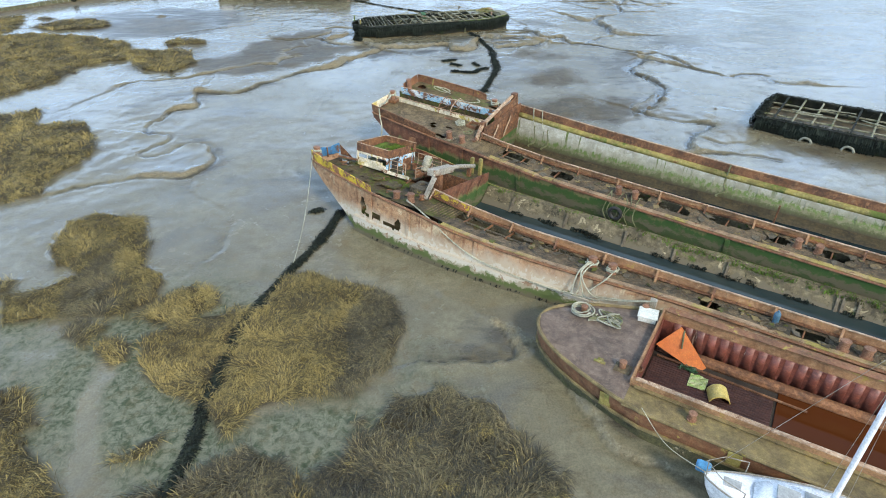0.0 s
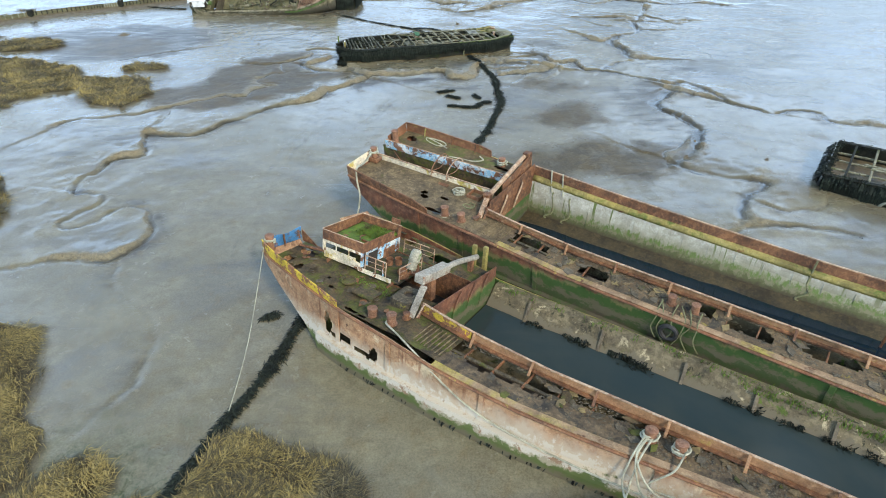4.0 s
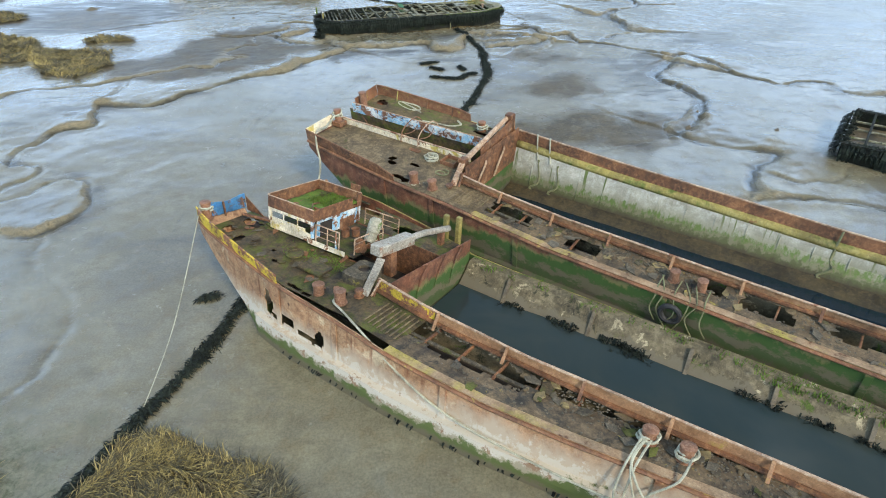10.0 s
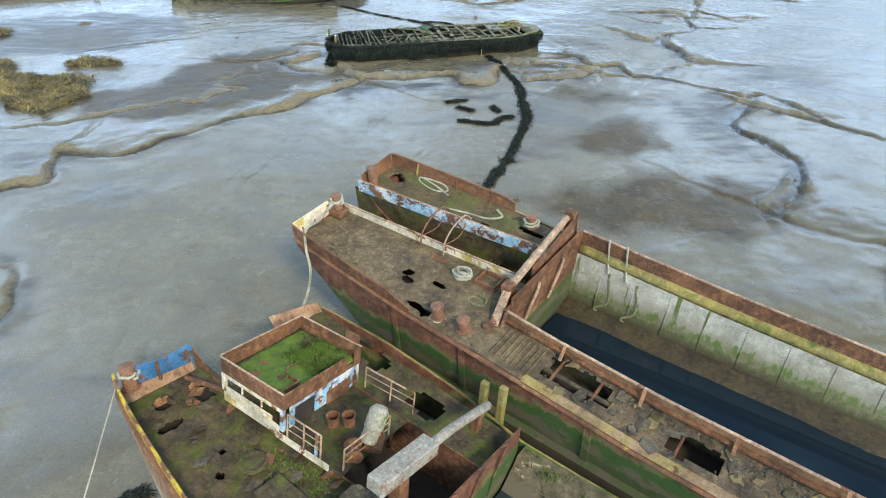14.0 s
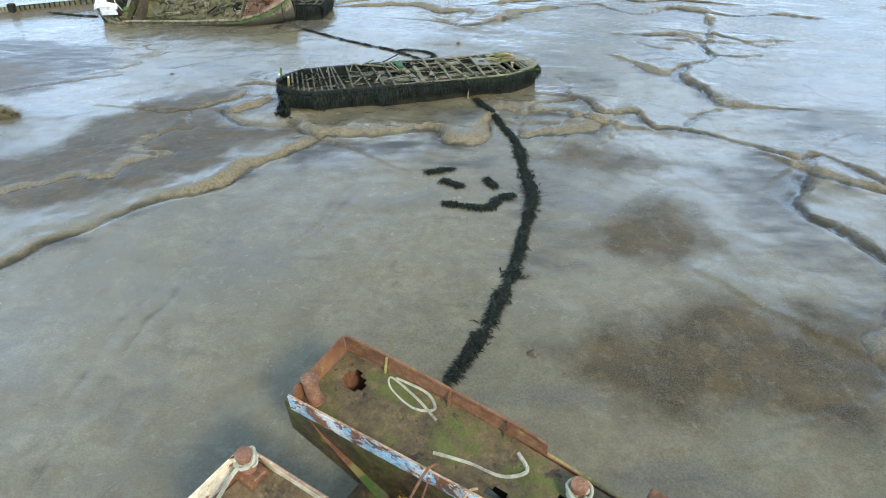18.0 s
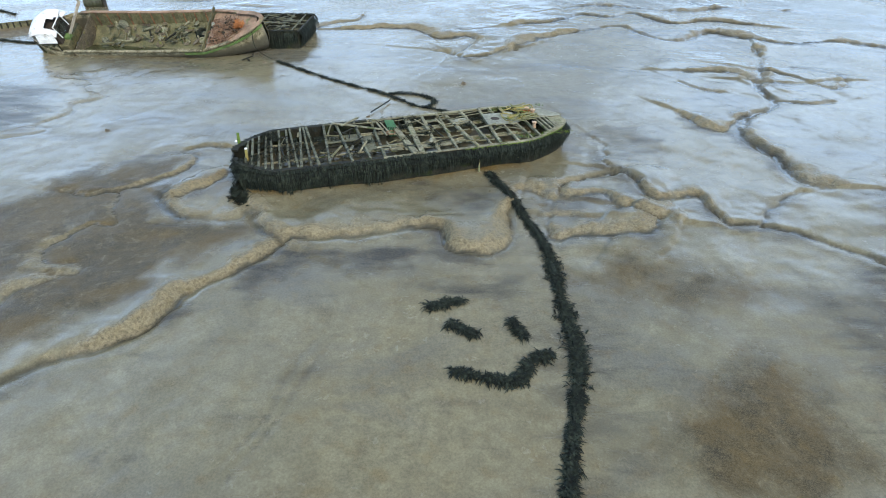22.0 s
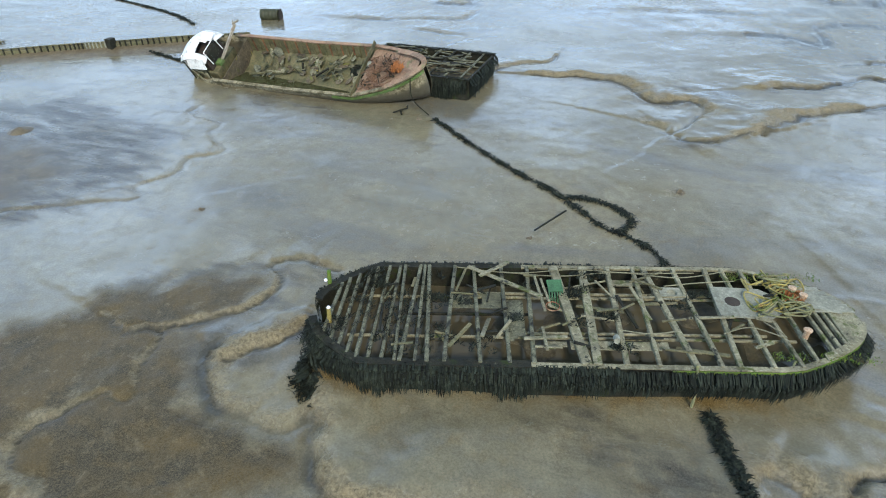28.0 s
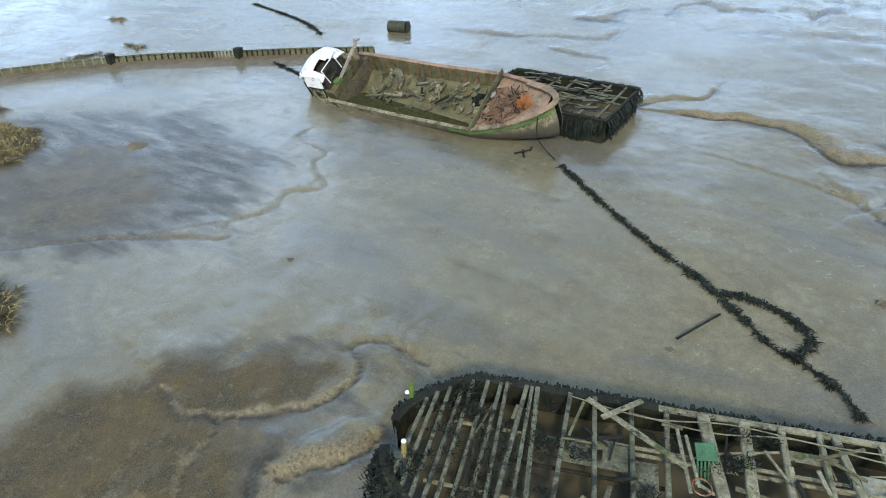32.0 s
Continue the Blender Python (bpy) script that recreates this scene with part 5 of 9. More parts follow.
    part("stern_bulkhead", sheet([[(length - 1.4, y, -0.3), (length - 1.4, y, at_x(sheer, length))] for y in span(edge(-1, length) + 0.1, edge(1, length) - 0.1, 0.5)], 0.03, (1, 0, 0)), hull_green, ob)
    return ob, edge


def side_deck(ob, edge, sheer, coaming_y, x0, x1, holes, seed, moss_to=0.0):
    """The broken side deck: plate with ragged holes, beams under it, broken slabs and scale lying on it."""
    rng = random.Random(seed)
    rows = [[(x, y0, at_x(sheer, x) + 0.02 * noise.noise((x * 1.3, y0 * 2, seed)))for y0 in span(edge(-1, x) + 0.03, coaming_y - 0.02, 0.12)] for x in span(x0, x1, 0.12)]
    n = min(len(r) for r in rows)
    part("side_deck", sheet(patch_holes([r[:n] for r in rows], holes, rng), 0.015), deck_moss if moss_to else side_plate, ob)
    part("gunwale_plate", strip([(x, edge(-1, x) + 0.13, at_x(sheer, x) + 0.022) for x in span(x0, x1, 0.5)], 0.26, 0.012), gunwale_plate, ob, "pale scaled gunwale plate")
    # added dark sheet under the deck: paints the shade seen through its holes
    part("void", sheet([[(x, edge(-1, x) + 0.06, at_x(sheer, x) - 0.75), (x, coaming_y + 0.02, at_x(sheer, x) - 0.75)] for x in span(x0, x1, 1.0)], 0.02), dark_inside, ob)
    for x in span(x0 + 0.5, x1 - 0.3, 1.08):
        part("deck_beam", box(x, x + 0.06, edge(-1, x) + 0.04, coaming_y - 0.03, at_x(sheer, x) - 0.14, at_x(sheer, x) - 0.03), rust, ob)
    for hx, hy, rx, ry in holes:
        if rx > 0.8:
            part("deck_stringer", beam((hx - rx - 0.2, hy - 0.1, at_x(sheer, hx - rx) - 0.1), (hx + rx + 0.2, hy - 0.06, at_x(sheer, hx + rx) - 0.1), 0.12, 0.08), slab_mat, ob)
    lumps = []
    for _ in range(int((x1 - x0) * 8.0)):
        x = rng.uniform(x0 + 0.4, x1)
        y = max(edge(-1, x) + 0.32, coaming_y - 0.2 - abs(rng.gauss(0, 0.5)))
        if any(math.hypot((x - a) / c, (y - b) / d) < 1.0 for a, b, c, d in holes):
            continue
        m = Matrix.Translation((x, y, at_x(sheer, x) + 0.015)) @ pose(0, 0, 0, rng.uniform(-7, 7), rng.uniform(-7, 7), rng.uniform(0, 360))
        part("broken_plate", moved(slab(rng, rng.uniform(0.06, 0.26), rng.uniform(0.015, 0.04)), m), rng.choice((slab_mat, deck_mat, rubble_mat, rubble_mat, slab_mat, deck_moss, lichen_deck)), ob)
    for _ in range(int((x1 - x0) * 110)):
        x = rng.uniform(x0 + 0.2, x1)
        y = coaming_y - 0.1 - abs(rng.gauss(0, 0.6))
        if y < edge(-1, x) + 0.1 or any(math.hypot((x - a) / c, (y - b) / d) < 1.15 for a, b, c, d in holes):
            continue
        lumps.append(moved(stone(rng, rng.uniform(0.015, 0.05)), Matrix.Translation((x, y, at_x(sheer, x))) @ pose(0, 0, 0, 0, 0, rng.uniform(0, 360))))
    tagged(part("scale_rubble", join(*lumps), rubble_mat, ob), kind="stuff")


# the barge with the wheelhouse
B_COAM = [(7.1, 2.62), (9, 2.4), (12, 2.12), (34, 1.84)]
B_HULL_HOLES = [(4.15, 1.4, 0.13, 0.36), (4.55, 0.98, 0.3, 0.08), (5.1, 1.12, 0.2, 0.12), (5.85, 0.98, 0.28, 0.06), (6.4, 1.14, 0.13, 0.26), (6.2, 0.92, 0.2, 0.08)]
b_barge, b_edge = swim_barge(B_M, B_SHEER, (-0.1, -2.6), (0.4, 2.9), (-0.9, 1.5), -1.45, B_COAM, hull_near,
    "long rust-red barge with pale flaking side, on mud", 4.3, B_HULL_HOLES, far_sheer=[(0, 2.5), (3, 2.3), (5.5, 1.9), (7.3, 1.5), (34, 1.4)], wide=3.32, first_stay=7.15, aft=0.67)
B_DECK_HOLES = [(10.75, -2.05, 1.75, 0.36), (20.2, -2.1, 0.4, 0.25), (23.6, -2.0, 0.5, 0.3), (27, -2.1, 0.8, 0.3)]
side_deck(b_barge, b_edge, B_SHEER, -1.45, 8.9, 33.3, B_DECK_HOLES, 5)
rows = [[(x, y, at_x(B_SHEER, x) - 0.24 * min(1, max(0, (7.2 - x) / 2.5)) + 0.03 * noise.noise((x, y, 4))) for y in span(-3.02, -0.62, 0.045)] for x in span(0.25, 8.95, 0.045)]
rows = [[(p[0], min(max(p[1], b_edge(-1, p[0]) + 0.04), -0.62 if p[0] < 7.3 else -1.47), p[2]) for p in r] for r in rows]
part("foredeck", sheet(patch_holes(rows, [(0.75, -2.0, 0.2, 0.25), (1.0, -1.2, 0.4, 0.22), (1.5, -2.25, 0.1, 0.25), (4.95, -2.85, 0.3, 0.06), (5.5, -2.9, 0.2, 0.05), (6.4, -2.2, 0.09, 0.06), (2.4, -0.8, 0.22, 0.1), (3.4, -2.3, 0.08, 0.05), (2.9, -1.9, 0.06, 0.05)], None), 0.02), deck_moss, b_barge)
part("foredeck", sheet(patch_holes([[(x, y, at_x(B_SHEER, x) - 0.25 + 0.05 * noise.noise((x, y, 9))) for y in span(1.5, 2.95, 0.12)] for x in span(0.6, 7.2, 0.12)], [(1.4, 2.0, 0.5, 0.4), (3.0, 2.6, 0.6, 0.25), (5.2, 2.2, 0.5, 0.3)], None), 0.02), deck_moss, b_barge)
# added dark sheet, so the foredeck holes look shaded rather than rusty
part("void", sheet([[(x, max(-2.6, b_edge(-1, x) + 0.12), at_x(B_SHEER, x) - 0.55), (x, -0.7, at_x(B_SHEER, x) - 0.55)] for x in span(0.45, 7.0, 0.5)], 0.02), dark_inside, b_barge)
part("painted_plate", sheet([[(x, -1.485, at_x(B_SHEER, x) + 0.05), (x, -1.485, at_x(B_COAM, x) - 0.05)] for x in span(7.25, 9.0, 0.25)], 0.008, (0, 1, 0)), red_yellow, b_barge, "red coaming plate with flaking yellow paint")
rngh = random.Random(31)
for _ in range(46):
    x, y = rngh.uniform(0.7, 6.9), rngh.uniform(-2.5, -0.75)
    if y < b_edge(-1, x) + 0.35 or (x > 5.5 and y < -0.6 and y > -1.9):
        continue
    z = at_x(B_SHEER, x) - 0.24 * min(1, max(0, (7.2 - x) / 2.5)) + 0.03
    part("deck_scale", moved(slab(rngh, rngh.uniform(0.06, 0.24), 0.02), Matrix.Translation((x, y, z)) @ pose(0, 0, 0, rngh.uniform(-9, 9), rngh.uniform(-9, 9), rngh.uniform(0, 360))), rngh.choice((slab_mat, deck_moss, lichen_rust, rubble_mat)), b_barge)
tagged(part("deck_moss_tuft", tufts([(x, y, at_x(B_SHEER, x) - 0.24 * min(1, max(0, (7.2 - x) / 2.5)) + 0.01) for x, y in ((rngh.gauss(4.6, 0.7), rngh.gauss(-1.35, 0.3)) for _ in range(90))], rngh, 0.06, 0.014, 8, 0.1, 1.2), moss_mat, b_barge), kind="stuff")
part("slot_wall", box(0.6, 7.3, 1.46, 1.49, 0.3, 2.2), rust, b_barge)
part("slot_wall", box(0.6, 7.3, -0.62, -0.59, 0.3, 2.15), rust, b_barge)
# slot floor painted near-black for the shade under the wheelhouse
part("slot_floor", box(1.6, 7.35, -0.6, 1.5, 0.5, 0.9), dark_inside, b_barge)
# bulwark at the near side and the blue-painted end at the head
rows = [[(x, b_edge(-1, x) - 0.01, at_x(B_SHEER, x) - 0.02), (x, b_edge(-1, x) - 0.03, at_x(B_SHEER, x) + 0.24), (x, b_edge(-1, x) - 0.02, at_x([(-1, 3.1), (0, 3.06), (4.7, 2.6)], x))] for x in span(-0.1, 4.7, 0.3)]
near_bulwark = part("bulwark", sheet(rows, 0.02, (0, 1, 0)), yellow_rust, b_barge, "rusty bulwark with flaking yellow paint")
part("bulwark_cap", tube([r[2] for r in rows], 0.035, 6), yellow_rust, near_bulwark)
bow_plate = part("bow_bulwark", sheet([[(0.02 + 0.14 * (y + 2.5), y, 2.6), (0.0 + 0.14 * (y + 2.5), y, 3.08 + 0.05 * math.sin(y * 5))] for y in span(-2.5, -0.9, 0.2)], 0.02, (-1, 0, 0)), blue_deep, b_barge, "blue-painted bow plate with rust")
part("bow_bulwark_rib", beam((0.22, -1.75, 2.55), (0.16, -1.75, 3.08), 0.07, 0.06), rust, bow_plate)
part("torn_plate", sheet([[(0.3 + 0.55 * k, -0.9 + 0.04 * k, 2.5), (0.26 + 0.5 * k, -0.9, 3.05 - 0.28 * k)] for k in range(3)], 0.02, (0, 1, 0)), rust, b_barge)
part("deck_angle", beam((0.6, -1.35, 2.6), (2.2, -0.75, 2.5), 0.1, 0.08), rust, b_barge)
for x, y, h in ((0.05, -2.36, 0.62), (5.8, -2.66, 0.42), (6.68, -2.66, 0.42), (15.5, -2.1, 0.42), (16.35, -2.12, 0.42), (24.6, -2.2, 0.4), (25.3, -2.2, 0.4)):
    part("bollard", moved(bollard(0.17, h), Matrix.Translation((x, y, at_x(B_SHEER, x) - 0.2 * (0.5 < x < 6.5)))), bollard_rust, b_barge)
part("roller", moved(lathe([(0.16, 0), (0.16, 0.05), (0.1, 0.06), (0.09, 0.17), (0.14, 0.18), (0.14, 0.23), (0.03, 0.24)], 14), Matrix.Translation((6.85, -2.05, 2.18))), rust, b_barge)
# bulkhead, beam and brace across the head of the hold
part("bulkhead", sheet([[(7.4, y, -0.2), (7.4, y, 1.1), (7.4, y, 2.5 - 0.05 * (y + 1.4))] for y in span(-1.4, 3.0, 0.4)], 0.03, (1, 0, 0)), hull_green, b_barge)
for k, (y, z0, z1) in enumerate(((0.2, 1.2, 2.45), (1.2, 1.3, 2.4), (2.1, 1.0, 2.35))):
    part("bent_stiffener", rope([(7.44, y, z1), (7.5, y + 0.2, z1 - 0.05), (7.48, y - 0.1, z1 - 0.5), (7.44, y - 0.3, z0)], 0.025), hull_green, b_barge)
head_beam = part("beam_box", beam((6.5, -0.95, 3.12), (6.5, 0.75, 2.9), 0.44, 0.34, 0.03), galv, b_barge, "pale grey steel box beam, rusty")
part("beam_pipe", tube([(6.55, 0.5, 2.98), (6.52, 1.5, 2.8), (6.5, 2.95, 2.42)], 0.11, 12), galv, head_beam)
part("beam_post", box(6.4, 6.7, -0.45, -0.15, 2.0, 2.9), rust, b_barge)
part("beam_post", box(6.4, 6.6, 2.4, 2.6, 1.6, 2.42), rust, b_barge)
part("brace", beam((6.75, -0.95, 2.95), (6.95, -1.95, 2.2), 0.26, 0.08, 0.02), galv, b_barge, "flaking white-painted brace")
part("brace_stay", beam((7.2, -1.5, 2.62), (7.12, -1.82, 2.18), 0.06, 0.05), flange_pale, b_barge)
part("coaming_panel", sheet([[(x, -1.475, at_x(B_SHEER, x) - 0.02), (x, -1.475, at_x(B_COAM, x) - 0.02)] for x in span(7.15, 9.2, 0.3)], 0.012, (0, -1, 0)), yellow_rust, b_barge, "rust panel with yellow paint")
# hatch with a round hole, flat mossy hatch, ring on deck
def ring_box(x0, x1, y0, y1, z0, z1, hx, hy, r, n=20):
    """A box whose top has a round hole."""
    V, F = [], []
    for k in range(n):
        a = 2 * math.pi * k / n
        c, s = math.cos(a), math.sin(a)
        q = min((x1 - hx) / c if c > 1e-6 else ((x0 - hx) / c if c < -1e-6 else 9), (y1 - hy) / s if s > 1e-6 else ((y0 - hy) / s if s < -1e-6 else 9))
        V += [(hx + r * c, hy + r * s, z1), (hx + q * c, hy + q * s, z1), (hx + q * c, hy + q * s, z0), (hx + r * c, hy + r * s, z1 - 0.1)]
    for k in range(n):
        a, b = 4 * k, 4 * ((k + 1) % n)
        F += [(a, b, b + 1, a + 1), (a + 1, b + 1, b + 2, a + 2), (a, a + 3, b + 3, b)]
    F.append(tuple(4 * k + 3 for k in range(n)))
    return V, F


hatch = part("hatch_box", moved(ring_box(-0.42, 0.42, -0.52, 0.52, 0, 0.34, 0.0, 0.1, 0.2), Matrix.Translation((6.2, -1.2, 2.12)) @ pose(0, 0, 0, 0, 0, 4)), slab_mat, b_barge, "grey hatch box with a round hole")
# near-black disc on the hole's bottom, painted in place of its shade
part("hatch_hole", moved(lathe([(0.19, 0), (0.19, 0.012)], 20), Matrix.Translation((6.2, -1.1, 2.365))), dark_inside, hatch)
part("flat_hatch", box(4.3, 5.25, -2.15, -1.5, 2.2, 2.3, 0.02), deck_moss, b_barge)
part("deck_ring", moved(lathe([(0.3, 0), (0.3, 0.05), (0.24, 0.06), (0.23, 0.01)], 18), Matrix.Translation((3.7, -1.7, 2.28))), deck_moss, b_barge)
for k, x in enumerate(span(7.7, 8.8, 0.16)):
    part("tread_bar", box(x, x + 0.05, -2.8, -1.7, at_x(B_SHEER, x) + 0.022, at_x(B_SHEER, x) + 0.05), deck_mat, b_barge)
# posts at the far side and the sunken far wall
for x, y in ((6.15, 3.3), (6.6, 3.45)):
    part("side_post", box(x - 0.1, x + 0.1, y - 0.09, y + 0.09, 0.6, 2.72, 0.03), yellow_band, b_barge)
xs = span(7.5, 33.4, 0.35)
part("far_wall", sheet([[(x, 3.4, 1.1 + 0.1 * noise.noise((x, 0, 1))), (x, 3.32, 1.5 + 0.06 * noise.noise((x * 0.9, 2, 2))), (x, 2.92, 1.5 + 0.06 * noise.noise((x * 0.9, 5, 2))), (x, 2.74, 1.22), (x, 2.4, 0.85 + 0.08 * noise.noise((x * 0.7, 7, 3))), (x, 1.95 + 0.2 * noise.noise((x * 0.5, 1, 3)), 0.3)] for x in xs], 0.06), wall_pale, b_barge, "silted wall with moss and scabs")
rngb = random.Random(12)
for k in range(9):
    x = rngb.uniform(9, 32)
    part("wall_rib", beam((x, 2.8, 1.45), (x + 0.05, 2.25, 0.65), 0.12, 0.1), silt, b_barge)
tagged(part("moss", tufts([(rngb.uniform(8, 33), rngb.uniform(2.8, 3.25), 1.46) for _ in range(120)] + [(rngb.uniform(17, 27), rngb.uniform(2.65, 3.2), 1.38) for _ in range(160)], rngb, 0.16, 0.02, 10, 0.14), moss_mat, b_barge), kind="stuff")
for x0, wide_, y0, z0, drop in ((9.2, 0.9, 2.42, 0.86, 0.4), (10.9, 1.1, 2.45, 0.9, 0.45), (11.6, 0.5, 2.3, 0.75, 0.35), (12.7, 1.6, 2.5, 0.95, 0.5), (13.2, 1.1, 2.32, 0.78, 0.4), (16.8, 0.5, 2.5, 0.95, 0.55), (17.5, 0.5, 2.5, 0.95, 0.6), (18.3, 0.8, 2.5, 0.95, 0.55), (19.6, 0.9, 2.45, 0.9, 0.5), (20.7, 0.6, 2.5, 0.95, 0.6), (22.3, 1.2, 2.45, 0.92, 0.5), (24.4, 0.7, 2.5, 0.95, 0.5), (26.0, 1.2, 2.5, 0.95, 0.5), (28.4, 0.8, 2.5, 0.95, 0.5)):
    tagged(part("weed_clump", join(fringe([((x, y0 + 0.1 * noise.noise((x * 3, 0, 1)), z0 + 0.12 * noise.noise((x * 3, 2, 4))), (0, -1)) for x in span(x0, x0 + wide_, 0.12)], drop, rngb, 70, 0.05, 0.16), tufts([(x0 + wide_ * rngb.random(), y0 - 0.12 + rngb.gauss(0, 0.08), z0 - 0.1 + rngb.gauss(0, 0.07)) for _ in range(int(26 * wide_))], rngb, 0.1, 0.025, 7, 0.1, 1.5)), weed, b_barge), kind="stuff")
part("silt_bed", sheet([[(x, y, 0.64 - 0.12 * min(x - 7.4, 3.4) - 0.09 * max(0, 1.6 - y) + 0.1 * noise.noise((x * 0.8, y * 0.8, 2)) + 0.04 * noise.noise((x * 2.6, y * 2.6, 5))) for y in span(-1.3, 2.3, 0.18)] for x in span(7.4, 33.3, 0.25)], 0.05), silt, b_barge, smooth=True)
murky_water = water_mat.copy()
murky_water.name = "murky_water"
murky_water.node_tree.nodes["Principled BSDF"].inputs["Base Color"].default_value = (0.03, 0.046, 0.043, 1)
mn, ml = murky_water.node_tree.nodes, murky_water.node_tree.links
cloudy, cloudy_mix, cloudy_at = mn.new("ShaderNodeTexNoise"), mn.new("ShaderNodeMix"), mn.new("ShaderNodeTexCoord")
cloudy.inputs["Scale"].default_value, cloudy.inputs["Detail"].default_value, cloudy.inputs["Distortion"].default_value = 0.3, 5.0, 1.2
cloudy_mix.data_type = "RGBA"
cloudy_mix.inputs["A"].default_value, cloudy_mix.inputs["B"].default_value = (0.008, 0.026, 0.034, 1), (0.05, 0.057, 0.045, 1)
ml.new(cloudy_at.outputs["Object"], cloudy.inputs["Vector"]), ml.new(cloudy.outputs["Fac"], cloudy_mix.inputs["Factor"])
ml.new(cloudy_mix.outputs["Result"], mn["Principled BSDF"].inputs["Base Color"])
single("flood_water", sheet([[(x, y, 0.3) for y in (-1.35, 2.75)] for x in (7.5, 33.4)], 0.02), murky_water, "still grey water lying in the barge hold", "water", kind="structure", m=B_LEVEL)

# wheelhouse with moss-grown roof on the near barge
w = thing("wheelhouse", B_M @ Matrix.Translation((2.5, 0.42, 3.36)) @ pose(0, 0, 0, -6, 0, 4) @ Matrix.Translation((0, 0, -3.44)), "rusty wheelhouse with moss growing inside its roof tray", "wheelhouse")
hx, hy = 1.05, 1.25
for name, s in (("roof_tray_side", box(-hx, hx, -hy, -hy + 0.025, 3.0, 3.42)), ("roof_tray_side", box(-hx, hx, hy - 0.025, hy, 3.02, 3.46)), ("roof_tray_side", box(-hx, -hx + 0.025, -hy + 0.026, hy - 0.026, 3.02, 3.46)), ("roof_tray_side", box(hx - 0.025, hx, -hy + 0.026, 0.75, 3.0, 3.42))):
    part(name, s, rust, w)
part("roof_tray_side", box(hx - 0.025, hx, 1.0, hy - 0.03, 3.0, 3.5), rust, w)
part("bent_flap", box(hx - 0.55, hx - 0.1, hy + 0.002, hy + 0.03, 3.3, 3.72), rust, w)
part("roof_cap", join(beam((-hx, -hy, 3.43), (hx, -hy, 3.43), 0.05, 0.03), beam((-hx, hy, 3.47), (hx, hy, 3.47), 0.05, 0.03), beam((-hx, -hy, 3.45), (-hx, hy, 3.45), 0.05, 0.03)), flange_pale, w)
part("roof_plate", box(-hx + 0.03, hx - 0.03, -hy + 0.03, hy - 0.03, 3.0, 3.05), rust, w)
part("roof_moss", sheet([[(x, y, 3.06 + 0.1 * max(0, x * 0.5 + y + 0.3) * 0.5 + 0.03 * noise.noise((x * 4, y * 4, 0))) for y in span(-hy + 0.06, hy - 0.06, 0.09)] for x in span(-hx + 0.06, hx - 0.06, 0.09)], 0.02), moss_mat, w, "bright green moss bed", smooth=True)
rngw = random.Random(8)
tagged(part("roof_grass", tufts([(rngw.uniform(-0.4, hx - 0.15), rngw.uniform(0.0, hy - 0.12), 3.1) for _ in range(150)], rngw, 0.12, 0.012, 12, 0.09), moss_mat, w), kind="stuff")
part("hatch_rim", join(box(0.62, 0.66, -0.86, -0.4, 3.06, 3.16), box(0.3, 0.62, -0.44, -0.4, 3.06, 3.16)), rust, w)
part("root_coil", rope([(0.1, 0.1, 3.12), (0.05, -0.2, 3.13), (0.25, -0.45, 3.13), (0.3, -0.6, 3.13)], 0.025), rust, w)
for x, y, mt in ((-hx + 0.06, -hy + 0.05, white_paint), (hx - 0.08, -hy + 0.05, blue_paint), (-hx + 0.06, hy - 0.06, rust), (hx - 0.08, hy - 0.06, blue_paint)):
    part("corner_post", box(x - 0.06, x + 0.06, y - 0.045, y + 0.045, 2.4, 3.0), mt, w)
part("window_header", box(-hx + 0.13, hx - 0.15, -hy + 0.01, -hy + 0.06, 2.88, 2.995), white_paint, w)
front = part("front_panel", box(-hx + 0.13, hx - 0.35, -hy - 0.03, -hy + 0.01, 2.27, 2.7), white_paint, w, "white panel with yellow stains")
part("loose_panel", moved(box(-0.28, 0.28, -0.02, 0.01, -0.16, 0.16), Matrix.Translation((hx - 0.38, -hy - 0.03, 2.45)) @ pose(0, 0, 0, 0, 8, 0)), white_paint, w)
for x in (-0.35, 0.3):
    part("window_bar", box(x - 0.025, x + 0.025, -hy + 0.02, -hy + 0.06, 2.68, 2.88), white_paint, front)
part("side_wall", box(hx - 0.05, hx - 0.02, -hy + 0.2, hy - 0.2, 2.4, 2.98), blue_paint, w)
# thin dark plate: shade of a doorway painted onto the solid wall
part("door_gap", box(hx - 0.019, hx - 0.012, -0.9, -0.3, 2.4, 2.9), dark_inside, w)
part("rust_panel", box(hx - 0.019, hx - 0.01, 0.1, 0.9, 2.36, 2.75), rust, w)
part("back_wall", box(-hx + 0.1, hx - 0.1, hy - 0.06, hy - 0.03, 2.3, 3.0), rust, w)
part("floor_plate", box(-hx - 0.1, hx + 1.75, -hy - 0.02, hy - 0.2, 2.28, 2.35), deck_moss, w)
part("floor_edge", box(hx - 0.2, hx + 1.4, -hy - 0.05, -hy - 0.021, 2.22, 2.4), white_paint, w)
part("floor_support", beam((hx + 1.5, -hy, 2.3), (hx + 1.3, -hy - 0.1, 2.05), 0.1, 0.1), rust, w)
part("floor_support", beam((hx + 1.7, 0.4, 2.3), (hx + 1.7, 0.4, 1.9), 0.1, 0.1), rust, w)


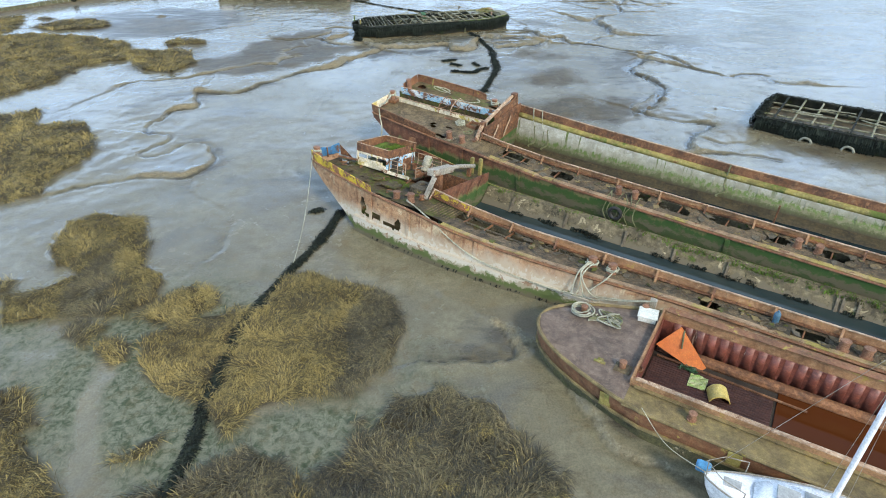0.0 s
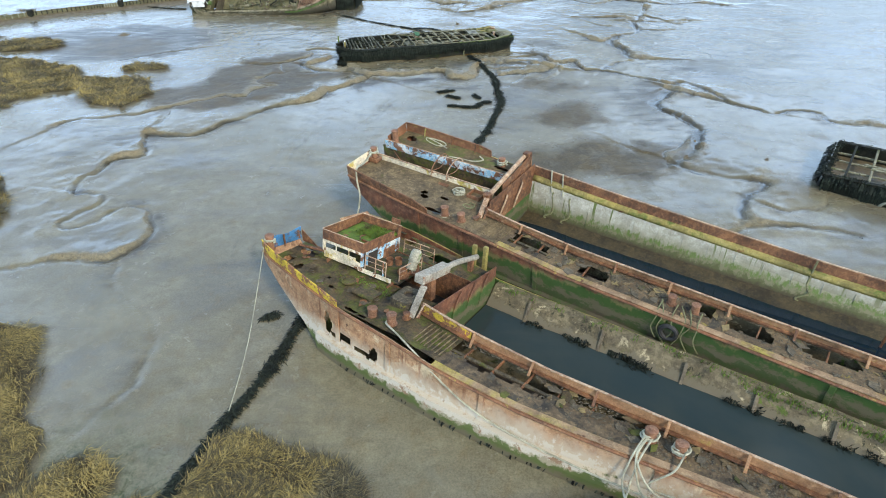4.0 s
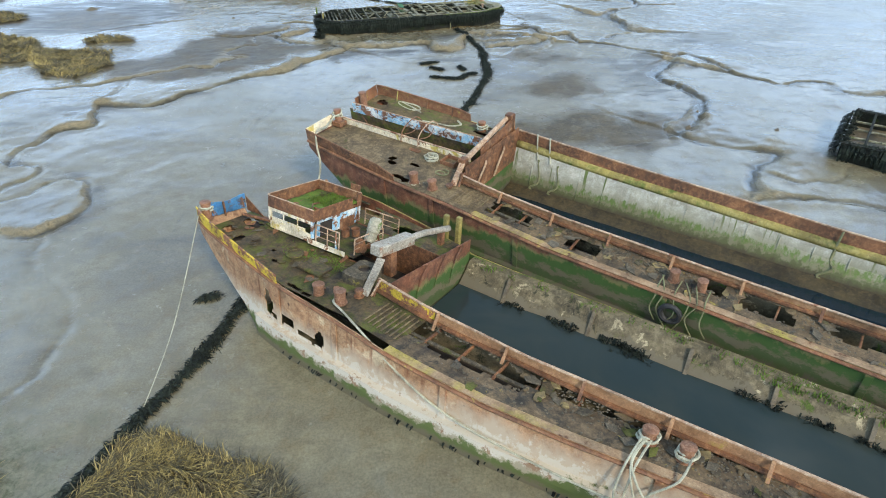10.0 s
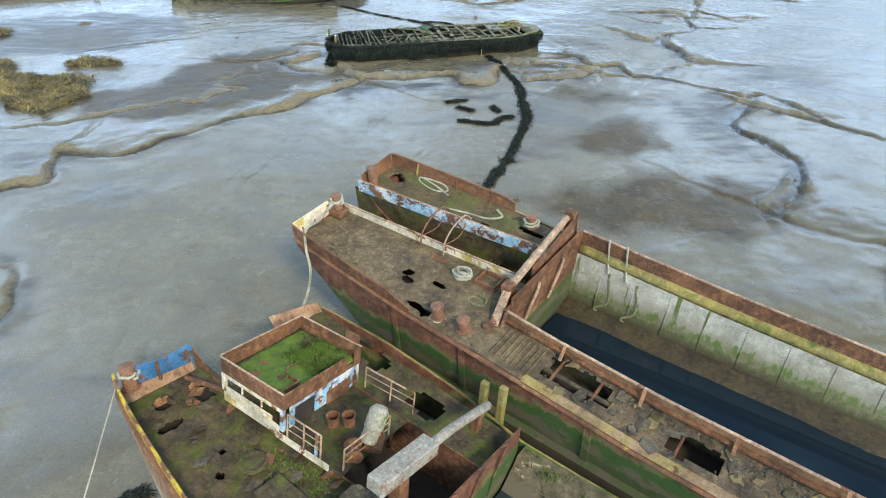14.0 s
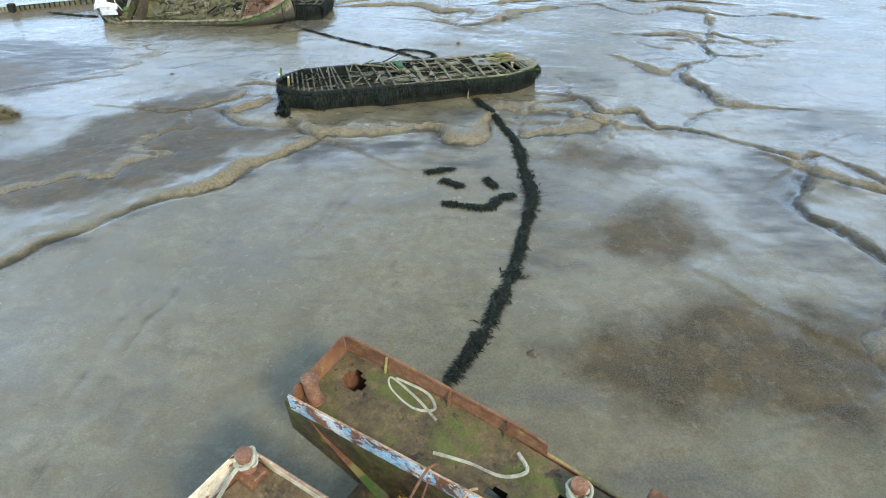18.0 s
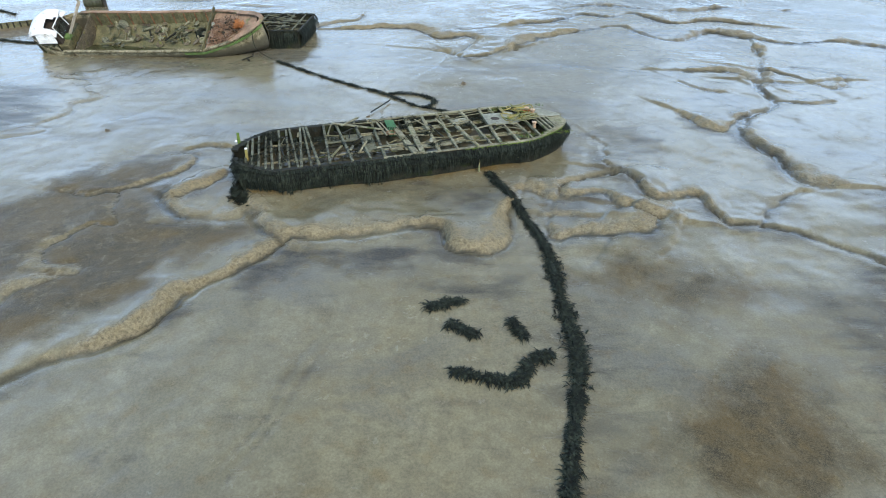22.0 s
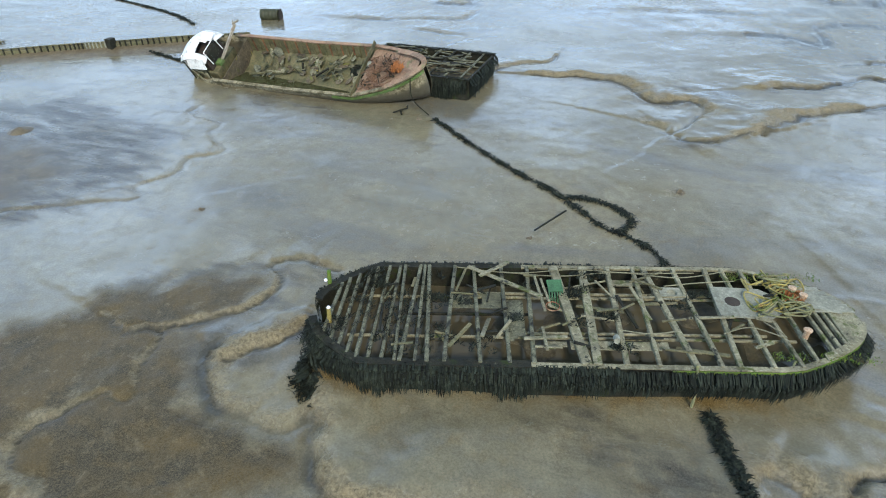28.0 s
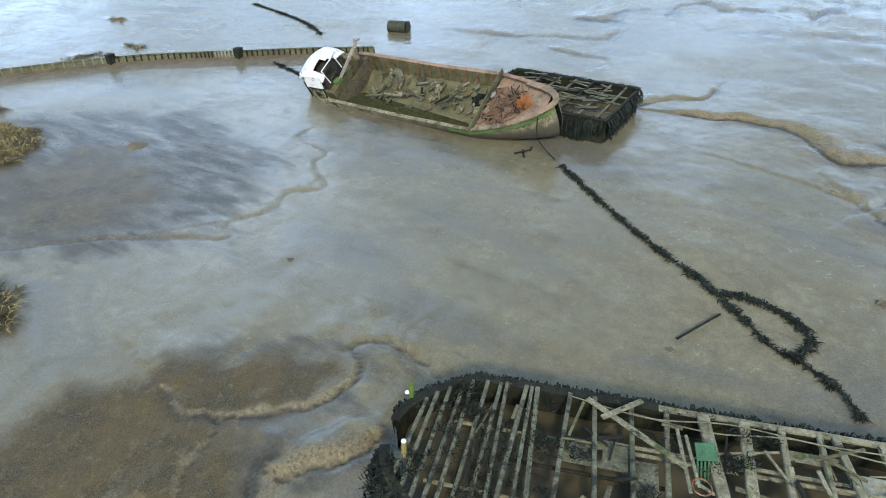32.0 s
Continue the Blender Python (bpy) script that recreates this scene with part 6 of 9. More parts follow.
def hand_rail(points, h, mid=True):
    P = [(x, y, 2.35) for x, y in points]
    top = [(x, y, 2.35 + h) for x, y in points]
    shapes = [tube([p, q], 0.022, 6) for p, q in zip(P, top)] + [tube(top, 0.022, 6)]
    if mid:
        shapes += [tube([(x, y, 2.35 + h * f) for x, y in points], 0.014, 5) for f in (0.35, 0.68)]
    return join(*shapes)


part("hand_rail", hand_rail([(hx + 0.1, -hy + 0.02), (hx + 0.6, -hy + 0.02), (hx + 1.1, -hy + 0.02)], 0.62), flange_pale, w)
part("hand_rail", hand_rail([(hx + 1.68, -hy + 0.1), (hx + 1.7, -0.3), (hx + 1.72, 0.3)], 0.55), flange_pale, w)
part("hand_rail", hand_rail([(hx + 0.2, hy), (hx + 1.0, hy), (hx + 1.7, hy)], 0.6), flange_pale, w)
part("blue_post", box(hx + 0.95, hx + 1.01, -hy - 0.02, -hy + 0.04, 2.3, 2.95), blue_paint, w)
mossy_cowl = material("mossy_pale_cowl", ((0.34, 0.35, 0.31), (0.22, 0.22, 0.18), (0.45, 0.46, 0.42)), 3, (0.5, 0.8), [((0.09, 0.16, 0.03), 1.6, 0.52, 0.58, 0.9), ((0.2, 0.1, 0.055), 2.4, 0.58, 0.63, 0.85)])
motor = thing("winch_motor", B_M @ Matrix.Translation((5.25, 0.35, 2.3)) @ pose(0, 0, 0, 0, 0, 30), "rusty winch motor with a pale cowl on deck", "winch")
part("cowl", moved(lathe([(0.17, -0.42), (0.19, -0.38), (0.19, -0.1), (0.22, -0.08), (0.22, 0.3), (0.15, 0.4), (0.03, 0.42)], 16), Matrix.Translation((0, 0, 0.62)) @ pose(0, 0, 0, -28, 16, 0)), mossy_cowl, motor, "pale dented cowl with green moss")
part("cradle", join(box(-0.2, 0.2, -0.25, 0.25, 0, 0.12), beam((-0.15, -0.2, 0.1), (-0.1, -0.1, 0.5), 0.06, 0.06), beam((0.15, 0.2, 0.1), (0.1, 0.1, 0.5), 0.06, 0.06)), rust, motor)
part("drum", moved(lathe([(0.2, -0.2), (0.2, -0.17), (0.13, -0.16), (0.13, 0.16), (0.2, 0.17), (0.2, 0.2)], 16), Matrix.Translation((-0.35, -0.45, 0.2)) @ pose(0, 0, 0, 90, 0, 20)), rust, motor)
for x, y in ((4.25, 0.05), (4.5, 0.3)):
    single("iron_pot", lathe([(0.13, 0), (0.15, 0.02), (0.14, 0.26), (0.16, 0.28), (0.13, 0.27), (0.11, 0.05)], 14), rust, "open rusty iron pot on the platform", "pot", "iron pots", m=B_M @ Matrix.Translation((x, y, 2.45)))
bottle_blue = material("dull_blue_bottle", ((0.045, 0.13, 0.2), (0.07, 0.18, 0.26), (0.09, 0.1, 0.1)), 5, (0.4, 0.65), [((0.2, 0.12, 0.07), 2.5, 0.6, 0.66, 0.8)], tone=(1, 1, 1))
single("gas_bottle", lathe([(0.1, 0), (0.115, 0.03), (0.115, 0.36), (0.085, 0.44), (0.04, 0.46), (0.04, 0.52), (0.015, 0.53)], 16), bottle_blue, "small blue gas bottle standing on the side deck", "gas bottle", m=B_M @ Matrix.Translation((22.4, -1.8 + 0.08 * 13.4, 1.54)))

rngf = random.Random(66)
tagged(part("weed_fringe", fringe([((x, b_edge(-1, x) - 0.2, 0.12), (0, -1)) for x in span(4.4, 22, 0.4) if noise.noise((x * 0.8, 0, 7)) > 0.05], 0.13, rngf, 5, 0.05, 0.1), weed, b_barge), kind="stuff")
# the second barge
C_COAM = [(7.4, 2.78), (9, 2.56), (12, 2.32), (20, 2.14), (34, 1.96)]


def c_near_slot(x):
    return -0.78 + 0.1 * x


def c_far_slot(x):
    return 0.6 + 0.125 * x


c_barge, c_edge = swim_barge(C_M, C_SHEER, (0.25, -2.8), (-0.3, 2.45), (-0.75, 0.62), -1.6, C_COAM, hull_green,
    "long rusty barge with green slimed side, on mud", 4.3, [], far_wide=2.88)
C_DECK_HOLES = [(10.0, -2.2, 0.95, 0.34), (12.9, -2.3, 0.55, 0.3), (17.3, -2.0, 0.35, 0.28), (18.8, -2.1, 0.8, 0.3), (21.3, -2.0, 0.8, 0.25), (23.5, -2.2, 0.4, 0.22), (25.6, -2.1, 0.7, 0.28)]
side_deck(c_barge, c_edge, C_SHEER, -1.6, 8.9, 33.3, C_DECK_HOLES, 9)
rows = [[(x, max(y, c_edge(-1, x) + 0.04), at_x(C_SHEER, x) + 0.02 * noise.noise((x, y, 4))) for y in span(-3.05, c_near_slot(x), 0.045)] for x in span(0.3, 8.95, 0.045)]
n = min(len(r) for r in rows)
rows = [[r[round(j * (len(r) - 1) / (n - 1))] for j in range(n)] for r in rows]
rows = [[(p[0], p[1] if p[0] < 7.35 else min(p[1], -1.62), p[2]) for p in r] for r in rows]
part("foredeck", sheet(patch_holes(rows, [(4.3, -2.05, 0.26, 0.15), (4.15, -1.8, 0.14, 0.12), (5.2, -1.65, 0.22, 0.07), (5.2, -2.72, 0.3, 0.1), (5.6, -2.78, 0.16, 0.08)], None), 0.02), deck_mat, c_barge)
rows = [[(x, min(y, c_edge(1, x) - 0.04), at_x(C_SHEER, x) + 0.02 * noise.noise((x, y, 6))) for y in [c_far_slot(x) + (2.8 - c_far_slot(x)) * j / 20 for j in range(21)]] for x in span(-0.2, 7.4, 0.1)]
part("foredeck", sheet(patch_holes(rows, [(0.45, 1.9, 0.3, 0.2), (4.6, 1.5, 0.2, 0.1), (5.9, 2.2, 0.4, 0.06), (6.2, 1.6, 0.2, 0.12), (3.3, 1.1, 0.2, 0.05)], None), 0.02), deck_olive, c_barge)
part("slot_wall", sheet([[(x, c_far_slot(x), at_x(C_SHEER, x) - 0.03), (x, c_far_slot(x), 0.6 + max(0, 1.2 - x * 0.6))] for x in span(-0.4, 7.4, 0.3)], 0.02, (0, 1, 0)), deck_moss, c_barge)
part("slot_wall", sheet([[(x, c_near_slot(x) + 0.02, at_x(C_SHEER, x) - 0.05), (x, c_near_slot(x) + 0.02, 0.6 + max(0, 1.2 - x * 0.6))] for x in span(0.1, 7.4, 0.3)], 0.02, (0, -1, 0)), rust, c_barge)
part("slot_floor", sheet([[(x, y, 1.2 + 0.1 * noise.noise((x * 2, y * 2, 1))) for y in [c_near_slot(x) + 0.02 + (c_far_slot(x) - c_near_slot(x) - 0.03) * j / 7 for j in range(8)]] for x in span(1.4, 7.4, 0.25)], 0.05), deck_moss, c_barge)
part("slot_coaming", sheet([[(x, c_far_slot(x) - 0.02, at_x(C_SHEER, x) - 0.15), (x, c_far_slot(x) - 0.02, at_x(C_SHEER, x) + 0.28)] for x in span(-0.2, 7.2, 0.35)], 0.02, (0, -1, 0)), blue_paint, c_barge, "blue-painted coaming streaked with rust")
part("slot_coaming", sheet([[(x, c_near_slot(x) - 0.03, at_x(C_SHEER, x) - 0.02), (x, c_near_slot(x) - 0.03, at_x(C_SHEER, x) + 0.27)] for x in span(0.3, 6.9, 0.35)], 0.02, (0, 1, 0)), white_paint, c_barge, "white coaming with yellow lichen")
part("slot_coaming_cap", join(tube([(x, c_near_slot(x) - 0.02, at_x(C_SHEER, x) + 0.28) for x in span(0.3, 6.9, 0.5)], 0.035, 6), tube([(x, c_far_slot(x), at_x(C_SHEER, x) + 0.29) for x in span(-0.2, 7.2, 0.5)], 0.025, 6)), flange_pale, c_barge)
rngc = random.Random(3)
tagged(part("slot_plants", tufts([(rngc.uniform(2.4, 6.5), rngc.uniform(0.4, 1.1), 1.25) for _ in range(60)], rngc, 0.5, 0.025, 10, 0.12), grass_mat, c_barge), kind="stuff")
for side, x1 in ((-1, 5.3), (1, 4.9)):
    xb = 0.25 if side < 0 else -0.3
    rows = [[(x, c_edge(side, x), at_x(C_SHEER, x) - 0.02), (x, c_edge(side, x) + side * 0.02, at_x(C_SHEER, x) + 0.25), (x, c_edge(side, x), at_x([(-1, 3.52), (0, 3.46), (4.4, 3.05), (5.3, 2.8)], x))] for x in span(xb, x1, 0.3)]
    c_bulwark = part("bulwark", sheet(rows, 0.02, (0, -side, 0)), rust if side < 0 else lichen_rust, c_barge)
    part("bulwark_cap", tube([r[2] for r in rows], 0.035, 6), lichen_rust, c_bulwark)
part("bow_bulwark", sheet([[(0.23 - 0.05 * (y + 2.8), y, 2.97), (0.21 - 0.05 * (y + 2.8), y, 3.46)] for y in span(-2.77, -1.1, 0.25)], 0.02, (1, 0, 0)), white_paint, c_barge)
part("bow_bulwark", sheet([[(-0.08 - 0.13 * (y - 0.65), y, 2.98), (-0.1 - 0.13 * (y - 0.65), y, 3.5)] for y in span(0.65, 2.42, 0.25)], 0.02, (1, 0, 0)), lichen_rust, c_barge)
for x in (0.9, 2.6, 4.0):
    part("bulwark_rib", beam((x, c_edge(1, x) - 0.16, at_x(C_SHEER, x)), (x, c_edge(1, x) - 0.03, at_x(C_SHEER, x) + 0.42), 0.06, 0.05), yellow_band if x < 1 else rust, c_barge)
for x, y, r, h in ((0.45, -1.05, 0.15, 0.75), (0.15, 0.95, 0.17, 0.75), (5.98, -2.68, 0.17, 0.42), (6.82, -2.62, 0.17, 0.38), (5.8, 2.45, 0.16, 0.42), (16.1, -2.35, 0.15, 0.4), (16.95, -2.35, 0.15, 0.4), (24.2, -2.3, 0.15, 0.4), (25, -2.3, 0.15, 0.4)):
    part("bollard", moved(bollard(r, h), Matrix.Translation((x, y, at_x(C_SHEER, x)))), bollard_rust, c_barge)
part("bollard_base", box(0.25, 0.75, -1.3, -0.85, 3.0, 3.2), rust, c_barge)
part("roller", moved(lathe([(0.17, 0), (0.17, 0.05), (0.1, 0.06), (0.1, 0.16), (0.15, 0.17), (0.15, 0.23), (0.03, 0.24)], 14), Matrix.Translation((7.3, -2.15, 2.32))), rust, c_barge)
part("bulkhead", sheet([[(7.42, y, -0.2), (7.42, y, 1.2), (7.42, y, 2.72)] for y in span(-1.58, 2.85, 0.4)], 0.03, (1, 0, 0)), hull_green, c_barge)
part("bulkhead_face", box(7.45, 7.47, -1.3, 2.8, 1.5, 2.95), rust, c_barge)
for y in (-0.4, 1.0):
    part("bent_stiffener", rope([(7.52, y + 0.5, 2.6), (7.6, y + 0.3, 2.5), (7.6, y - 0.1, 2.1), (7.52, y - 0.3, 1.6)], 0.045), flange_pale, c_barge)
part("beam_pipe", tube([(7.18, -0.85, 3.0), (7.15, 0.8, 3.25), (7.1, 2.35, 3.45)], [0.12, 0.11, 0.1], 12), flange_pale, c_barge, "pale flaking steel pipe beam")
part("beam_plate", sheet([[(7.3, y, 2.4), (7.3, y, 3.12 + 0.13 * y)] for y in span(0.0, 2.6, 0.3)], 0.04, (1, 0, 0)), rust, c_barge)
part("beam_head", box(6.98, 7.34, 2.4, 2.72, 2.5, 3.6, 0.03), rust, c_barge)
part("beam_head", box(7.0, 7.3, -1.15, -0.8, 2.5, 3.12, 0.03), rust, c_barge)
part("brace", beam((7.2, -1.1, 2.95), (7.35, -2.0, 2.45), 0.24, 0.1, 0.02), flange_pale, c_barge)
part("brace_post", beam((7.5, -1.62, 2.3), (7.5, -1.62, 2.85), 0.08, 0.1), rust, c_barge)
deck_box = part("deck_locker", join(box(5.95, 6.65, -0.95, -0.9, 2.42, 2.68), box(5.95, 6.65, -0.4, -0.35, 2.42, 2.68), box(5.95, 6.0, -0.9, -0.4, 2.42, 2.68), box(6.6, 6.65, -0.9, -0.4, 2.42, 2.68)), lichen_rust, c_barge, "open rusty deck locker without lid")
# floor coloured near-black to paint the shade in the open box
part("deck_locker_floor", box(6.0, 6.6, -0.9, -0.4, 2.44, 2.46), dark_inside, deck_box)
for x in (3.55, 4.45):
    part("ladder_rail", rope([(x + 0.1, -0.62, 2.75), (x + 0.1, -0.5, 3.15), (x - 0.05, 0.1, 3.3), (x - 0.2, 0.9, 3.25), (x - 0.2, 1.25, 2.95)], 0.028), rust if x < 4 else flange_pale, c_barge)
    part("ladder_rail", rope([(x + 0.1, -0.5, 3.05), (x - 0.1, 0.5, 2.75), (x - 0.35, 1.2, 2.85)], 0.02), rust, c_barge)
part("ladder_step", box(3.75, 4.75, -0.85, -0.62, 2.6, 2.66), lichen_rust, c_barge)
for x in span(7.8, 8.9, 0.16):
    part("tread_bar", box(x, x + 0.05, -2.85, -1.85, at_x(C_SHEER, x) + 0.022, at_x(C_SHEER, x) + 0.05), deck_mat, c_barge)
# far side of the hold
xs = span(7.45, 33.4, 0.3)
top = [(7.4, 2.78), (12, 2.48), (20, 2.12), (34, 1.85)]
part("far_coaming", sheet([[(x, 2.9, at_x(top, x)), (x, 2.82, at_x(top, x) - 0.42)] for x in xs], 0.02, (0, -1, 0)), rust, c_barge)
part("far_coaming_cap", tube([(x, 2.9, at_x(top, x)) for x in span(7.45, 33.4, 0.8)], 0.035, 6), flange_pale, c_barge)
part("yellow_bilge_band", sheet([[(x, 2.81, at_x(top, x) - 0.42), (x, 2.68, at_x(top, x) - 0.44), (x, 2.6, at_x(top, x) - 0.56), (x, 2.62, at_x(top, x) - 0.7)] for x in xs], 0.02, (0, 1, 0)), yellow_band, c_barge, "algae-yellow rounded ledge", smooth=True)
part("hold_wall", sheet([[(x, 2.61, at_x(top, x) - 0.68), (x, 2.5, at_x(top, x) - 1.0), (x, 2.25, 0.75), (x, 2.0, 0.2)] for x in xs], 0.02, (0, 1, 0)), wall_far, c_barge, "chalk-white wall with green algae")
for k in range(22):
    x = 8.4 + 1.1 * k
    part("wall_frame", beam((x, 2.6, at_x(top, x) - 0.72), (x, 2.04, 0.2), 0.03, 0.035, 0.006), wall_far, c_barge)
part("silt_ledge", sheet([[(x, 2.16, 0.56), (x, 1.75 + 0.12 * noise.noise((x, 1, 1)), 0.47 + 0.04 * noise.noise((x * 2, 4, 1))), (x, 1.35 + 0.22 * noise.noise((x * 0.6, 3, 1)), 0.36), (x, 0.9, 0.1)] for x in xs], 0.04), silt_brown, c_barge)
for x, y0 in ((8.35, 3.1), (8.95, 3.08)):
    single("mooring_rope", rope([(x, 2.98, at_x(top, x) - 0.2), (x, 2.9, at_x(top, x) + 0.04), (x + 0.1, 2.72, at_x(top, x) - 0.4), (x + 0.25, 2.5, at_x(top, x) - 0.9)], 0.035), rope_pale, "pale rope end hung over the barge side", "rope", "hanging ropes", m=C_M)
for x, k in ((8.7, 0), (9.6, 1), (20.0, 2)):
    single("weed_rope", rope([(x, 2.8 if k == 2 else 2.52, at_x(top, x) - (0.0 if k == 2 else 0.9)), (x - 0.05, 2.52, at_x(top, x) - 1.0), (x + 0.1, 2.3, 0.9), (x - 0.25, 2.15, 0.6), (x - 0.1, 2.1, 0.5)], 0.045), rope_green, "green slimed rope hanging down the hold wall", "rope", "hanging ropes", m=C_M)
part("dip_post", beam((22.8, 1.1, 0.0), (22.85, 1.2, 1.5), 0.08, 0.08), rust, c_barge)
single("flood_water", sheet([[(x, y, 0.5) for y in (-1.45, 2.1)] for x in (7.5, 33.4)], 0.02), water_mat, "still dark water lying in the barge hold", "water", kind="structure", m=C_M @ pose(0, 0, 0, -4.0))

# ropes and fittings on the barges
rr = random.Random(21)
single("mooring_rope", rope([(0.35, -1.25, 3.6), (0.45, -0.85, 3.65), (0.65, -1.05, 3.55), (0.45, -1.3, 3.45), (0.6, -2.0, 3.3), (0.85, -2.75, 3.45), (1.0, -3.0, 2.9), (1.2, -3.15, 2.3), (1.35, -3.5, 1.75), (1.6, -4.05, 1.5), (1.7, -4.4, 1.6)], 0.045), rope_pale, "pale mooring rope looped between two barges", "rope", "mooring ropes", m=C_M)
single("mooring_rope", join(rope(coil(0.45, -1.05, 3.4, 0.2, 2, rr), 0.04, 3)), rope_pale, "pale rope wound round a tall bollard", "rope", "mooring ropes", m=C_M)
single("mooring_rope", rope(coil(0.05, -2.36, 2.95, 0.22, 2.2, rr), 0.035, 3), rope_pale, "pale rope wound round the bow bollard", "rope", "mooring ropes", m=B_M)
a = B_M @ Vector((-0.1, -2.5, 2.95))
single("mooring_line", rope([tuple(a), (-6.65, 25.2, 1.0), (-6.75, 22.4, 0.05)], 0.018), rope_pale, "thin taut line running down to the mud", "rope", "mooring ropes")
single("rope_coil", rope(coil(5.5, -0.9, 2.5, 0.3, 5, rr, 0.8), 0.035, 3), rope_pale, "grey heap of old rope on the foredeck", "rope", "deck ropes", m=C_M)
single("rope_coil", rope(coil(6.45, -1.5, 2.42, 0.32, 2.4, rr, 0.7), 0.03, 3), rope_green, "dark rope coil by the deck locker", "rope", "deck ropes", m=C_M)
single("rope_coil", rope([(1.2, 2.5, 2.9), (2.0, 2.6, 2.84), (2.4, 2.35, 2.82), (2.0, 2.1, 2.83), (1.3, 2.2, 2.88), (1.1, 2.45, 2.9), (1.9, 2.35, 2.85), (2.6, 2.15, 2.8)], 0.035), rope_pale, "loose loop of pale rope on the deck", "rope", "deck ropes", m=C_M)
single("hose", rope([(3.0, 1.5, 2.75), (3.7, 1.75, 2.68), (4.4, 1.9, 2.64), (4.75, 2.3, 2.62), (4.4, 2.55, 2.64)], 0.045), rope_pale, "stiff grey hose curled on deck", "hose", m=C_M)
single("rope_coil", rope(coil(5.8, 2.45, 2.6, 0.24, 4, rr), 0.035, 3), rope_pale, "white rope wrapped round a low bollard", "rope", "deck ropes", m=C_M)
single("rope_coil", rope([(6.3, -2.5, 2.48), (6.1, -2.3, 2.45), (5.7, -2.0, 2.46), (5.4, -1.7, 2.48)], 0.03), rope_pale, "short pale rope from a bollard across the deck", "rope", "deck ropes", m=C_M)
single("rope_coil", rope(coil(5.98, -2.68, 2.46, 0.23, 1.6, rr), 0.03, 3), rope_pale, "pale rope round the foot of a bollard", "rope", "deck ropes", m=C_M)
single("mooring_rope", rope([(6.68, -2.45, 2.3), (6.6, -2.85, 2.32), (7.3, -3.05, 2.25), (8.5, -3.25, 1.9), (10.0, -3.35, 1.2), (11.5, -3.4, 0.85), (14.0, -3.4, 0.75), (16.5, -3.5, 1.0)], 0.035), rope_pale, "slack pale rope along the barge side", "rope", "mooring ropes", m=B_M)
for k, (x, y) in enumerate(((15.5, -2.1), (16.35, -2.12))):
    single("mooring_rope", rope(coil(x, y, at_x(B_SHEER, x) + 0.08, 0.24, 3.4, rr), 0.034, 3), rope_pale, "pale rope wound in turns round a bollard", "rope", "mooring ropes", m=B_M)
A_HEAD = [(5.3, 18.5, 1.62), (6.0, 18.2, 1.6), (8.3, 17.9, 1.7)]
for k, (q, s) in enumerate(((A_HEAD[0], (15.4, -2.3, 1.85)), (A_HEAD[0], (15.6, -2.35, 1.8)), (A_HEAD[1], (15.5, -2.3, 1.85)), (A_HEAD[2], (16.5, -2.35, 1.8)), (A_HEAD[2], (15.5, -2.35, 1.8)))):
    rim, lip = b_edge(-1, s[0]), at_x(B_SHEER, s[0])
    aside = 0.08 * (s[0] - 9.0)
    p = B_M @ Vector((s[0], s[1] + 0.25 + aside, lip + 0.2))
    e = B_M @ Vector((s[0] - 0.05, rim - 0.06 + aside, lip + 0.1))
    knot = B_M @ Vector((15.3 + 0.22 * k, rim - 0.3 + aside, lip - 0.6 - 0.05 * (k % 2)))
    single("mooring_rope", rope([tuple(p), tuple(e), tuple(knot), tuple((knot + Vector(q)) / 2 - Vector((0, 0, 0.12))), q], 0.028), rope_pale, "pale rope tying the neighbouring barge", "rope", "mooring ropes")
tyre = single("tyre_fender", tube([(0.3 * math.cos(k * 0.3927), 0, 0.3 * math.sin(k * 0.3927)) for k in range(16)], 0.09, 8, True), black_rubber, "black tyre fender hung on the green hull", "tyre", m=C_M @ Matrix.Translation((16.4, -3.24, 1.3)))
for x in (15.8, 16.0, 16.35, 16.8, 17.0, 17.25):
    single("weed_rope", rope([(x + rr.uniform(-0.3, 0.2), -2.4, 2.0), (x, -2.9, 1.92), (x + 0.05, -3.17, 1.8), (x + rr.uniform(-0.15, 0.2), -3.27, 1.3), (x + rr.uniform(-0.4, 0.4), -3.24, rr.uniform(0.5, 0.9))], 0.022), rope_green, "weedy rope hanging over the hull side", "rope", "hanging ropes", m=C_M)

# the near barge lies slightly strained: its after part swings away from its neighbour
def swing(x, y):
    return 0.08 * max(0.0, x - 9.0) * (1.0 if y < -1 else max(0.4, 1 - 0.14 * (y + 1)))


strained = list(b_barge.children_recursive) + [ob for ob in scene.objects if ob.name.startswith(("flood_water", "gas_bottle", "mooring_rope"))]
for ob in strained:
    if ob.type != "MESH":
        continue
    same = (ob.matrix_world.translation - B_M.translation).length < 0.5 if ob.parent is None else True
    if same:
        for v in ob.data.vertices:
            v.co.y += swing(v.co.x, v.co.y)

# ---- the timber-decked wreck with open deck beams ----
D_M = pose(-9.96, 65.3, 0, 0, 0, 16.7)
rd = random.Random(31)


def d_half(x):
    """Half breadth of the wreck at x."""
    return 2.45 * min(1.0, max(0.0, (x + 0.05) / 1.9)) ** 0.42 * min(1.0, max(0.0, (17.05 - x) / 2.9)) ** 0.42


D_RIM = 1.26
wreck = thing("wreck", D_M, "rotten hulk with bare deck beams, hung with black weed", "wreck", "hulks on the mud")
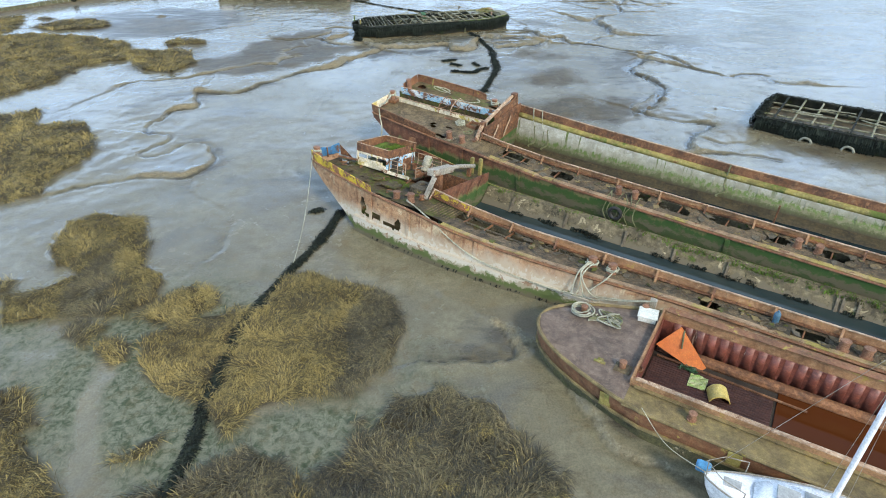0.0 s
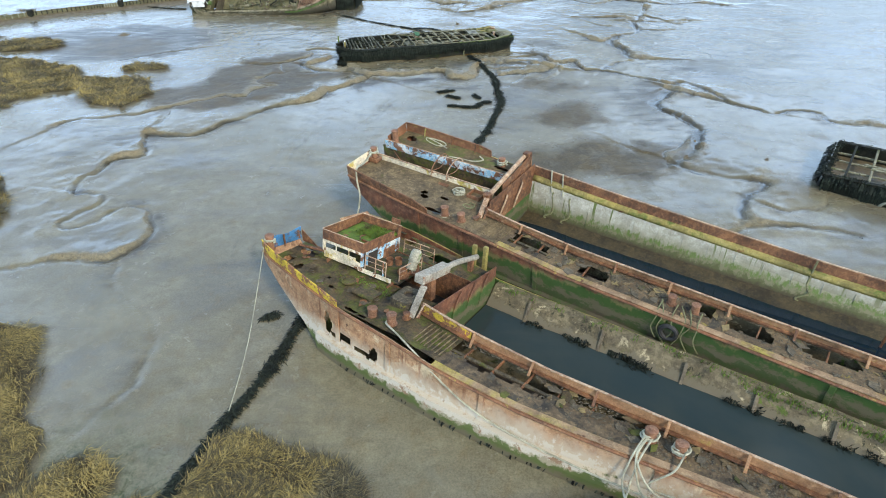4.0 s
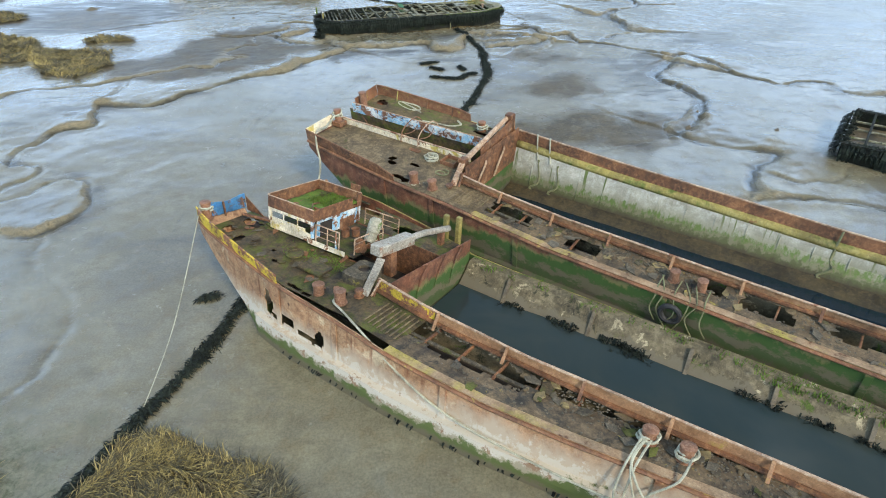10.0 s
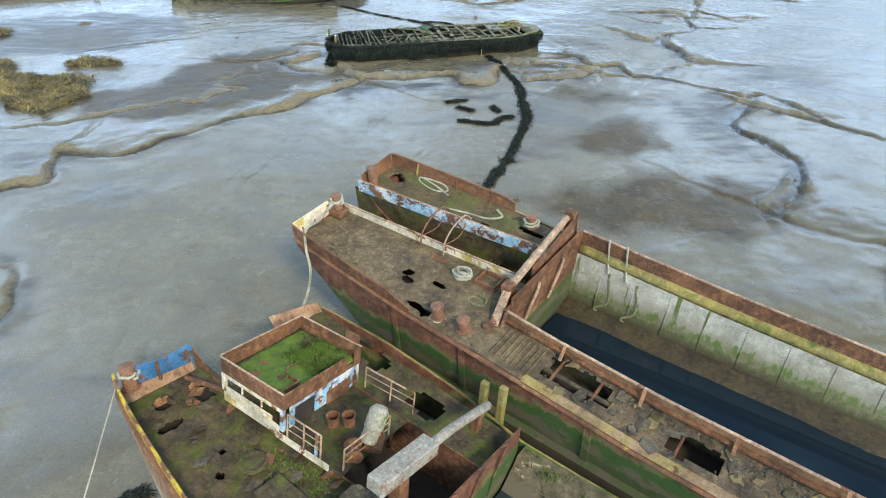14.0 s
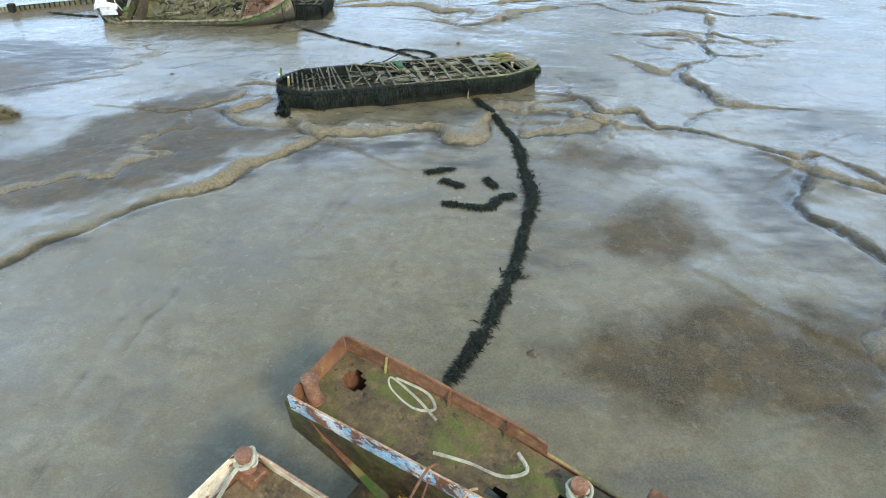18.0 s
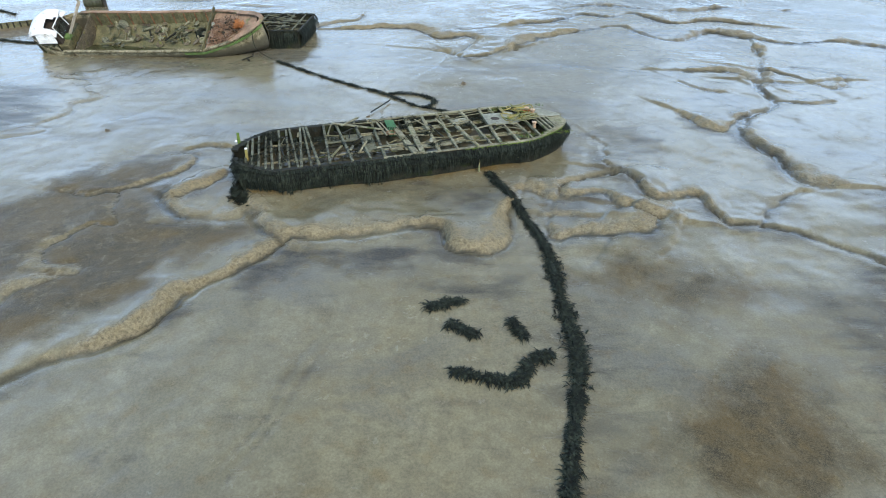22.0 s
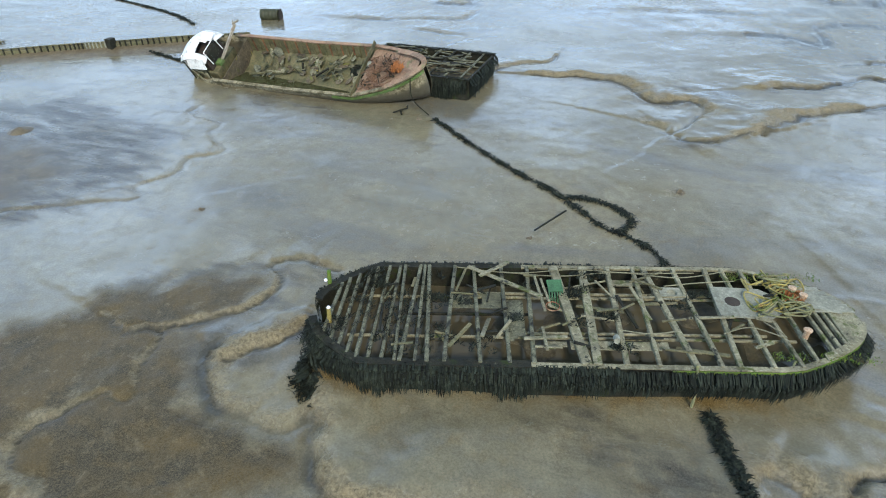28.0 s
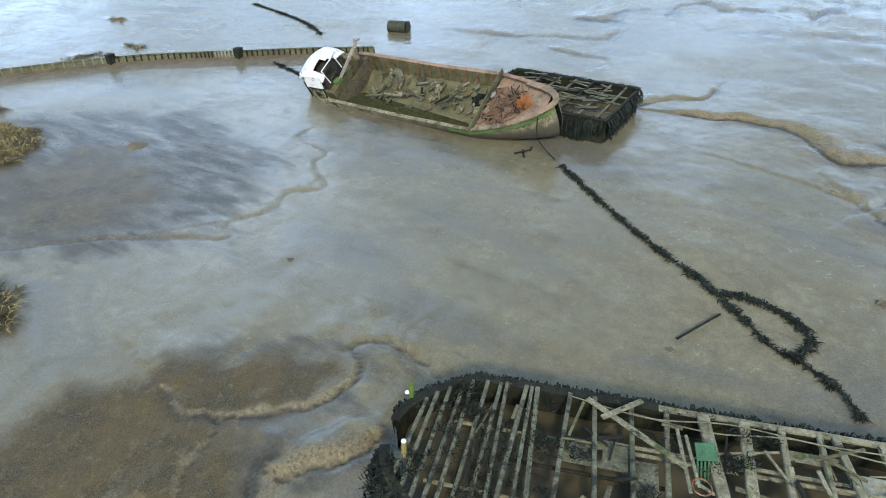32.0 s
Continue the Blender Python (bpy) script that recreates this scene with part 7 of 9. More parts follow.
xs = [0.0, 0.06, 0.2, 0.45, 0.8, 1.3] + span(1.8, 13.2, 0.5) + [13.8, 14.4, 15.0, 15.5, 16.0, 16.4, 16.7, 16.9, 17.02]


def outline(inset, x):
    return max(0.0, d_half(x) - inset)


for side in (-1, 1):
    part("hull_side", sheet([[(x, side * outline(0, x), D_RIM), (x, side * outline(0.03, x), 0.7), (x, side * outline(0.12, x), -0.3)] for x in xs], 0.08, (0, -side, 0)), timber_dark, wreck)
    part("inner_side", sheet([[(x, side * outline(0.2, x), D_RIM - 0.03), (x, side * outline(0.25, x), -0.2)] for x in xs[3:-3]], 0.05, (0, side, 0)), timber_dark, wreck)
    pts = [(x, side * outline(0.1, x), D_RIM + 0.03 * noise.noise((x, side, 1))) for x in xs]
    cut = [k for k, p in enumerate(pts) if p[0] < 7.1]
    part("covering_board", strip(pts[:len(cut)], 0.26, 0.09), timber_dark, wreck)
    part("covering_board", strip(pts[len(cut) - 1:], 0.17, 0.07), timber_pale, wreck, "bleached covering board")
    out = [(p, ((0, side) if 1.0 < p[0] < 15.5 else ((-0.8, 0.6 * side) if p[0] <= 1.0 else (0.7, 0.7 * side)))) for p in [(q[0], side * (abs(q[1]) + 0.13), D_RIM - 0.02) for q in pts]]
    near = 1.0 if side < 0 else 0.5
    tagged(part("weed_fringe", fringe(out, 0.88, rd, 260 * near, 0.032, 0.24), weed, wreck, "hanging curtain of black weed"), kind="stuff")
    tagged(part("weed_crust", fringe([((p[0], p[1] - side * 0.1, p[2] + 0.07), o) for p, o in out[:22]], 0.28, rd, 110 * near, 0.045, 0.22), weed, wreck), kind="stuff")
part("end_deck", sheet([[(x, y * outline(0.05, x), D_RIM + 0.05 + 0.01 * noise.noise((x * 3, y * 2, 4))) for y in (-1, -0.6, -0.2, 0.2, 0.6, 1)] for x in (16.15, 16.4, 16.65, 16.85, 16.98)], 0.05), timber_pale, wreck, "bleached end deck with green edges")
part("rim_moss", strip([(x, -outline(-0.02, x), D_RIM - 0.06) for x in xs if x > 10.5][:-2], 0.04, 0.13), moss_mat, wreck, "green slime along the rim")
wreck_mud = material("wreck_mud", ((0.095, 0.08, 0.046), (0.055, 0.047, 0.028), (0.13, 0.11, 0.066)), 1.5, (0.35, 0.7), tone=(1, 1, 0.92))
part("bottom", sheet([[(x, y * outline(0.15, x), 0.48 + 0.16 * noise.noise((x * 0.9, y * 2, 3))) for y in (-1, -0.75, -0.5, -0.25, 0, 0.25, 0.5, 0.75, 1)] for x in xs[2:-2]], 0.05), wreck_mud, wreck)
brown_water = water_mat.copy()
brown_water.name = "silty_brown_water"
brown_water.node_tree.nodes["Principled BSDF"].inputs["Base Color"].default_value = (0.085, 0.074, 0.045, 1)
single("flood_water", sheet([[(x, y * outline(0.3, x), 0.5) for y in (-1, 0, 1)] for x in xs[4:-4]], 0.01), brown_water, "shallow brown water inside the wreck", "water", kind="structure", m=D_M)
# deck beams: dense and dark at one end, bleached at the other
k = 0
for x in (0.5, 0.8, 1.1, 1.4, 1.7, 2.05, 2.45):
    h = outline(0.15, x)
    part("deck_beam", beam((x - 0.05, -h, D_RIM - 0.02), (x + 0.1 + rd.uniform(-0.05, 0.05), h, D_RIM), 0.11, 0.12, 0.02), weedy_plank, wreck)
for x, dx, w_, mt in ((2.75, 0.05, 0.1, 0), (3.1, -0.15, 0.12, 0), (3.4, 0.0, 0.1, 0), (3.65, 0.1, 0.13, 0), (4.35, -0.1, 0.12, 0), (5.2, 0.1, 0.12, 0), (6.1, 0.05, 0.12, 0), (6.9, -0.05, 0.13, 0), (8.1, 0.25, 0.3, 1), (8.75, -0.1, 0.26, 1), (9.6, -0.12, 0.16, 1), (10.5, -0.1, 0.12, 1), (11.2, 0.25, 0.18, 1), (12.05, 0.1, 0.13, 1), (12.85, -0.2, 0.15, 1), (13.6, 0.0, 0.12, 1), (14.3, 0.1, 0.12, 1), (15.75, 0.05, 0.12, 1), (16.2, -0.05, 0.12, 1), (14.9, 0.0, 0.11, 1), (15.5, 0.05, 0.1, 1), (16.0, 0.05, 0.1, 1)):
    h = outline(0.12, x)
    part("deck_beam", beam((x + dx, -h, D_RIM + 0.01), (x - dx, h, D_RIM + 0.02), w_, 0.14, 0.02), timber_pale if mt else weedy_plank, wreck)
for y, x0, x1, z in ((-1.05, 1.2, 14.8, -0.17), (-0.85, 6, 14, -0.16), (0.85, 1.4, 14.5, -0.17), (1.05, 5, 14.2, -0.16), (0.0, 3.0, 7.0, -0.18)):
    part("carlin", beam((x0, y, D_RIM + z), (x1, y + 0.04, D_RIM + z), 0.09, 0.08, 0.015), timber_pale if y else timber_dark, wreck)
for x0, x1, y0, y1 in ((4.4, 6.0, 0.2, 0.95), (6.1, 6.7, -1.3, 0.6), (9.7, 11.0, 1.45, 1.75), (8.0, 10.9, -1.6, -1.25), (7.3, 7.9, -1.6, -1.3)):
    part("deck_plank", sheet(patch_holes([[(x, y, D_RIM - 0.06 + 0.01 * noise.noise((x, y, 7))) for y in span(y0, y1, 0.1)] for x in span(x0, x1, 0.12)], [((x0 + x1) / 2, (y0 + y1) / 2, 0.16, 0.14)] if x1 - x0 > 1.2 and y1 - y0 > 0.5 else [(x1, y0, 0.25, 0.12)], rd), 0.03), timber_pale if x0 > 6.9 else weedy_plank, wreck)
holed_board = part("hatch_board", moved(ring_box(-0.95, 0.95, -0.72, 0.72, -0.03, 0.03, -0.4, 0.0, 0.24), Matrix.Translation((13.75, 0.45, D_RIM + 0.11)) @ pose(0, 0, 0, 0, 0, -4)), pale_board, wreck, "pale grey board with a round hole")
# dark disc fills the round hole and paints its depth in shade
part("board_hole", moved(lathe([(0.235, 0), (0.235, 0.01)], 22), Matrix.Translation((13.35, 0.48, D_RIM + 0.128))), dark_inside, holed_board)
part("hatch_board", moved(ring_box(-0.38, 0.38, -0.3, 0.3, -0.02, 0.02, 0.02, 0.02, 0.17), Matrix.Translation((11.6, 1.0, D_RIM + 0.0))), pale_board, wreck)
part("stern_board", moved(box(-0.65, 0.65, -0.4, 0.4, 0, 0.04), Matrix.Translation((16.0, 0.55, D_RIM + 0.1)) @ pose(0, 0, 0, 0, 3, -12)), pale_board, wreck)
part("stern_board", sheet([[(x, -outline(0.05, x), D_RIM + 0.06), (x, -outline(0.3, x), D_RIM + 0.07)] for x in (15.2, 15.7, 16.1, 16.5)], 0.03), timber_pale, wreck)
for j_, y in enumerate(span(0.2, 1.3, 0.24)):
    x1_ = 17.0 - 0.42 * abs(y) ** 1.6
    part("stern_plank", beam((15.2 + 0.25 * (j_ % 3), y, D_RIM + 0.08), (x1_, y * 0.94, D_RIM + 0.08), 0.2, 0.04), pale_board, wreck)
for a, b, w_ in (((4.9, 2.1, 1.45), (7.3, 0.45, 1.5), 0.16), ((5.3, 1.5, 1.5), (6.3, 2.25, 1.55), 0.15), ((7.35, -0.2, 1.45), (7.15, 1.6, 1.45), 0.09), ((7.55, 0.0, 1.45), (7.35, 1.45, 1.45), 0.08), ((6.6, -1.4, 1.4), (7.9, -1.35, 1.45), 0.12), ((5.6, -0.2, 1.1), (5.35, -1.4, 1.45), 0.13), ((5.8, -1.2, 1.2), (6.25, -0.7, 1.5), 0.1), ((7.2, -0.9, 1.42), (7.25, -1.9, 1.42), 0.09), ((6.9, -1.75, 1.42), (7.7, -1.8, 1.45), 0.07)):
    single("loose_plank", beam(a, b, w_, 0.05), timber_pale, "bleached loose plank lying across the wreck's beams", "plank", "loose planks", m=D_M)
for x, y, h in ((0.2, 1.25, 0.55), (0.55, -0.55, 0.45)):
    post = thing("mooring_post", D_M @ Matrix.Translation((x, y, D_RIM)), "leaning green post with a white top", "post", "mooring posts")
    part("shaft", tube([(0, 0, -0.1), (0.03, 0.02, h)], [0.075, 0.065], 9), moss_mat if y > 0 else yellow_band, post)
    part("cap", moved(lathe([(0.06, 0), (0.07, 0.03), (0.05, 0.06), (0.02, 0.07)], 12), Matrix.Translation((0.03 if y < 0 else -0.12, 0.02, h if y < 0 else 0.12))), gelcoat, post)
for x, y in ((15.35, 0.95), (15.55, 0.6), (14.95, -1.05)):
    single("iron_bollard", lathe([(0.09, 0), (0.085, 0.25), (0.12, 0.27), (0.13, 0.32), (0.03, 0.35)], 14), flange_pale, "small iron bollard with a pale cap on the wreck", "bollard", "wreck bollards", m=D_M @ Matrix.Translation((x, y, D_RIM + 0.05)))
chair = thing("crate", D_M @ Matrix.Translation((7.75, 0.85, D_RIM + 0.1)) @ pose(0, 0, 0, 35, 12, 20), "broken green plastic crate tipped on the beams", "crate")
part("base", box(-0.28, 0.28, -0.02, 0.4, 0.1, 0.14), green_plastic, chair)
for k in range(6):
    part("slat", beam((-0.26 + 0.1 * k, -0.02, 0.12), (-0.25 + 0.1 * k, -0.5, -0.02), 0.05, 0.03), green_plastic, chair)
for k, (x, y, r) in enumerate(((2.2, -0.2, 0.75), (1.3, -0.7, 0.6), (3.0, -0.4, 0.55), (2.6, 0.5, 0.5), (0.3, -1.5, 0.5), (3.9, 0.3, 0.35), (6.4, -0.4, 0.3), (4.7, 0.55, 0.4), (1.0, 0.6, 0.6), (1.6, 1.3, 0.5), (3.2, -1.5, 0.6), (4.2, -1.2, 0.5), (2.3, -1.5, 0.6), (3.6, 1.5, 0.4), (5.3, -1.6, 0.4), (6.9, 1.2, 0.3), (0.6, -0.9, 0.5))):
    v = tufts([(x + rd.uniform(-r, r), y + rd.uniform(-r, r) * 0.8, D_RIM + 0.02) for _ in range(int(24 * r))], rd, 0.11, 0.018, 10, 0.1, 1.7)
    single("weed_heap", v, weed, "black wrack heaped on the deck beams", "seaweed", "wrack heaps", "stuff", m=D_M)
heap = []
for k in range(34):
    f = rd.random()
    c = (0.45 - 0.4 * f + rd.gauss(0, 0.1), -0.8 - 1.3 * f + rd.gauss(0, 0.12), 1.32 - 1.18 * f ** 1.4 + rd.uniform(-0.1, 0.1))
    a = rd.uniform(2.4, 5.4)
    o = (math.cos(a), math.sin(a))
    heap.append(fringe([((c[0] - 0.16 * o[1], c[1] + 0.16 * o[0], c[2]), o), ((c[0] + 0.16 * o[1], c[1] - 0.16 * o[0], c[2]), o)], min(0.6, c[2] + 0.02), rd, 60, 0.045, 0.3))
single("weed_heap", join(tufts([(rd.gauss(0.15, 0.25), rd.gauss(-2.3, 0.25), 0.03) for _ in range(110)], rd, 0.22, 0.03, 9, 0.12, 1.4), *heap), weed, "black wrack trailing from the wreck to the mud", "seaweed", "wrack heaps", "stuff", m=D_M)
for k in range(64):
    x, a = rd.uniform(2.0, 14.5), rd.choice((0, 0, 1.57)) + rd.gauss(0, 0.35)
    y, l = rd.uniform(-1.8, 1.9), rd.uniform(0.4, 1.5)
    if abs(y + l * math.sin(a)) < 2.1:
        single("loose_plank", beam((x, y, 1.4 + rd.uniform(-0.25, 0.05)), (x + l * math.cos(a), y + l * math.sin(a), 1.4 + rd.uniform(-0.2, 0.1)), rd.uniform(0.05, 0.13), 0.05, 0.008, rd.uniform(-0.4, 0.4)), rd.choice((timber_pale, timber_dark, rib_green) if x > 6 else (timber_dark, timber_dark, rib_green)), "broken stick of deck timber lying on the wreck", "plank", "loose planks", m=D_M)
for k in range(14):
    x, y = rd.uniform(1.5, 13.5), rd.uniform(-1.9, 1.9)
    single("weed_heap", tufts([(x + rd.uniform(-0.3, 0.3), y + rd.uniform(-0.2, 0.2), D_RIM + 0.03) for _ in range(14)], rd, 0.12, 0.022, 9, 0.1, 1.6), weed, "weed draped over the wreck's beams", "seaweed", "wrack heaps", "stuff", m=D_M)
for k in range(16):
    cx, cy = 15.0 + rd.uniform(-0.9, 0.4), 0.9 + rd.uniform(-0.9, 0.8)
    single("old_net_rope", rope([(cx + rd.uniform(-0.6, 0.6), cy + rd.uniform(-0.5, 0.5), D_RIM + 0.12 + rd.uniform(0, 0.2)) for _ in range(6)], 0.028), rd.choice((rope_green, rope_green, yellow_band)), "tangled green rope on the wreck's stern", "rope", "tangled ropes", m=D_M)
single("net_heap", tufts([(15.3 + rd.uniform(-0.25, 0.25), 0.75 + rd.uniform(-0.2, 0.25), D_RIM + 0.15) for _ in range(40)], rd, 0.16, 0.015, 10, 0.1, 0.9), rug_orange, "orange net scraps round a bollard", "net", kind="stuff", m=D_M)
rope_old = material("grey_weedy_rope", ((0.2, 0.19, 0.13), (0.12, 0.12, 0.08), (0.26, 0.24, 0.17)), 9, (0.8, 0.95), tone=(0.98, 1, 0.9))
for pts in ([(4.5, 2.15, 1.5), (6.5, 1.85, 1.5), (8.5, 2.1, 1.55), (10.5, 1.95, 1.5), (12.6, 2.0, 1.5)], [(6.0, 1.95, 1.5), (8.0, 1.75, 1.48), (10.0, 2.0, 1.5), (12.0, 1.75, 1.5), (13.6, 2.1, 1.5)], [(11.4, 1.25, 1.5), (12.5, 1.45, 1.5), (13.8, 1.6, 1.52)], [(9.5, -0.9, 1.5), (10.4, -1.05, 1.5), (11.2, -0.95, 1.5)], [(12.6, -1.0, 1.5), (13.5, -0.7, 1.5), (14.4, -1.1, 1.5), (14.0, -0.4, 1.5)]):
    single("old_rope", rope([(px_, py_, D_RIM + 0.1 + 0.02 * math.sin(px_ * 3)) for px_, py_, pz_ in pts], 0.02), rope_old, "weathered rope strung along the wreck's beams", "rope", "wreck ropes", m=D_M)
single("old_rope", rope([(11.4, -2.35, 1.4), (11.42, -2.62, 0.9), (11.4, -2.75, 0.1)], 0.05), rope_green, "weedy rope hanging down the wreck's side", "rope", "wreck ropes", m=D_M)
single("old_rope", rope([(14.2, -2.1, 1.4), (14.0, -2.35, 0.9), (13.5, -2.6, 0.5)], 0.035), rope_green, "weedy rope hanging down the wreck's side", "rope", "wreck ropes", m=D_M)
single("pipe_scrap", tube([(9.35, -1.3, 1.42), (9.3, -1.55, 1.5)], [0.1, 0.09], 10), pale_board, "short pale pipe end standing in the wreck", "pipe", m=D_M)
single("hoop", tube([(7.6 + 0.22 * math.cos(k * 0.5), 0.0 + 0.22 * math.sin(k * 0.5), 1.48) for k in range(13)], 0.02, 6, True), rust, "bent iron hoop lying on the beams", "hoop", m=D_M)
tagged(part("stern_moss", tufts([(rd.uniform(13.5, 16.6), s * outline(0.06, 15) * rd.uniform(0.85, 1), D_RIM + 0.03) for _ in range(70) for s in (-1, 1)], rd, 0.06, 0.015, 7, 0.12, 0.8), moss_mat, wreck), kind="stuff")

# ---- the square weed-hung wreck at the creek and the one beside the fishing boat ----
def square_wreck(name, m, length, half, rim, label, cross, seed, wood):
    r = random.Random(seed)
    ob = thing(name, m, label, "wreck", "hulks on the mud")
    for s in (-1, 1):
        part("hull_side", box(0, length, s * half - 0.08, s * half + 0.08, -0.3, rim), timber_dark, ob)
        part("covering_board", strip([(x, s * half, rim + 0.03 * noise.noise((x, s, seed))) for x in span(-0.1, length + 0.1, 0.5)], 0.3, 0.12), timber_dark, ob)
    for x in (0, length):
        part("hull_end", box(x - 0.08, x + 0.08, -half + 0.09, half - 0.09, -0.3, rim), timber_dark, ob)
    ring = [((x, -half - 0.1, rim), (0, -1)) for x in span(0, length, 0.5)]
    tagged(part("weed_fringe", join(fringe(ring, rim * 0.95, r, 90, 0.06, 0.22), fringe([((-0.12, y, rim), (-1, 0)) for y in span(-half, half, 0.5)], rim * 0.95, r, 40, 0.12, 0.3), fringe([((length + 0.12, y, rim), (1, 0)) for y in span(-half, half, 0.5)], rim * 0.95, r, 30, 0.12, 0.2)), weed, ob), kind="stuff")
    tagged(part("weed_crust", tufts([(r.uniform(0, length), s * half + r.uniform(-0.2, 0.2), rim) for _ in range(int(length * 14)) for s in (-1, 1)] + [(r.uniform(-0.2, 0.2), r.uniform(-half, half), rim) for _ in range(90)], r, 0.12, 0.03, 8, 0.12, 1.3), weed, ob), kind="stuff")
    part("bottom", box(0.1, length - 0.1, -half + 0.1, half - 0.1, -0.1, 0.2), silt, ob)
    for k, x in enumerate(span(0.9, length - 0.6, cross)):
        part("deck_beam", beam((x, -half, rim - 0.05), (x + r.uniform(-0.1, 0.1), half, rim), 0.12, 0.12, 0.02), wood if k % 4 else timber_dark, ob)
    for y in (-half * 0.45, 0.1, half * 0.5):
        part("carlin", beam((0.1, y, rim - 0.16), (length - 0.1, y + r.uniform(-0.1, 0.1), rim - 0.15), 0.12, 0.1, 0.02), wood, ob)
    return ob, r


G_M = pose(22.7, 40.9, 0, 0, 0, -36)
g_ob, rg = square_wreck("wreck", G_M, 15, 2.7, 1.0, "square hulk of bleached beams hung with black weed", 1.15, 41, timber_pale)
for k in range(9):
    x, y = rg.uniform(1.2, 9), rg.uniform(-1.6, 1.8)
    single("loose_plank", beam((x, y, 1.06), (x + rg.uniform(0.8, 2.2), y + rg.uniform(-0.7, 0.7), 1.12), 0.16, 0.05), timber_pale, "bleached loose plank on the square hulk", "plank", "loose planks", m=G_M)
for x in (3.2, 5.6):
    single("half_tyre", tube([(x + 0.35 * math.cos(k * 0.35), -3.05, 0.35 * math.sin(k * 0.35)) for k in range(10)], 0.08, 7), pale_board, "pale tyre half sunk in mud beside the hulk", "tyre", "sunken tyres", m=G_M)
F_M = pose(-19.6, 90.4, 0, 0, 0, -2)
f_ob, rf = square_wreck("wreck", F_M, 8.0, 2.75, 1.3, "square black hulk beside the fishing boat", 1.0, 47, weedy_plank)
for k in range(70):
    x, y = rf.uniform(0.6, 6.6), rf.uniform(-2.0, 2.2)
    a = rf.uniform(-0.5, 0.5)
    single("loose_plank", beam((x, y, 1.36 + 0.1 * rf.random()), (x + rf.uniform(0.5, 1.4), y + a, 1.36 + 0.12 * rf.random()), 0.12, 0.05), rf.choice((weedy_plank, timber_dark, rib_green)), "broken deck plank lying on the black hulk", "plank", "broken planks", m=F_M)
single("hulk_board", box(1.6, 4.0, -1.6, -0.6, 1.36, 1.4), slab_mat, "grey deck sheet on the black hulk", "board", m=F_M)

# ---- the round-bowed barge with the red hold ----
A_M = pose(4.04, 17.6, 0, 0, 0, -30.7)
A_Z = 1.24


def a_edge(side, x):
    return side * 2.72 * min(1.0, max(0.0, x / 4.4)) ** 0.46


bilge_mat = material("bilge_growth", ((0.075, 0.075, 0.03), (0.045, 0.045, 0.025), (0.12, 0.115, 0.05)), 2.5, (0.7, 0.9), [((0.35, 0.31, 0.24), 2.4, 0.6, 0.65, 0.9), ((0.12, 0.1, 0.07), 1.2, 0.55, 0.65, 0.9)], bump=0.8)
barge_a = thing("barge", A_M, "round-bowed rusty barge with open red hold, on mud", "barge", "hulks on the mud")
axs = [0.0, 0.02, 0.08, 0.2, 0.4, 0.7, 1.1, 1.6, 2.2, 2.9, 3.7, 4.6] + span(5.2, 16, 0.6)
for side in (-1, 1):
    part("side_plating", sheet([[(x, a_edge(side, x), A_Z), (x, a_edge(side, x) * 0.995, 0.85), (x + 0.05, a_edge(side, x) * 0.98, 0.62), (x + 0.12 + 0.2 * (x < 1), a_edge(side, x) * 0.955, 0.25), (x + 0.2 + 0.45 * (x < 1), a_edge(side, x) * 0.9, -0.3)] for x in axs], 0.03, (0, -side, 0)), lichen_rust, barge_a)
    part("gunwale", tube([(x, a_edge(side, x), A_Z + 0.02) for x in axs], 0.07, 7), lichen_deck, barge_a, "lichen-crusted gunwale")
    part("rubbing_band", strip([(x, a_edge(side, x) * 1.005, 0.6) for x in axs[1:]], 0.07, 0.1), lichen_deck, barge_a)
    part("bilge_growth", sheet([[(x + 0.05, a_edge(side, x) * 1.0, 0.58 + 0.04 * math.sin(3 * x)), (x + 0.1, a_edge(side, x) * 0.99, 0.3), (x + 0.1, a_edge(side, x) * 0.985, -0.1)] for x in axs[3:]], 0.03, (0, -side, 0)), bilge_mat, barge_a)
    for x in (3.2, 7.2, 10.6):
        part("side_patch", box(x, x + 0.4, a_edge(side, x + 0.2) - 0.03, a_edge(side, x + 0.2) + 0.03, 0.62, 1.16), yellow_band, barge_a)
part("foredeck", sheet([[(x, a_edge(-1, x) * (1 - 2 * j / 16), A_Z + 0.1 * (1 - (1 - 2 * j / 16) ** 2) - 0.02) for j in range(17)] for x in axs if x < 3.8] + [[(3.96, a_edge(-1, 3.96) * (1 - 2 * j / 16), A_Z + 0.1 * (1 - (1 - 2 * j / 16) ** 2) - 0.02) for j in range(17)]], 0.03), brown_deck, barge_a)
maroon = material("maroon_planks", ((0.06, 0.026, 0.024), (0.04, 0.018, 0.018), (0.085, 0.04, 0.034)), 2.0, (0.45, 0.7))
HX0, HY0, HY1 = 4.0, -1.6, 2.3
part("side_deck", box(3.96, 16, -2.7, HY0 - 0.03, A_Z - 0.05, A_Z + 0.004), lichen_deck, barge_a, "lichen-covered side deck")
part("side_deck", box(3.96, 16, HY1 + 0.03, 2.7, A_Z - 0.05, A_Z + 0.004), lichen_deck, barge_a)
ct = A_Z + 0.3
part("hold_coaming", box(HX0, 16, HY0 - 0.14, HY0, A_Z - 0.1, ct), orange_rust, barge_a)
part("hold_coaming", box(HX0, 16, HY1, HY1 + 0.16, A_Z - 0.1, ct + 0.05), orange_rust, barge_a)
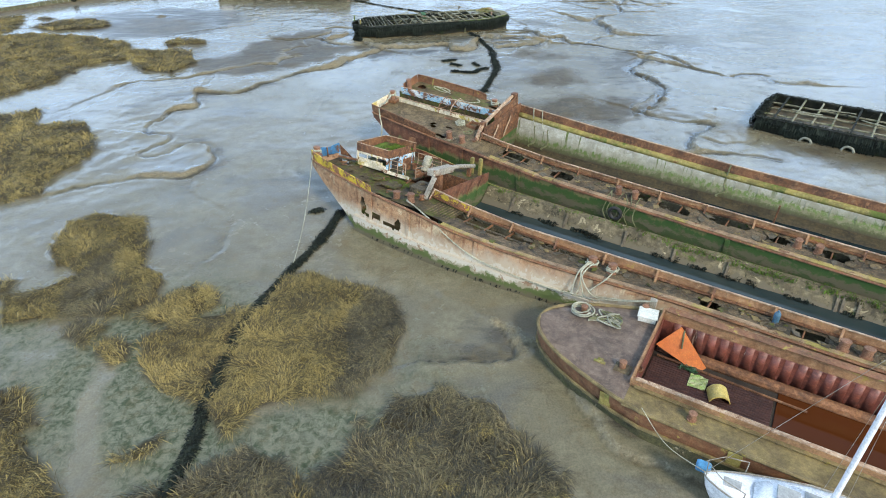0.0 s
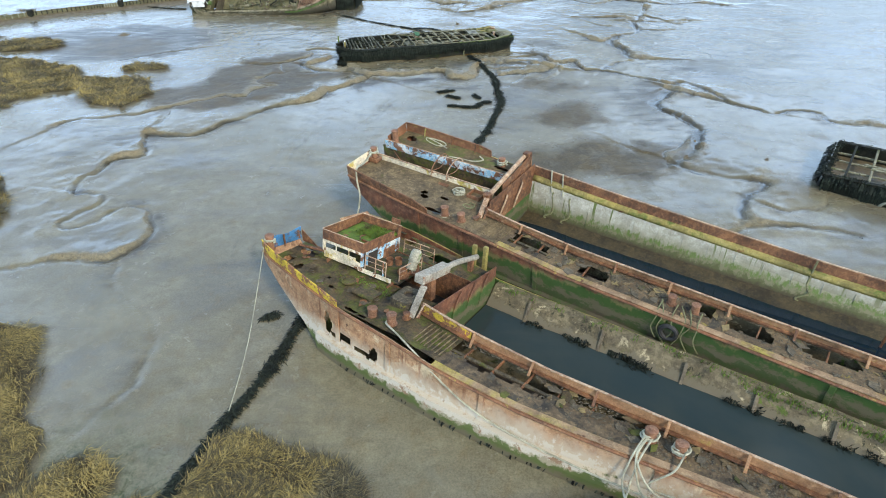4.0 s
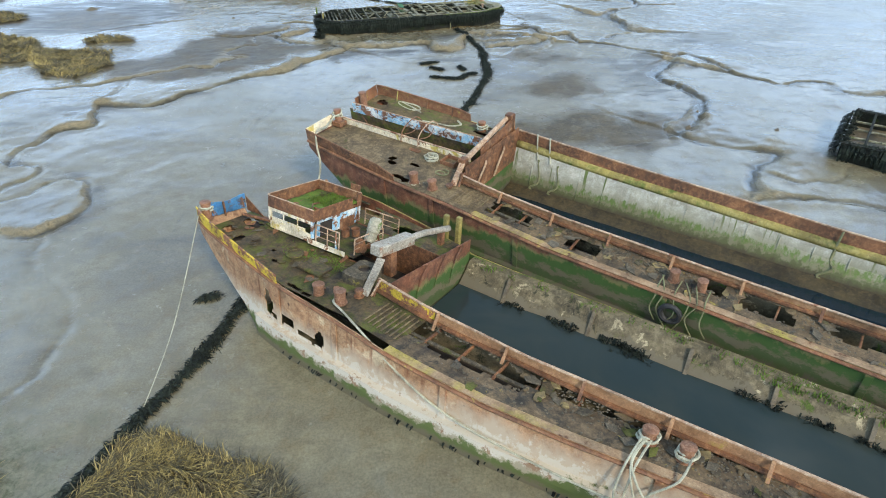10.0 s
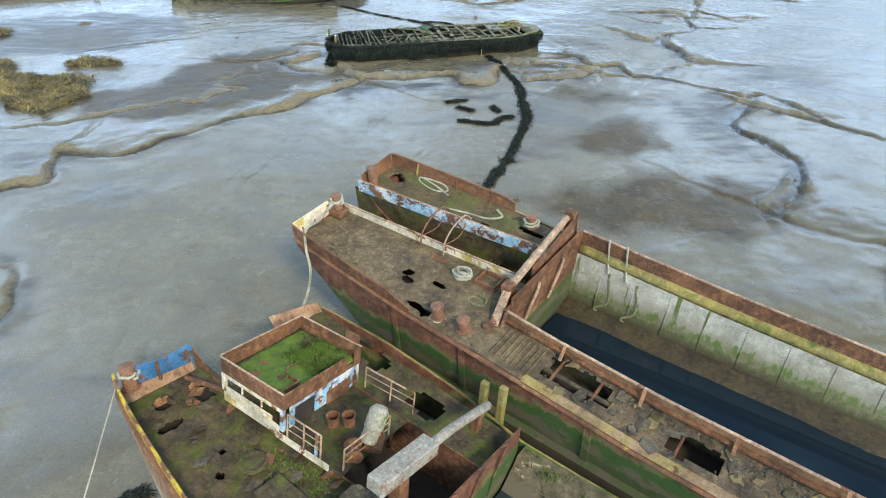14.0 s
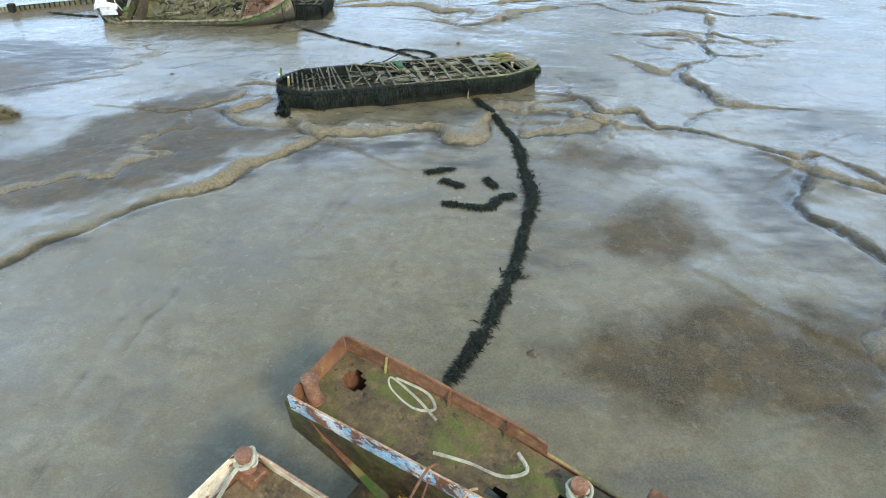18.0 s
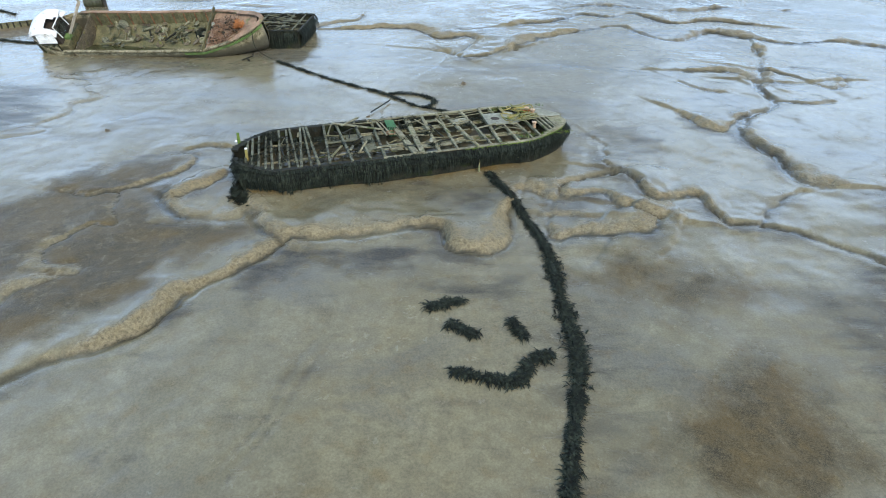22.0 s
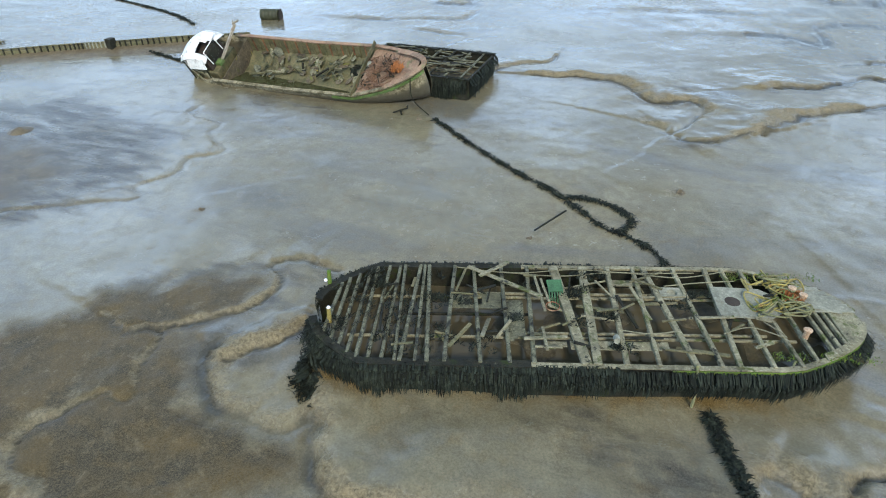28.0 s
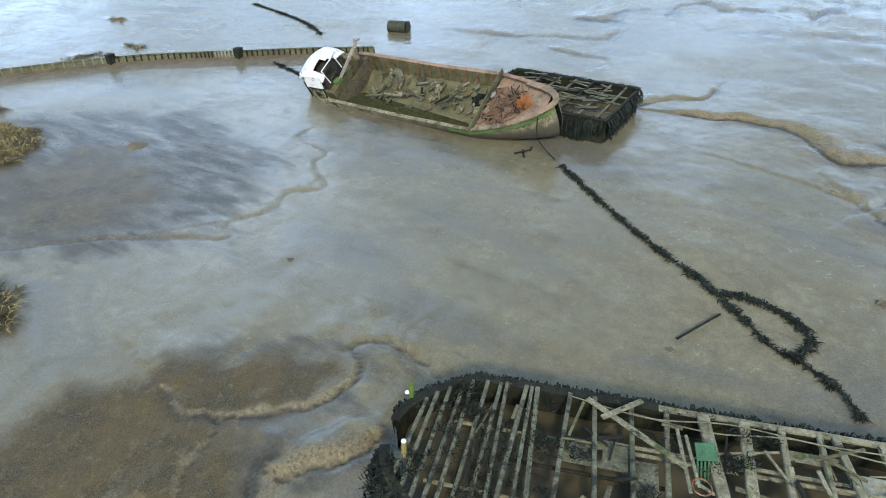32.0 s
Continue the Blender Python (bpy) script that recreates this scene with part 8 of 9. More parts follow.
part("hold_coaming", box(HX0 - 0.08, HX0 - 0.004, HY0 - 0.14, HY1 + 0.16, A_Z - 0.1, ct + 0.02), orange_rust, barge_a)
part("coaming_flange", strip([(x, HY0 - 0.2, A_Z + 0.08) for x in (4.1, 10, 16)], 0.14, 0.04), lichen_deck, barge_a)
part("coaming_flange", strip([(x, HY0 - 0.07, ct + 0.02) for x in (4.1, 10, 16)], 0.16, 0.03), flange_pale, barge_a)
part("coaming_flange", strip([(x, HY1 + 0.08, ct + 0.07) for x in (4.1, 10, 16)], 0.34, 0.03), lichen_rust, barge_a)
part("hold_wall", box(HX0, 16, HY1 - 0.03, HY1 - 0.002, -0.1, A_Z - 0.1), red_hold, barge_a)
part("hold_wall", box(HX0, 16, HY0 + 0.002, HY0 + 0.03, -0.1, A_Z - 0.1), red_hold, barge_a)
part("hold_wall", box(HX0, HX0 + 0.03, HY0 + 0.04, HY1 - 0.04, -0.1, A_Z), red_hold, barge_a)
for k in range(26):
    x = HX0 + 0.55 + 0.42 * k
    if x < 15.5:
        part("wall_corrugation", tube([(x, HY1 + 0.12, A_Z - 0.1), (x, HY1 + 0.1, 0.12)], 0.205, 14), red_hold, barge_a, smooth=True)
part("transom", sheet([[(16.0, y, -0.3), (16.0, y, A_Z + 0.3)] for y in span(-2.7, 2.7, 0.45)], 0.04, (-1, 0, 0)), lichen_rust, barge_a)
part("hold_ledge", tube([(HX0 + 0.1, HY1 - 0.45, 0.2), (16, HY1 - 0.45, 0.2)], 0.22, 10), rust, barge_a)
part("hold_floor", box(HX0, 16, HY0, HY1, -0.15, 0.11), dark_inside, barge_a)
for k in range(24):
    y = HY0 + 0.12 + 0.115 * k
    part("ceiling_plank", box(HX0 + 0.1, 8.2, y, y + 0.095, 0.12, 0.17), maroon, barge_a)
part("floor_angle", beam((HX0 + 0.2, 1.35, 0.21), (9.2, 1.15, 0.21), 0.08, 0.07), rust, barge_a)
rusty_water = water_mat.copy()
rusty_water.name = "rust_stained_water"
rusty_water.node_tree.nodes["Principled BSDF"].inputs["Base Color"].default_value = (0.075, 0.022, 0.006, 1)
single("flood_water", box(8.3, 15.9, HY0 + 0.05, HY1 - 0.1, 0.115, 0.15), rusty_water, "rust-brown water lying in the red hold", "water", kind="structure", m=A_M)
for x, y, h in ((1.35, 0.95, 0.35), (1.25, 0.55, 0.0), (3.3, 2.2, 0.3), (3.5, -1.15, 0.3), (6.0, -2.2, 0.28)):
    if h:
        part("bollard", moved(bollard(0.12, h), Matrix.Translation((x, y, A_Z + 0.04))), bollard_rust, barge_a)
part("deck_plate", box(3.25, 3.8, -1.4, -0.95, A_Z + 0.02, A_Z + 0.09), deck_mat, barge_a)
part("deck_ring", moved(lathe([(0.16, 0), (0.16, 0.06), (0.11, 0.07), (0.1, 0.02)], 14), Matrix.Translation((4.0, -0.95, A_Z + 0.04))), rust, barge_a)
part("cleat", join(box(2.55, 2.95, -1.32, -1.22, A_Z + 0.02, A_Z + 0.1), box(2.65, 2.85, -1.18, -1.08, A_Z + 0.02, A_Z + 0.08)), yellow_band, barge_a)
lid_white = material("chalky_lid", ((0.62, 0.62, 0.56), (0.5, 0.49, 0.43), (0.7, 0.7, 0.66)), 2.5, (0.5, 0.75), [((0.2, 0.19, 0.12), 2.6, 0.6, 0.65, 0.8)], tone=(1, 1, 0.96), grime=0.3)
locker = part("locker", moved(join(box(-0.32, 0.32, -0.28, 0.28, 0, 0.22)), Matrix.Translation((3.5, 1.85, A_Z + 0.05)) @ pose(0, 0, 0, 0, 0, 8)), lid_white, barge_a, "pale flaking deck locker")
part("locker_lid", moved(box(-0.36, 0.36, -0.32, 0.32, 0.224, 0.26), Matrix.Translation((3.5, 1.85, A_Z + 0.05)) @ pose(0, 0, 0, 0, 0, 8)), lid_white, locker, "chalky white locker lid")
part("stanchion", box(3.35, 3.6, 2.55, 2.75, A_Z, A_Z + 0.4), galv, barge_a)
ra = random.Random(77)
single("rope_coil", rope(coil(1.3, 0.9, A_Z + 0.1, 0.42, 4, ra), 0.03, 3), rope_pale, "pale rope coiled round a bollard on the foredeck", "rope", "deck ropes", m=A_M)
for k in range(5):
    single("rope_coil", rope([(2.2 + ra.uniform(-0.6, 0.7), 1.0 + ra.uniform(-0.45, 0.4), A_Z + 0.12 + 0.02 * k) for _ in range(7)], 0.03), rope_green if k % 2 else rope_pale, "slack rope lying in loops on the foredeck", "rope", "deck ropes", m=A_M)
board = single("loose_board", sheet([[(4.06, 1.42, 0.6), (5.7, 1.24, 0.1)], [(4.72, 1.98, 1.3), (5.9, 1.42, 0.3)]], 0.03, (0, 1, 0)), orange_ply, "large orange painted board leaning in the hold", "board", m=A_M)
single("strap", rope([(4.85, 1.95, 1.22), (4.9, 1.72, 0.98), (4.95, 1.5, 0.72)], 0.03), rope_green, "dark green strap over the orange board", "strap", m=A_M)
single("fender_shell", join(sheet([[(0.34 * math.cos(a) * 1.0, y, 0.34 * math.sin(a)) for y in (-0.3, -0.28, 0.28, 0.3)] for a in [0.2 + 2.9 * k / 12 for k in range(13)]], 0.06, (0, 0, -1))), yellow_foam, "yellow half-round plastic shell on the hold floor", "plastic shell", m=A_M @ Matrix.Translation((6.55, 0.35, 0.17)) @ pose(0, 0, 0, 0, 0, 20))
single("sheet_heap", sheet([[(5.5 + 0.12 * i, 0.35 + 0.11 * j, 0.19 + 0.16 * abs(noise.noise((i * 0.9, j * 0.8, 5)))) for j in range(7)] for i in range(6)], 0.01), green_bag, "crumpled green and white plastic sheet", "plastic sheet", m=A_M)
single("weed_heap", tufts([(5.35 + ra.uniform(-0.3, 0.3), 1.2 + ra.uniform(-0.1, 0.1), 0.19) for _ in range(25)], ra, 0.1, 0.03, 8, 0.08, 1.2), green_plastic, "green scraps lying on the hold floor", "scraps", kind="stuff", m=A_M)

# ---- the small white yacht alongside ----
Y_M = A_M @ Matrix.Translation((6.75, -4.0, 0.25)) @ pose(0, 0, 0, 0, 0, 3)
yacht = thing("yacht", Y_M, "small white sailing yacht moored beside the barge", "yacht")


def y_half(x):
    return 1.05 * min(1.0, max(0.0, x / 2.9)) ** 0.62 * (1 - 0.18 * max(0, (x - 3.4) / 3.0))


yx = [0.0, 0.04, 0.15, 0.4, 0.8, 1.3, 1.9, 2.6, 3.4, 4.2, 5.2, 6.2]
part("hull", sheet([[(x, -y_half(x), 1.0), (x + 0.1, -y_half(x) * 0.93, 0.6), (x + 0.35, -y_half(x) * 0.6, 0.1), (x + 0.5, 0, -0.2), (x + 0.35, y_half(x) * 0.6, 0.1), (x + 0.1, y_half(x) * 0.93, 0.6), (x, y_half(x), 1.0)] for x in yx], 0.03, (0, 0, 1)), gelcoat, yacht, smooth=True)
part("deck", sheet([[(x, y_half(x) * j / 3, 1.02 + 0.05 * (1 - (j / 3) ** 2)) for j in range(-3, 4)] for x in yx], 0.03), gelcoat, yacht, smooth=True)
part("toe_rail", join(*[tube([(x, s * y_half(x), 1.03) for x in yx], 0.025, 6) for s in (-1, 1)]), galv, yacht)
cabin = [[(x, s * w, z) for s, w, z in ((-1, 0.62 * k, 1.03), (-1, 0.52 * k, 1.3 - 0.05 * q), (0, 0, 1.36 - 0.05 * q), (1, 0.52 * k, 1.3 - 0.05 * q), (1, 0.62 * k, 1.03))] for x, k, q in ((1.25, 0.55, 4), (1.5, 0.75, 1), (2.2, 0.95, 0), (3.6, 1.1, 0), (3.65, 1.1, 3))]
part("cabin_top", sheet(cabin, 0.02), gelcoat, yacht, smooth=True)
part("cabin_hatch", box(1.75, 2.3, -0.28, 0.28, 1.35, 1.4), grey_deck, yacht)
part("cabin_panel", box(2.4, 3.3, 0.08, 0.42, 1.34, 1.365), grey_deck, yacht, "grey nonslip panel")
part("cabin_panel", box(2.4, 3.3, -0.42, -0.08, 1.34, 1.365), grey_deck, yacht, "grey nonslip panel")
part("solar_panel", box(3.75, 4.5, -0.1, 0.55, 1.3, 1.33), navy_panel, yacht, "dark blue solar panel")
part("cockpit", box(3.72, 5.6, -0.6, 0.6, 1.06, 1.12), grey_deck, yacht)
part("pulpit", join(*[tube([(0.05, s * 0.05, 1.05), (0.0, s * 0.08, 1.55)], 0.015, 6) for s in (-1, 1)] + [tube([(1.0, -0.55, 1.5), (0.4, -0.4, 1.55), (-0.05, 0, 1.57), (0.4, 0.4, 1.55), (1.0, 0.55, 1.5)], 0.015, 6)] + [tube([(1.0, s * 0.55, 1.05), (1.0, s * 0.55, 1.5)], 0.015, 6) for s in (-1, 1)]), galv, yacht)
part("anchor_locker", box(0.5, 0.95, -0.15, 0.15, 1.05, 1.09), grey_deck, yacht)
part("blue_cover", moved(box(-0.2, 0.2, -0.16, 0.16, -0.12, 0.12, 0.05), Matrix.Translation((-0.05, 0.3, 0.95))), blue_tarp, yacht, "blue canvas at the bow")
mast = part("mast", tube([(2.9, 0.0, 1.36), (2.85, 0.0, 7.5)], 0.07, 10), gelcoat, yacht, "white aluminium mast")
for s in (-1, 1):
    part("shroud", tube([(2.9, s * 0.95, 1.05), (2.86, s * 0.1, 7.2)], 0.006, 5), galv, mast)
part("forestay", tube([(0.0, 0, 1.1), (2.8, 0, 7.3)], 0.007, 5), galv, mast)
single("mooring_line", rope([tuple(A_M @ Vector((4.6, -2.85, 1.6))), tuple(A_M @ Vector((5.6, -3.5, 1.2))), tuple(Y_M @ Vector((0.1, 0.0, 1.08)))], 0.014), rope_pale, "thin line from yacht bow to the barge", "rope", "mooring ropes")

# ---- the listing fishing boat ----
E_M = pose(-30.7, 87.45, 0.5, 29.5, -2.8, -4)
boat = thing("fishing_boat", E_M, "derelict fishing boat heeled over on the mud", "boat", "hulks on the mud")


def e_half(x):
    return 2.1 * min(1.0, max(0.0, (x + 1.6) / 2.6)) ** 0.5 * min(1.0, max(0.0, (17.1 - x) / 4.4)) ** 0.48


E_RIM = [(-1, 0.9), (2.5, 0.9), (8, 0.66), (12.6, 0.62), (15, 0.95), (17, 1.5)]
ex = span(-1.4, 12.6, 0.5) + [13.2, 13.9, 14.6, 15.2, 15.7, 16.2, 16.6, 16.9, 17.05]
for s in (-1, 1):
    part("hull_side", sheet([[(x, s * e_half(x), at_x(E_RIM, x)), (x, s * e_half(x) * 0.99, 0.2), (x - 0.1, s * e_half(x) * 0.9, -0.5), (x - 0.3, s * e_half(x) * 0.5, -1.1)] for x in ex], 0.05, (0, -s, 0)), hull_sludge, boat, smooth=True)
    part("rail", strip([(x, s * (e_half(x) - 0.03), at_x(E_RIM, x) + 0.03) for x in ex if x > 1.5], 0.22, 0.08), pink_rail if s > 0 else hull_sludge, boat, "faded red rail" if s > 0 else "scabbed white rail")
    part("rub_rail", strip([(x, s * (e_half(x) + 0.03), at_x(E_RIM, x) - 0.22) for x in ex if x > 11], 0.07, 0.18), green_trim, boat, "green-painted rubbing rail")
part("bow_cap", strip([(x, s * (e_half(x) - 0.12), at_x(E_RIM, x) + 0.06) for s, seq in ((-1, [q for q in ex if q > 14.5]), (1, [q for q in ex if q > 14.5][::-1])) for x in seq], 0.34, 0.05), pink_rail, boat)
part("ceiling", sheet([[(x, e_half(x) - 0.12, at_x(E_RIM, x) - 0.05), (x, e_half(x) * 0.86, -0.2), (x, e_half(x) * 0.3, -0.55), (x, -e_half(x) * 0.4, -0.5), (x, -e_half(x) * 0.88, -0.1), (x, -e_half(x) + 0.12, at_x(E_RIM, x) - 0.05)] for x in span(2.3, 12.7, 0.6)], 0.04), rib_green, boat)
for k in range(22):
    x = 2.8 + 0.45 * k
    part("rib", beam((x, e_half(x) - 0.15, at_x(E_RIM, x) - 0.04), (x, e_half(x) * 0.84, -0.2), 0.08, 0.09), rib_green if k % 2 else rust, boat)
part("bulkhead", sheet([[(2.3, y, -0.5), (2.3, y, 0.75)] for y in span(-2.2, 2.2, 0.4)], 0.05, (1, 0, 0)), slab_mat, boat)
part("foredeck", sheet([[(x, e_half(x) * j / 4 * 0.96, at_x(E_RIM, x) - 0.18) for j in range(-4, 5)] for x in [12.6, 13.2, 14, 14.8, 15.4, 16, 16.5]], 0.04), pink_rail, boat)
part("foredeck_coaming", beam((12.6, -2.2, 0.75), (12.6, 2.2, 0.85), 0.08, 0.3), rib_green, boat)
green_water = brown_water.copy()
green_water.name = "green_brown_water"
green_water.node_tree.nodes["Principled BSDF"].inputs["Base Color"].default_value = (0.045, 0.048, 0.02, 1)
single("flood_water", sheet([[(x, y, 0.2) for y in (-1.72, 0.6)] for x in (2.5, 12.3)], 0.01), green_water, "green-brown water in the low side of the boat", "water", kind="structure", m=pose(-30.7, 87.45, 0, 0, 0, -4))
re_ = random.Random(55)
for k in range(70):
    x, y = re_.uniform(3.5, 12.2), re_.uniform(-0.6, 1.6)
    z = -0.5 + 0.28 * max(0, y) + 0.12
    q = Matrix.Translation((x, y, z)) @ pose(0, 0, 0, re_.uniform(-35, 35), re_.uniform(-35, 35), re_.uniform(0, 360))
    single("wreckage_board", moved(slab(re_, re_.uniform(0.15, 0.45), 0.05), q), re_.choice((timber_pale, slab_mat, rib_green, weedy_plank, rubble_mat)), "broken board among the wreckage in the hold", "wreckage", "boat wreckage", m=E_M)
for k in range(18):
    x, y = re_.uniform(3.2, 11), re_.uniform(-0.3, 1.5)
    single("wreckage_timber", beam((x, y, -0.25), (x + re_.uniform(-0.9, 1.6), y + re_.uniform(-0.6, 0.6), -0.05 + re_.uniform(0, 0.35)), 0.12, 0.1), re_.choice((timber_pale, timber_dark, rib_green)), "broken timber among the wreckage in the hold", "wreckage", "boat wreckage", m=E_M)
for k in range(80):
    x, y = 14.0 + re_.uniform(-1.2, 0.9), -0.2 + re_.uniform(-1.3, 1.2)
    pts = [(x + re_.uniform(-0.4, 0.4), y + re_.uniform(-0.4, 0.4), at_x(E_RIM, x) - 0.1 + 0.3 * re_.random()) for _ in range(5)]
    if k < 60:
        single("net_rope", rope(pts, 0.03, 4, 5), net_red if k % 6 else timber_dark, "tangled red-brown net rope on the foredeck", "rope", "net ropes", m=E_M)
single("net_heap", tufts([(15.2 + re_.uniform(-0.3, 0.3), -0.1 + re_.uniform(-0.3, 0.3), 1.15) for _ in range(40)], re_, 0.25, 0.03, 8, 0.12, 0.9), rug_orange, "orange net heap at the bow", "net", kind="stuff", m=E_M)
single("float_bag", moved(lathe([(0.02, 0), (0.09, 0.04), (0.13, 0.16), (0.11, 0.3), (0.06, 0.4), (0.03, 0.5), (0.05, 0.54)], 12, 0.6), pose(0, 0, 0, 70, 20, 0)), pale_board, "white plastic float bag by the foredeck", "float", m=E_M @ Matrix.Translation((12.9, 0.6, 0.8)))
gel_old = material("grimy_white_moulding", ((0.74, 0.75, 0.73), (0.6, 0.6, 0.56), (0.8, 0.8, 0.79)), 2, (0.3, 0.55), [((0.16, 0.15, 0.11), 2.2, 0.57, 0.64, 0.8), ((0.45, 0.56, 0.5), 1.4, 0.62, 0.68, 0.6)], tone=(1, 1, 1), grime=0.15)
cab = thing("wheelhouse", E_M @ Matrix.Translation((0.3, 0.0, 0.55)), "broken white wheelhouse leaning at the boat's stern", "wheelhouse")
part("roof", sheet([[(-1.3 + 0.45 * i, -1.35 + 0.45 * j, 1.75 - 0.1 * (j - 3) ** 2 * 0.35 - 0.05 * (i - 2.5) ** 2) if (i, j) not in ((4, 2), (5, 2), (5, 3)) else None for j in range(7)] for i in range(6)], 0.05), gel_old, cab, "white moulded roof", smooth=True)
part("front_panel", moved(box(-0.75, 0.75, -0.03, 0.03, -0.4, 0.4, 0.02), Matrix.Translation((0.1, -1.4, 1.05)) @ pose(0, 0, 0, -18, 0, 0)), gel_old, cab)
part("side_panel", moved(box(-0.03, 0.03, -0.6, 0.6, -0.45, 0.45, 0.02), Matrix.Translation((-1.15, -0.6, 0.95))), gel_old, cab)
part("window_frame", join(beam((1.0, -0.9, 0.6), (0.85, -0.9, 1.6), 0.06, 0.06), beam((1.0, 0.5, 0.6), (0.85, 0.5, 1.6), 0.06, 0.06), beam((0.85, -0.9, 1.62), (0.85, 0.5, 1.62), 0.06, 0.06)), gel_old, cab)
part("window_pane", moved(box(-0.01, 0.01, -0.62, 0.62, -0.45, 0.45, 0.002), Matrix.Translation((0.93, -0.2, 1.1)) @ pose(0, 0, 0, 0, -8, 0)), glass_mat, cab)
# solid near-black block added as the painted shade of the cabin interior
part("inside", box(-0.9, 0.75, -1.1, 0.9, 0.1, 1.15), dark_inside, cab)
part("green_hatch", moved(box(-0.5, 0.5, -0.35, 0.35, 0, 0.05), Matrix.Translation((0.35, 0.5, 1.72)) @ pose(0, 0, 0, 6, 6, 0)), gel_old, cab, "white roof hatch")
part("base", box(-1.2, 1.2, -1.3, 1.2, -0.5, 0.14), rib_green, cab)
for a, b in (((-1.1, -1.3, 0.8), (-0.4, -1.8, -0.6)), ((0.6, -1.35, 0.7), (1.0, -1.9, -0.5))):
    part("stay", tube([a, b], 0.05, 7), timber_dark, cab)
part("wreck_timber", join(*[beam((re_.uniform(-1.2, 1.4), re_.uniform(-1.9, -1.2), -0.4), (re_.uniform(-1.2, 1.4), re_.uniform(-1.9, -1.0), 0.4), 0.14, 0.08) for _ in range(9)]), timber_pale, cab)
mast_e = thing("boat_derrick", E_M @ Matrix.Translation((1.6, 0.0, 0.6)), "grey boat derrick leaning over the wheelhouse", "derrick")
part("spar", beam((-0.4, -0.4, 0.0), (1.1, 1.5, 1.9), 0.16, 0.16), galv, mast_e)
part("head", join(beam((0.95, 1.45, 1.95), (1.5, 1.6, 2.15), 0.12, 0.12), tube([(1.0, 1.3, 1.6), (1.1, 1.5, 2.2)], 0.05, 7)), galv, mast_e)
part("foot", box(-0.6, -0.1, -0.6, -0.1, -0.3, 0.3), green_trim, mast_e)
anchor_p = [tuple(E_M @ Vector((16.4, -0.9, 1.3))), (-14.4, 84.9, 0.7), (-13.1, 84.2, 0.1)]
single("anchor_chain", rope(anchor_p, 0.03), timber_dark, "thin dark chain from the boat's bow to the mud", "chain")
single("anchor", join(beam((0, -0.4, 0.05), (0, 0.4, 0.05), 0.09, 0.09), beam((-0.5, 0, 0.06), (0.4, 0, 0.25), 0.07, 0.07), tube([(0.4, -0.05, 0.25), (0.45, 0.05, 0.4), (0.35, 0.1, 0.3)], 0.03, 6)), timber_dark, "old iron anchor lying on the mud", "anchor", m=pose(-14.9, 84.2, 0.03, 0, 0, 30))

# ---- revetment, drum and small things on the flat ----
FENCE = [(-60.5, 72.5), (-56.3, 78.1), (-50.6, 84.3), (-45.5, 88.0), (-42.3, 89.9), (-38.0, 92.6), (-33.0, 95.2)]
fl = curve_through([(x, y, 0) for x, y in FENCE], 12)
fence = thing("revetment", pose(0, 0, 0), "low brushwood revetment with short pale stakes", "revetment")
part("brush_bank", strip([(p[0], p[1], 0.28) for p in fl], 0.55, 0.55), rib_green, fence)
part("mud_berm", sheet([[(p[0] + 0.55 * 0.83 * w_, p[1] - 0.83 * w_, h) for w_, h in ((0.2, 0.3), (0.7, 0.16), (1.5, 0.06), (2.5, -0.08))] for p in fl], 0.05), silt, fence)
part("top_rail", strip([(p[0], p[1], 0.62) for p in fl], 0.14, 0.1), rib_green, fence)
walked = 0.0
for p, q in zip(fl[:-1], fl[1:]):
    d = (q - p).length
    for k in range(max(1, int(d / 0.42))):
        c = p.lerp(q, k / max(1, int(d / 0.42)))
        part("stake", box(c.x - 0.05, c.x + 0.05, c.y - 0.4, c.y - 0.3, 0.0, 0.72 + 0.06 * noise.noise((c.x, c.y, 2))), pale_board if c.x < -51 or -44 < c.x < -42 else timber_dark, fence)
for x, y in ((-50.6, 84.2), (-42.2, 89.8)):
    part("gap_post", box(x - 0.25, x + 0.25, y - 0.5, y + 0.1, 0, 0.95), timber_dark, fence)
drum_green = material("dark_green_drum", ((0.022, 0.032, 0.016), (0.035, 0.045, 0.022), (0.05, 0.04, 0.022)), 4, (0.55, 0.8))
drum = thing("drum", pose(-35.3, 101.8, 0.38, 0, 90, 12), "green ribbed steel drum lying on the mud", "drum")
part("body", lathe([(0.02, -0.85), (0.4, -0.86), (0.5, -0.84)] + [(0.5 + 0.035 * (k % 2), -0.76 + 0.17 * k) for k in range(10)] + [(0.5, 0.84), (0.42, 0.86), (0.4, 0.7), (0.02, 0.69)], 22), drum_green, drum)
part("end", moved(lathe([(0.55, 0), (0.54, 0.012)], 22), Matrix.Translation((0, 0, 1.0))), dark_inside, drum)
rs = random.Random(91)
for x, y, r in ((-19.2, 71.0, 0.22), (3.3, 43.0, 0.25), (-4.6, 73.3, 0.2), (-35.1, 75.1, 0.35), (6.5, 70.5, 0.2), (1.2, 79.0, 0.3), (16.5, 45.5, 0.2), (15.2, 43.1, 0.25), (-13.5, 83.6, 0.25), (19.8, 42.4, 0.22)):
    single("stone", moved(stone(rs, r), Matrix.Translation((x, y, ground_z(x, y) - 0.04))), rubble_mat, "dark weedy stone lying on the mud", "stone", "scattered stones")
single("stick", beam((-4.5, 73.8, 0.06), (-3.5, 75.7, 0.12), 0.07, 0.06), timber_dark, "dark waterlogged stick on the mud", "stick")
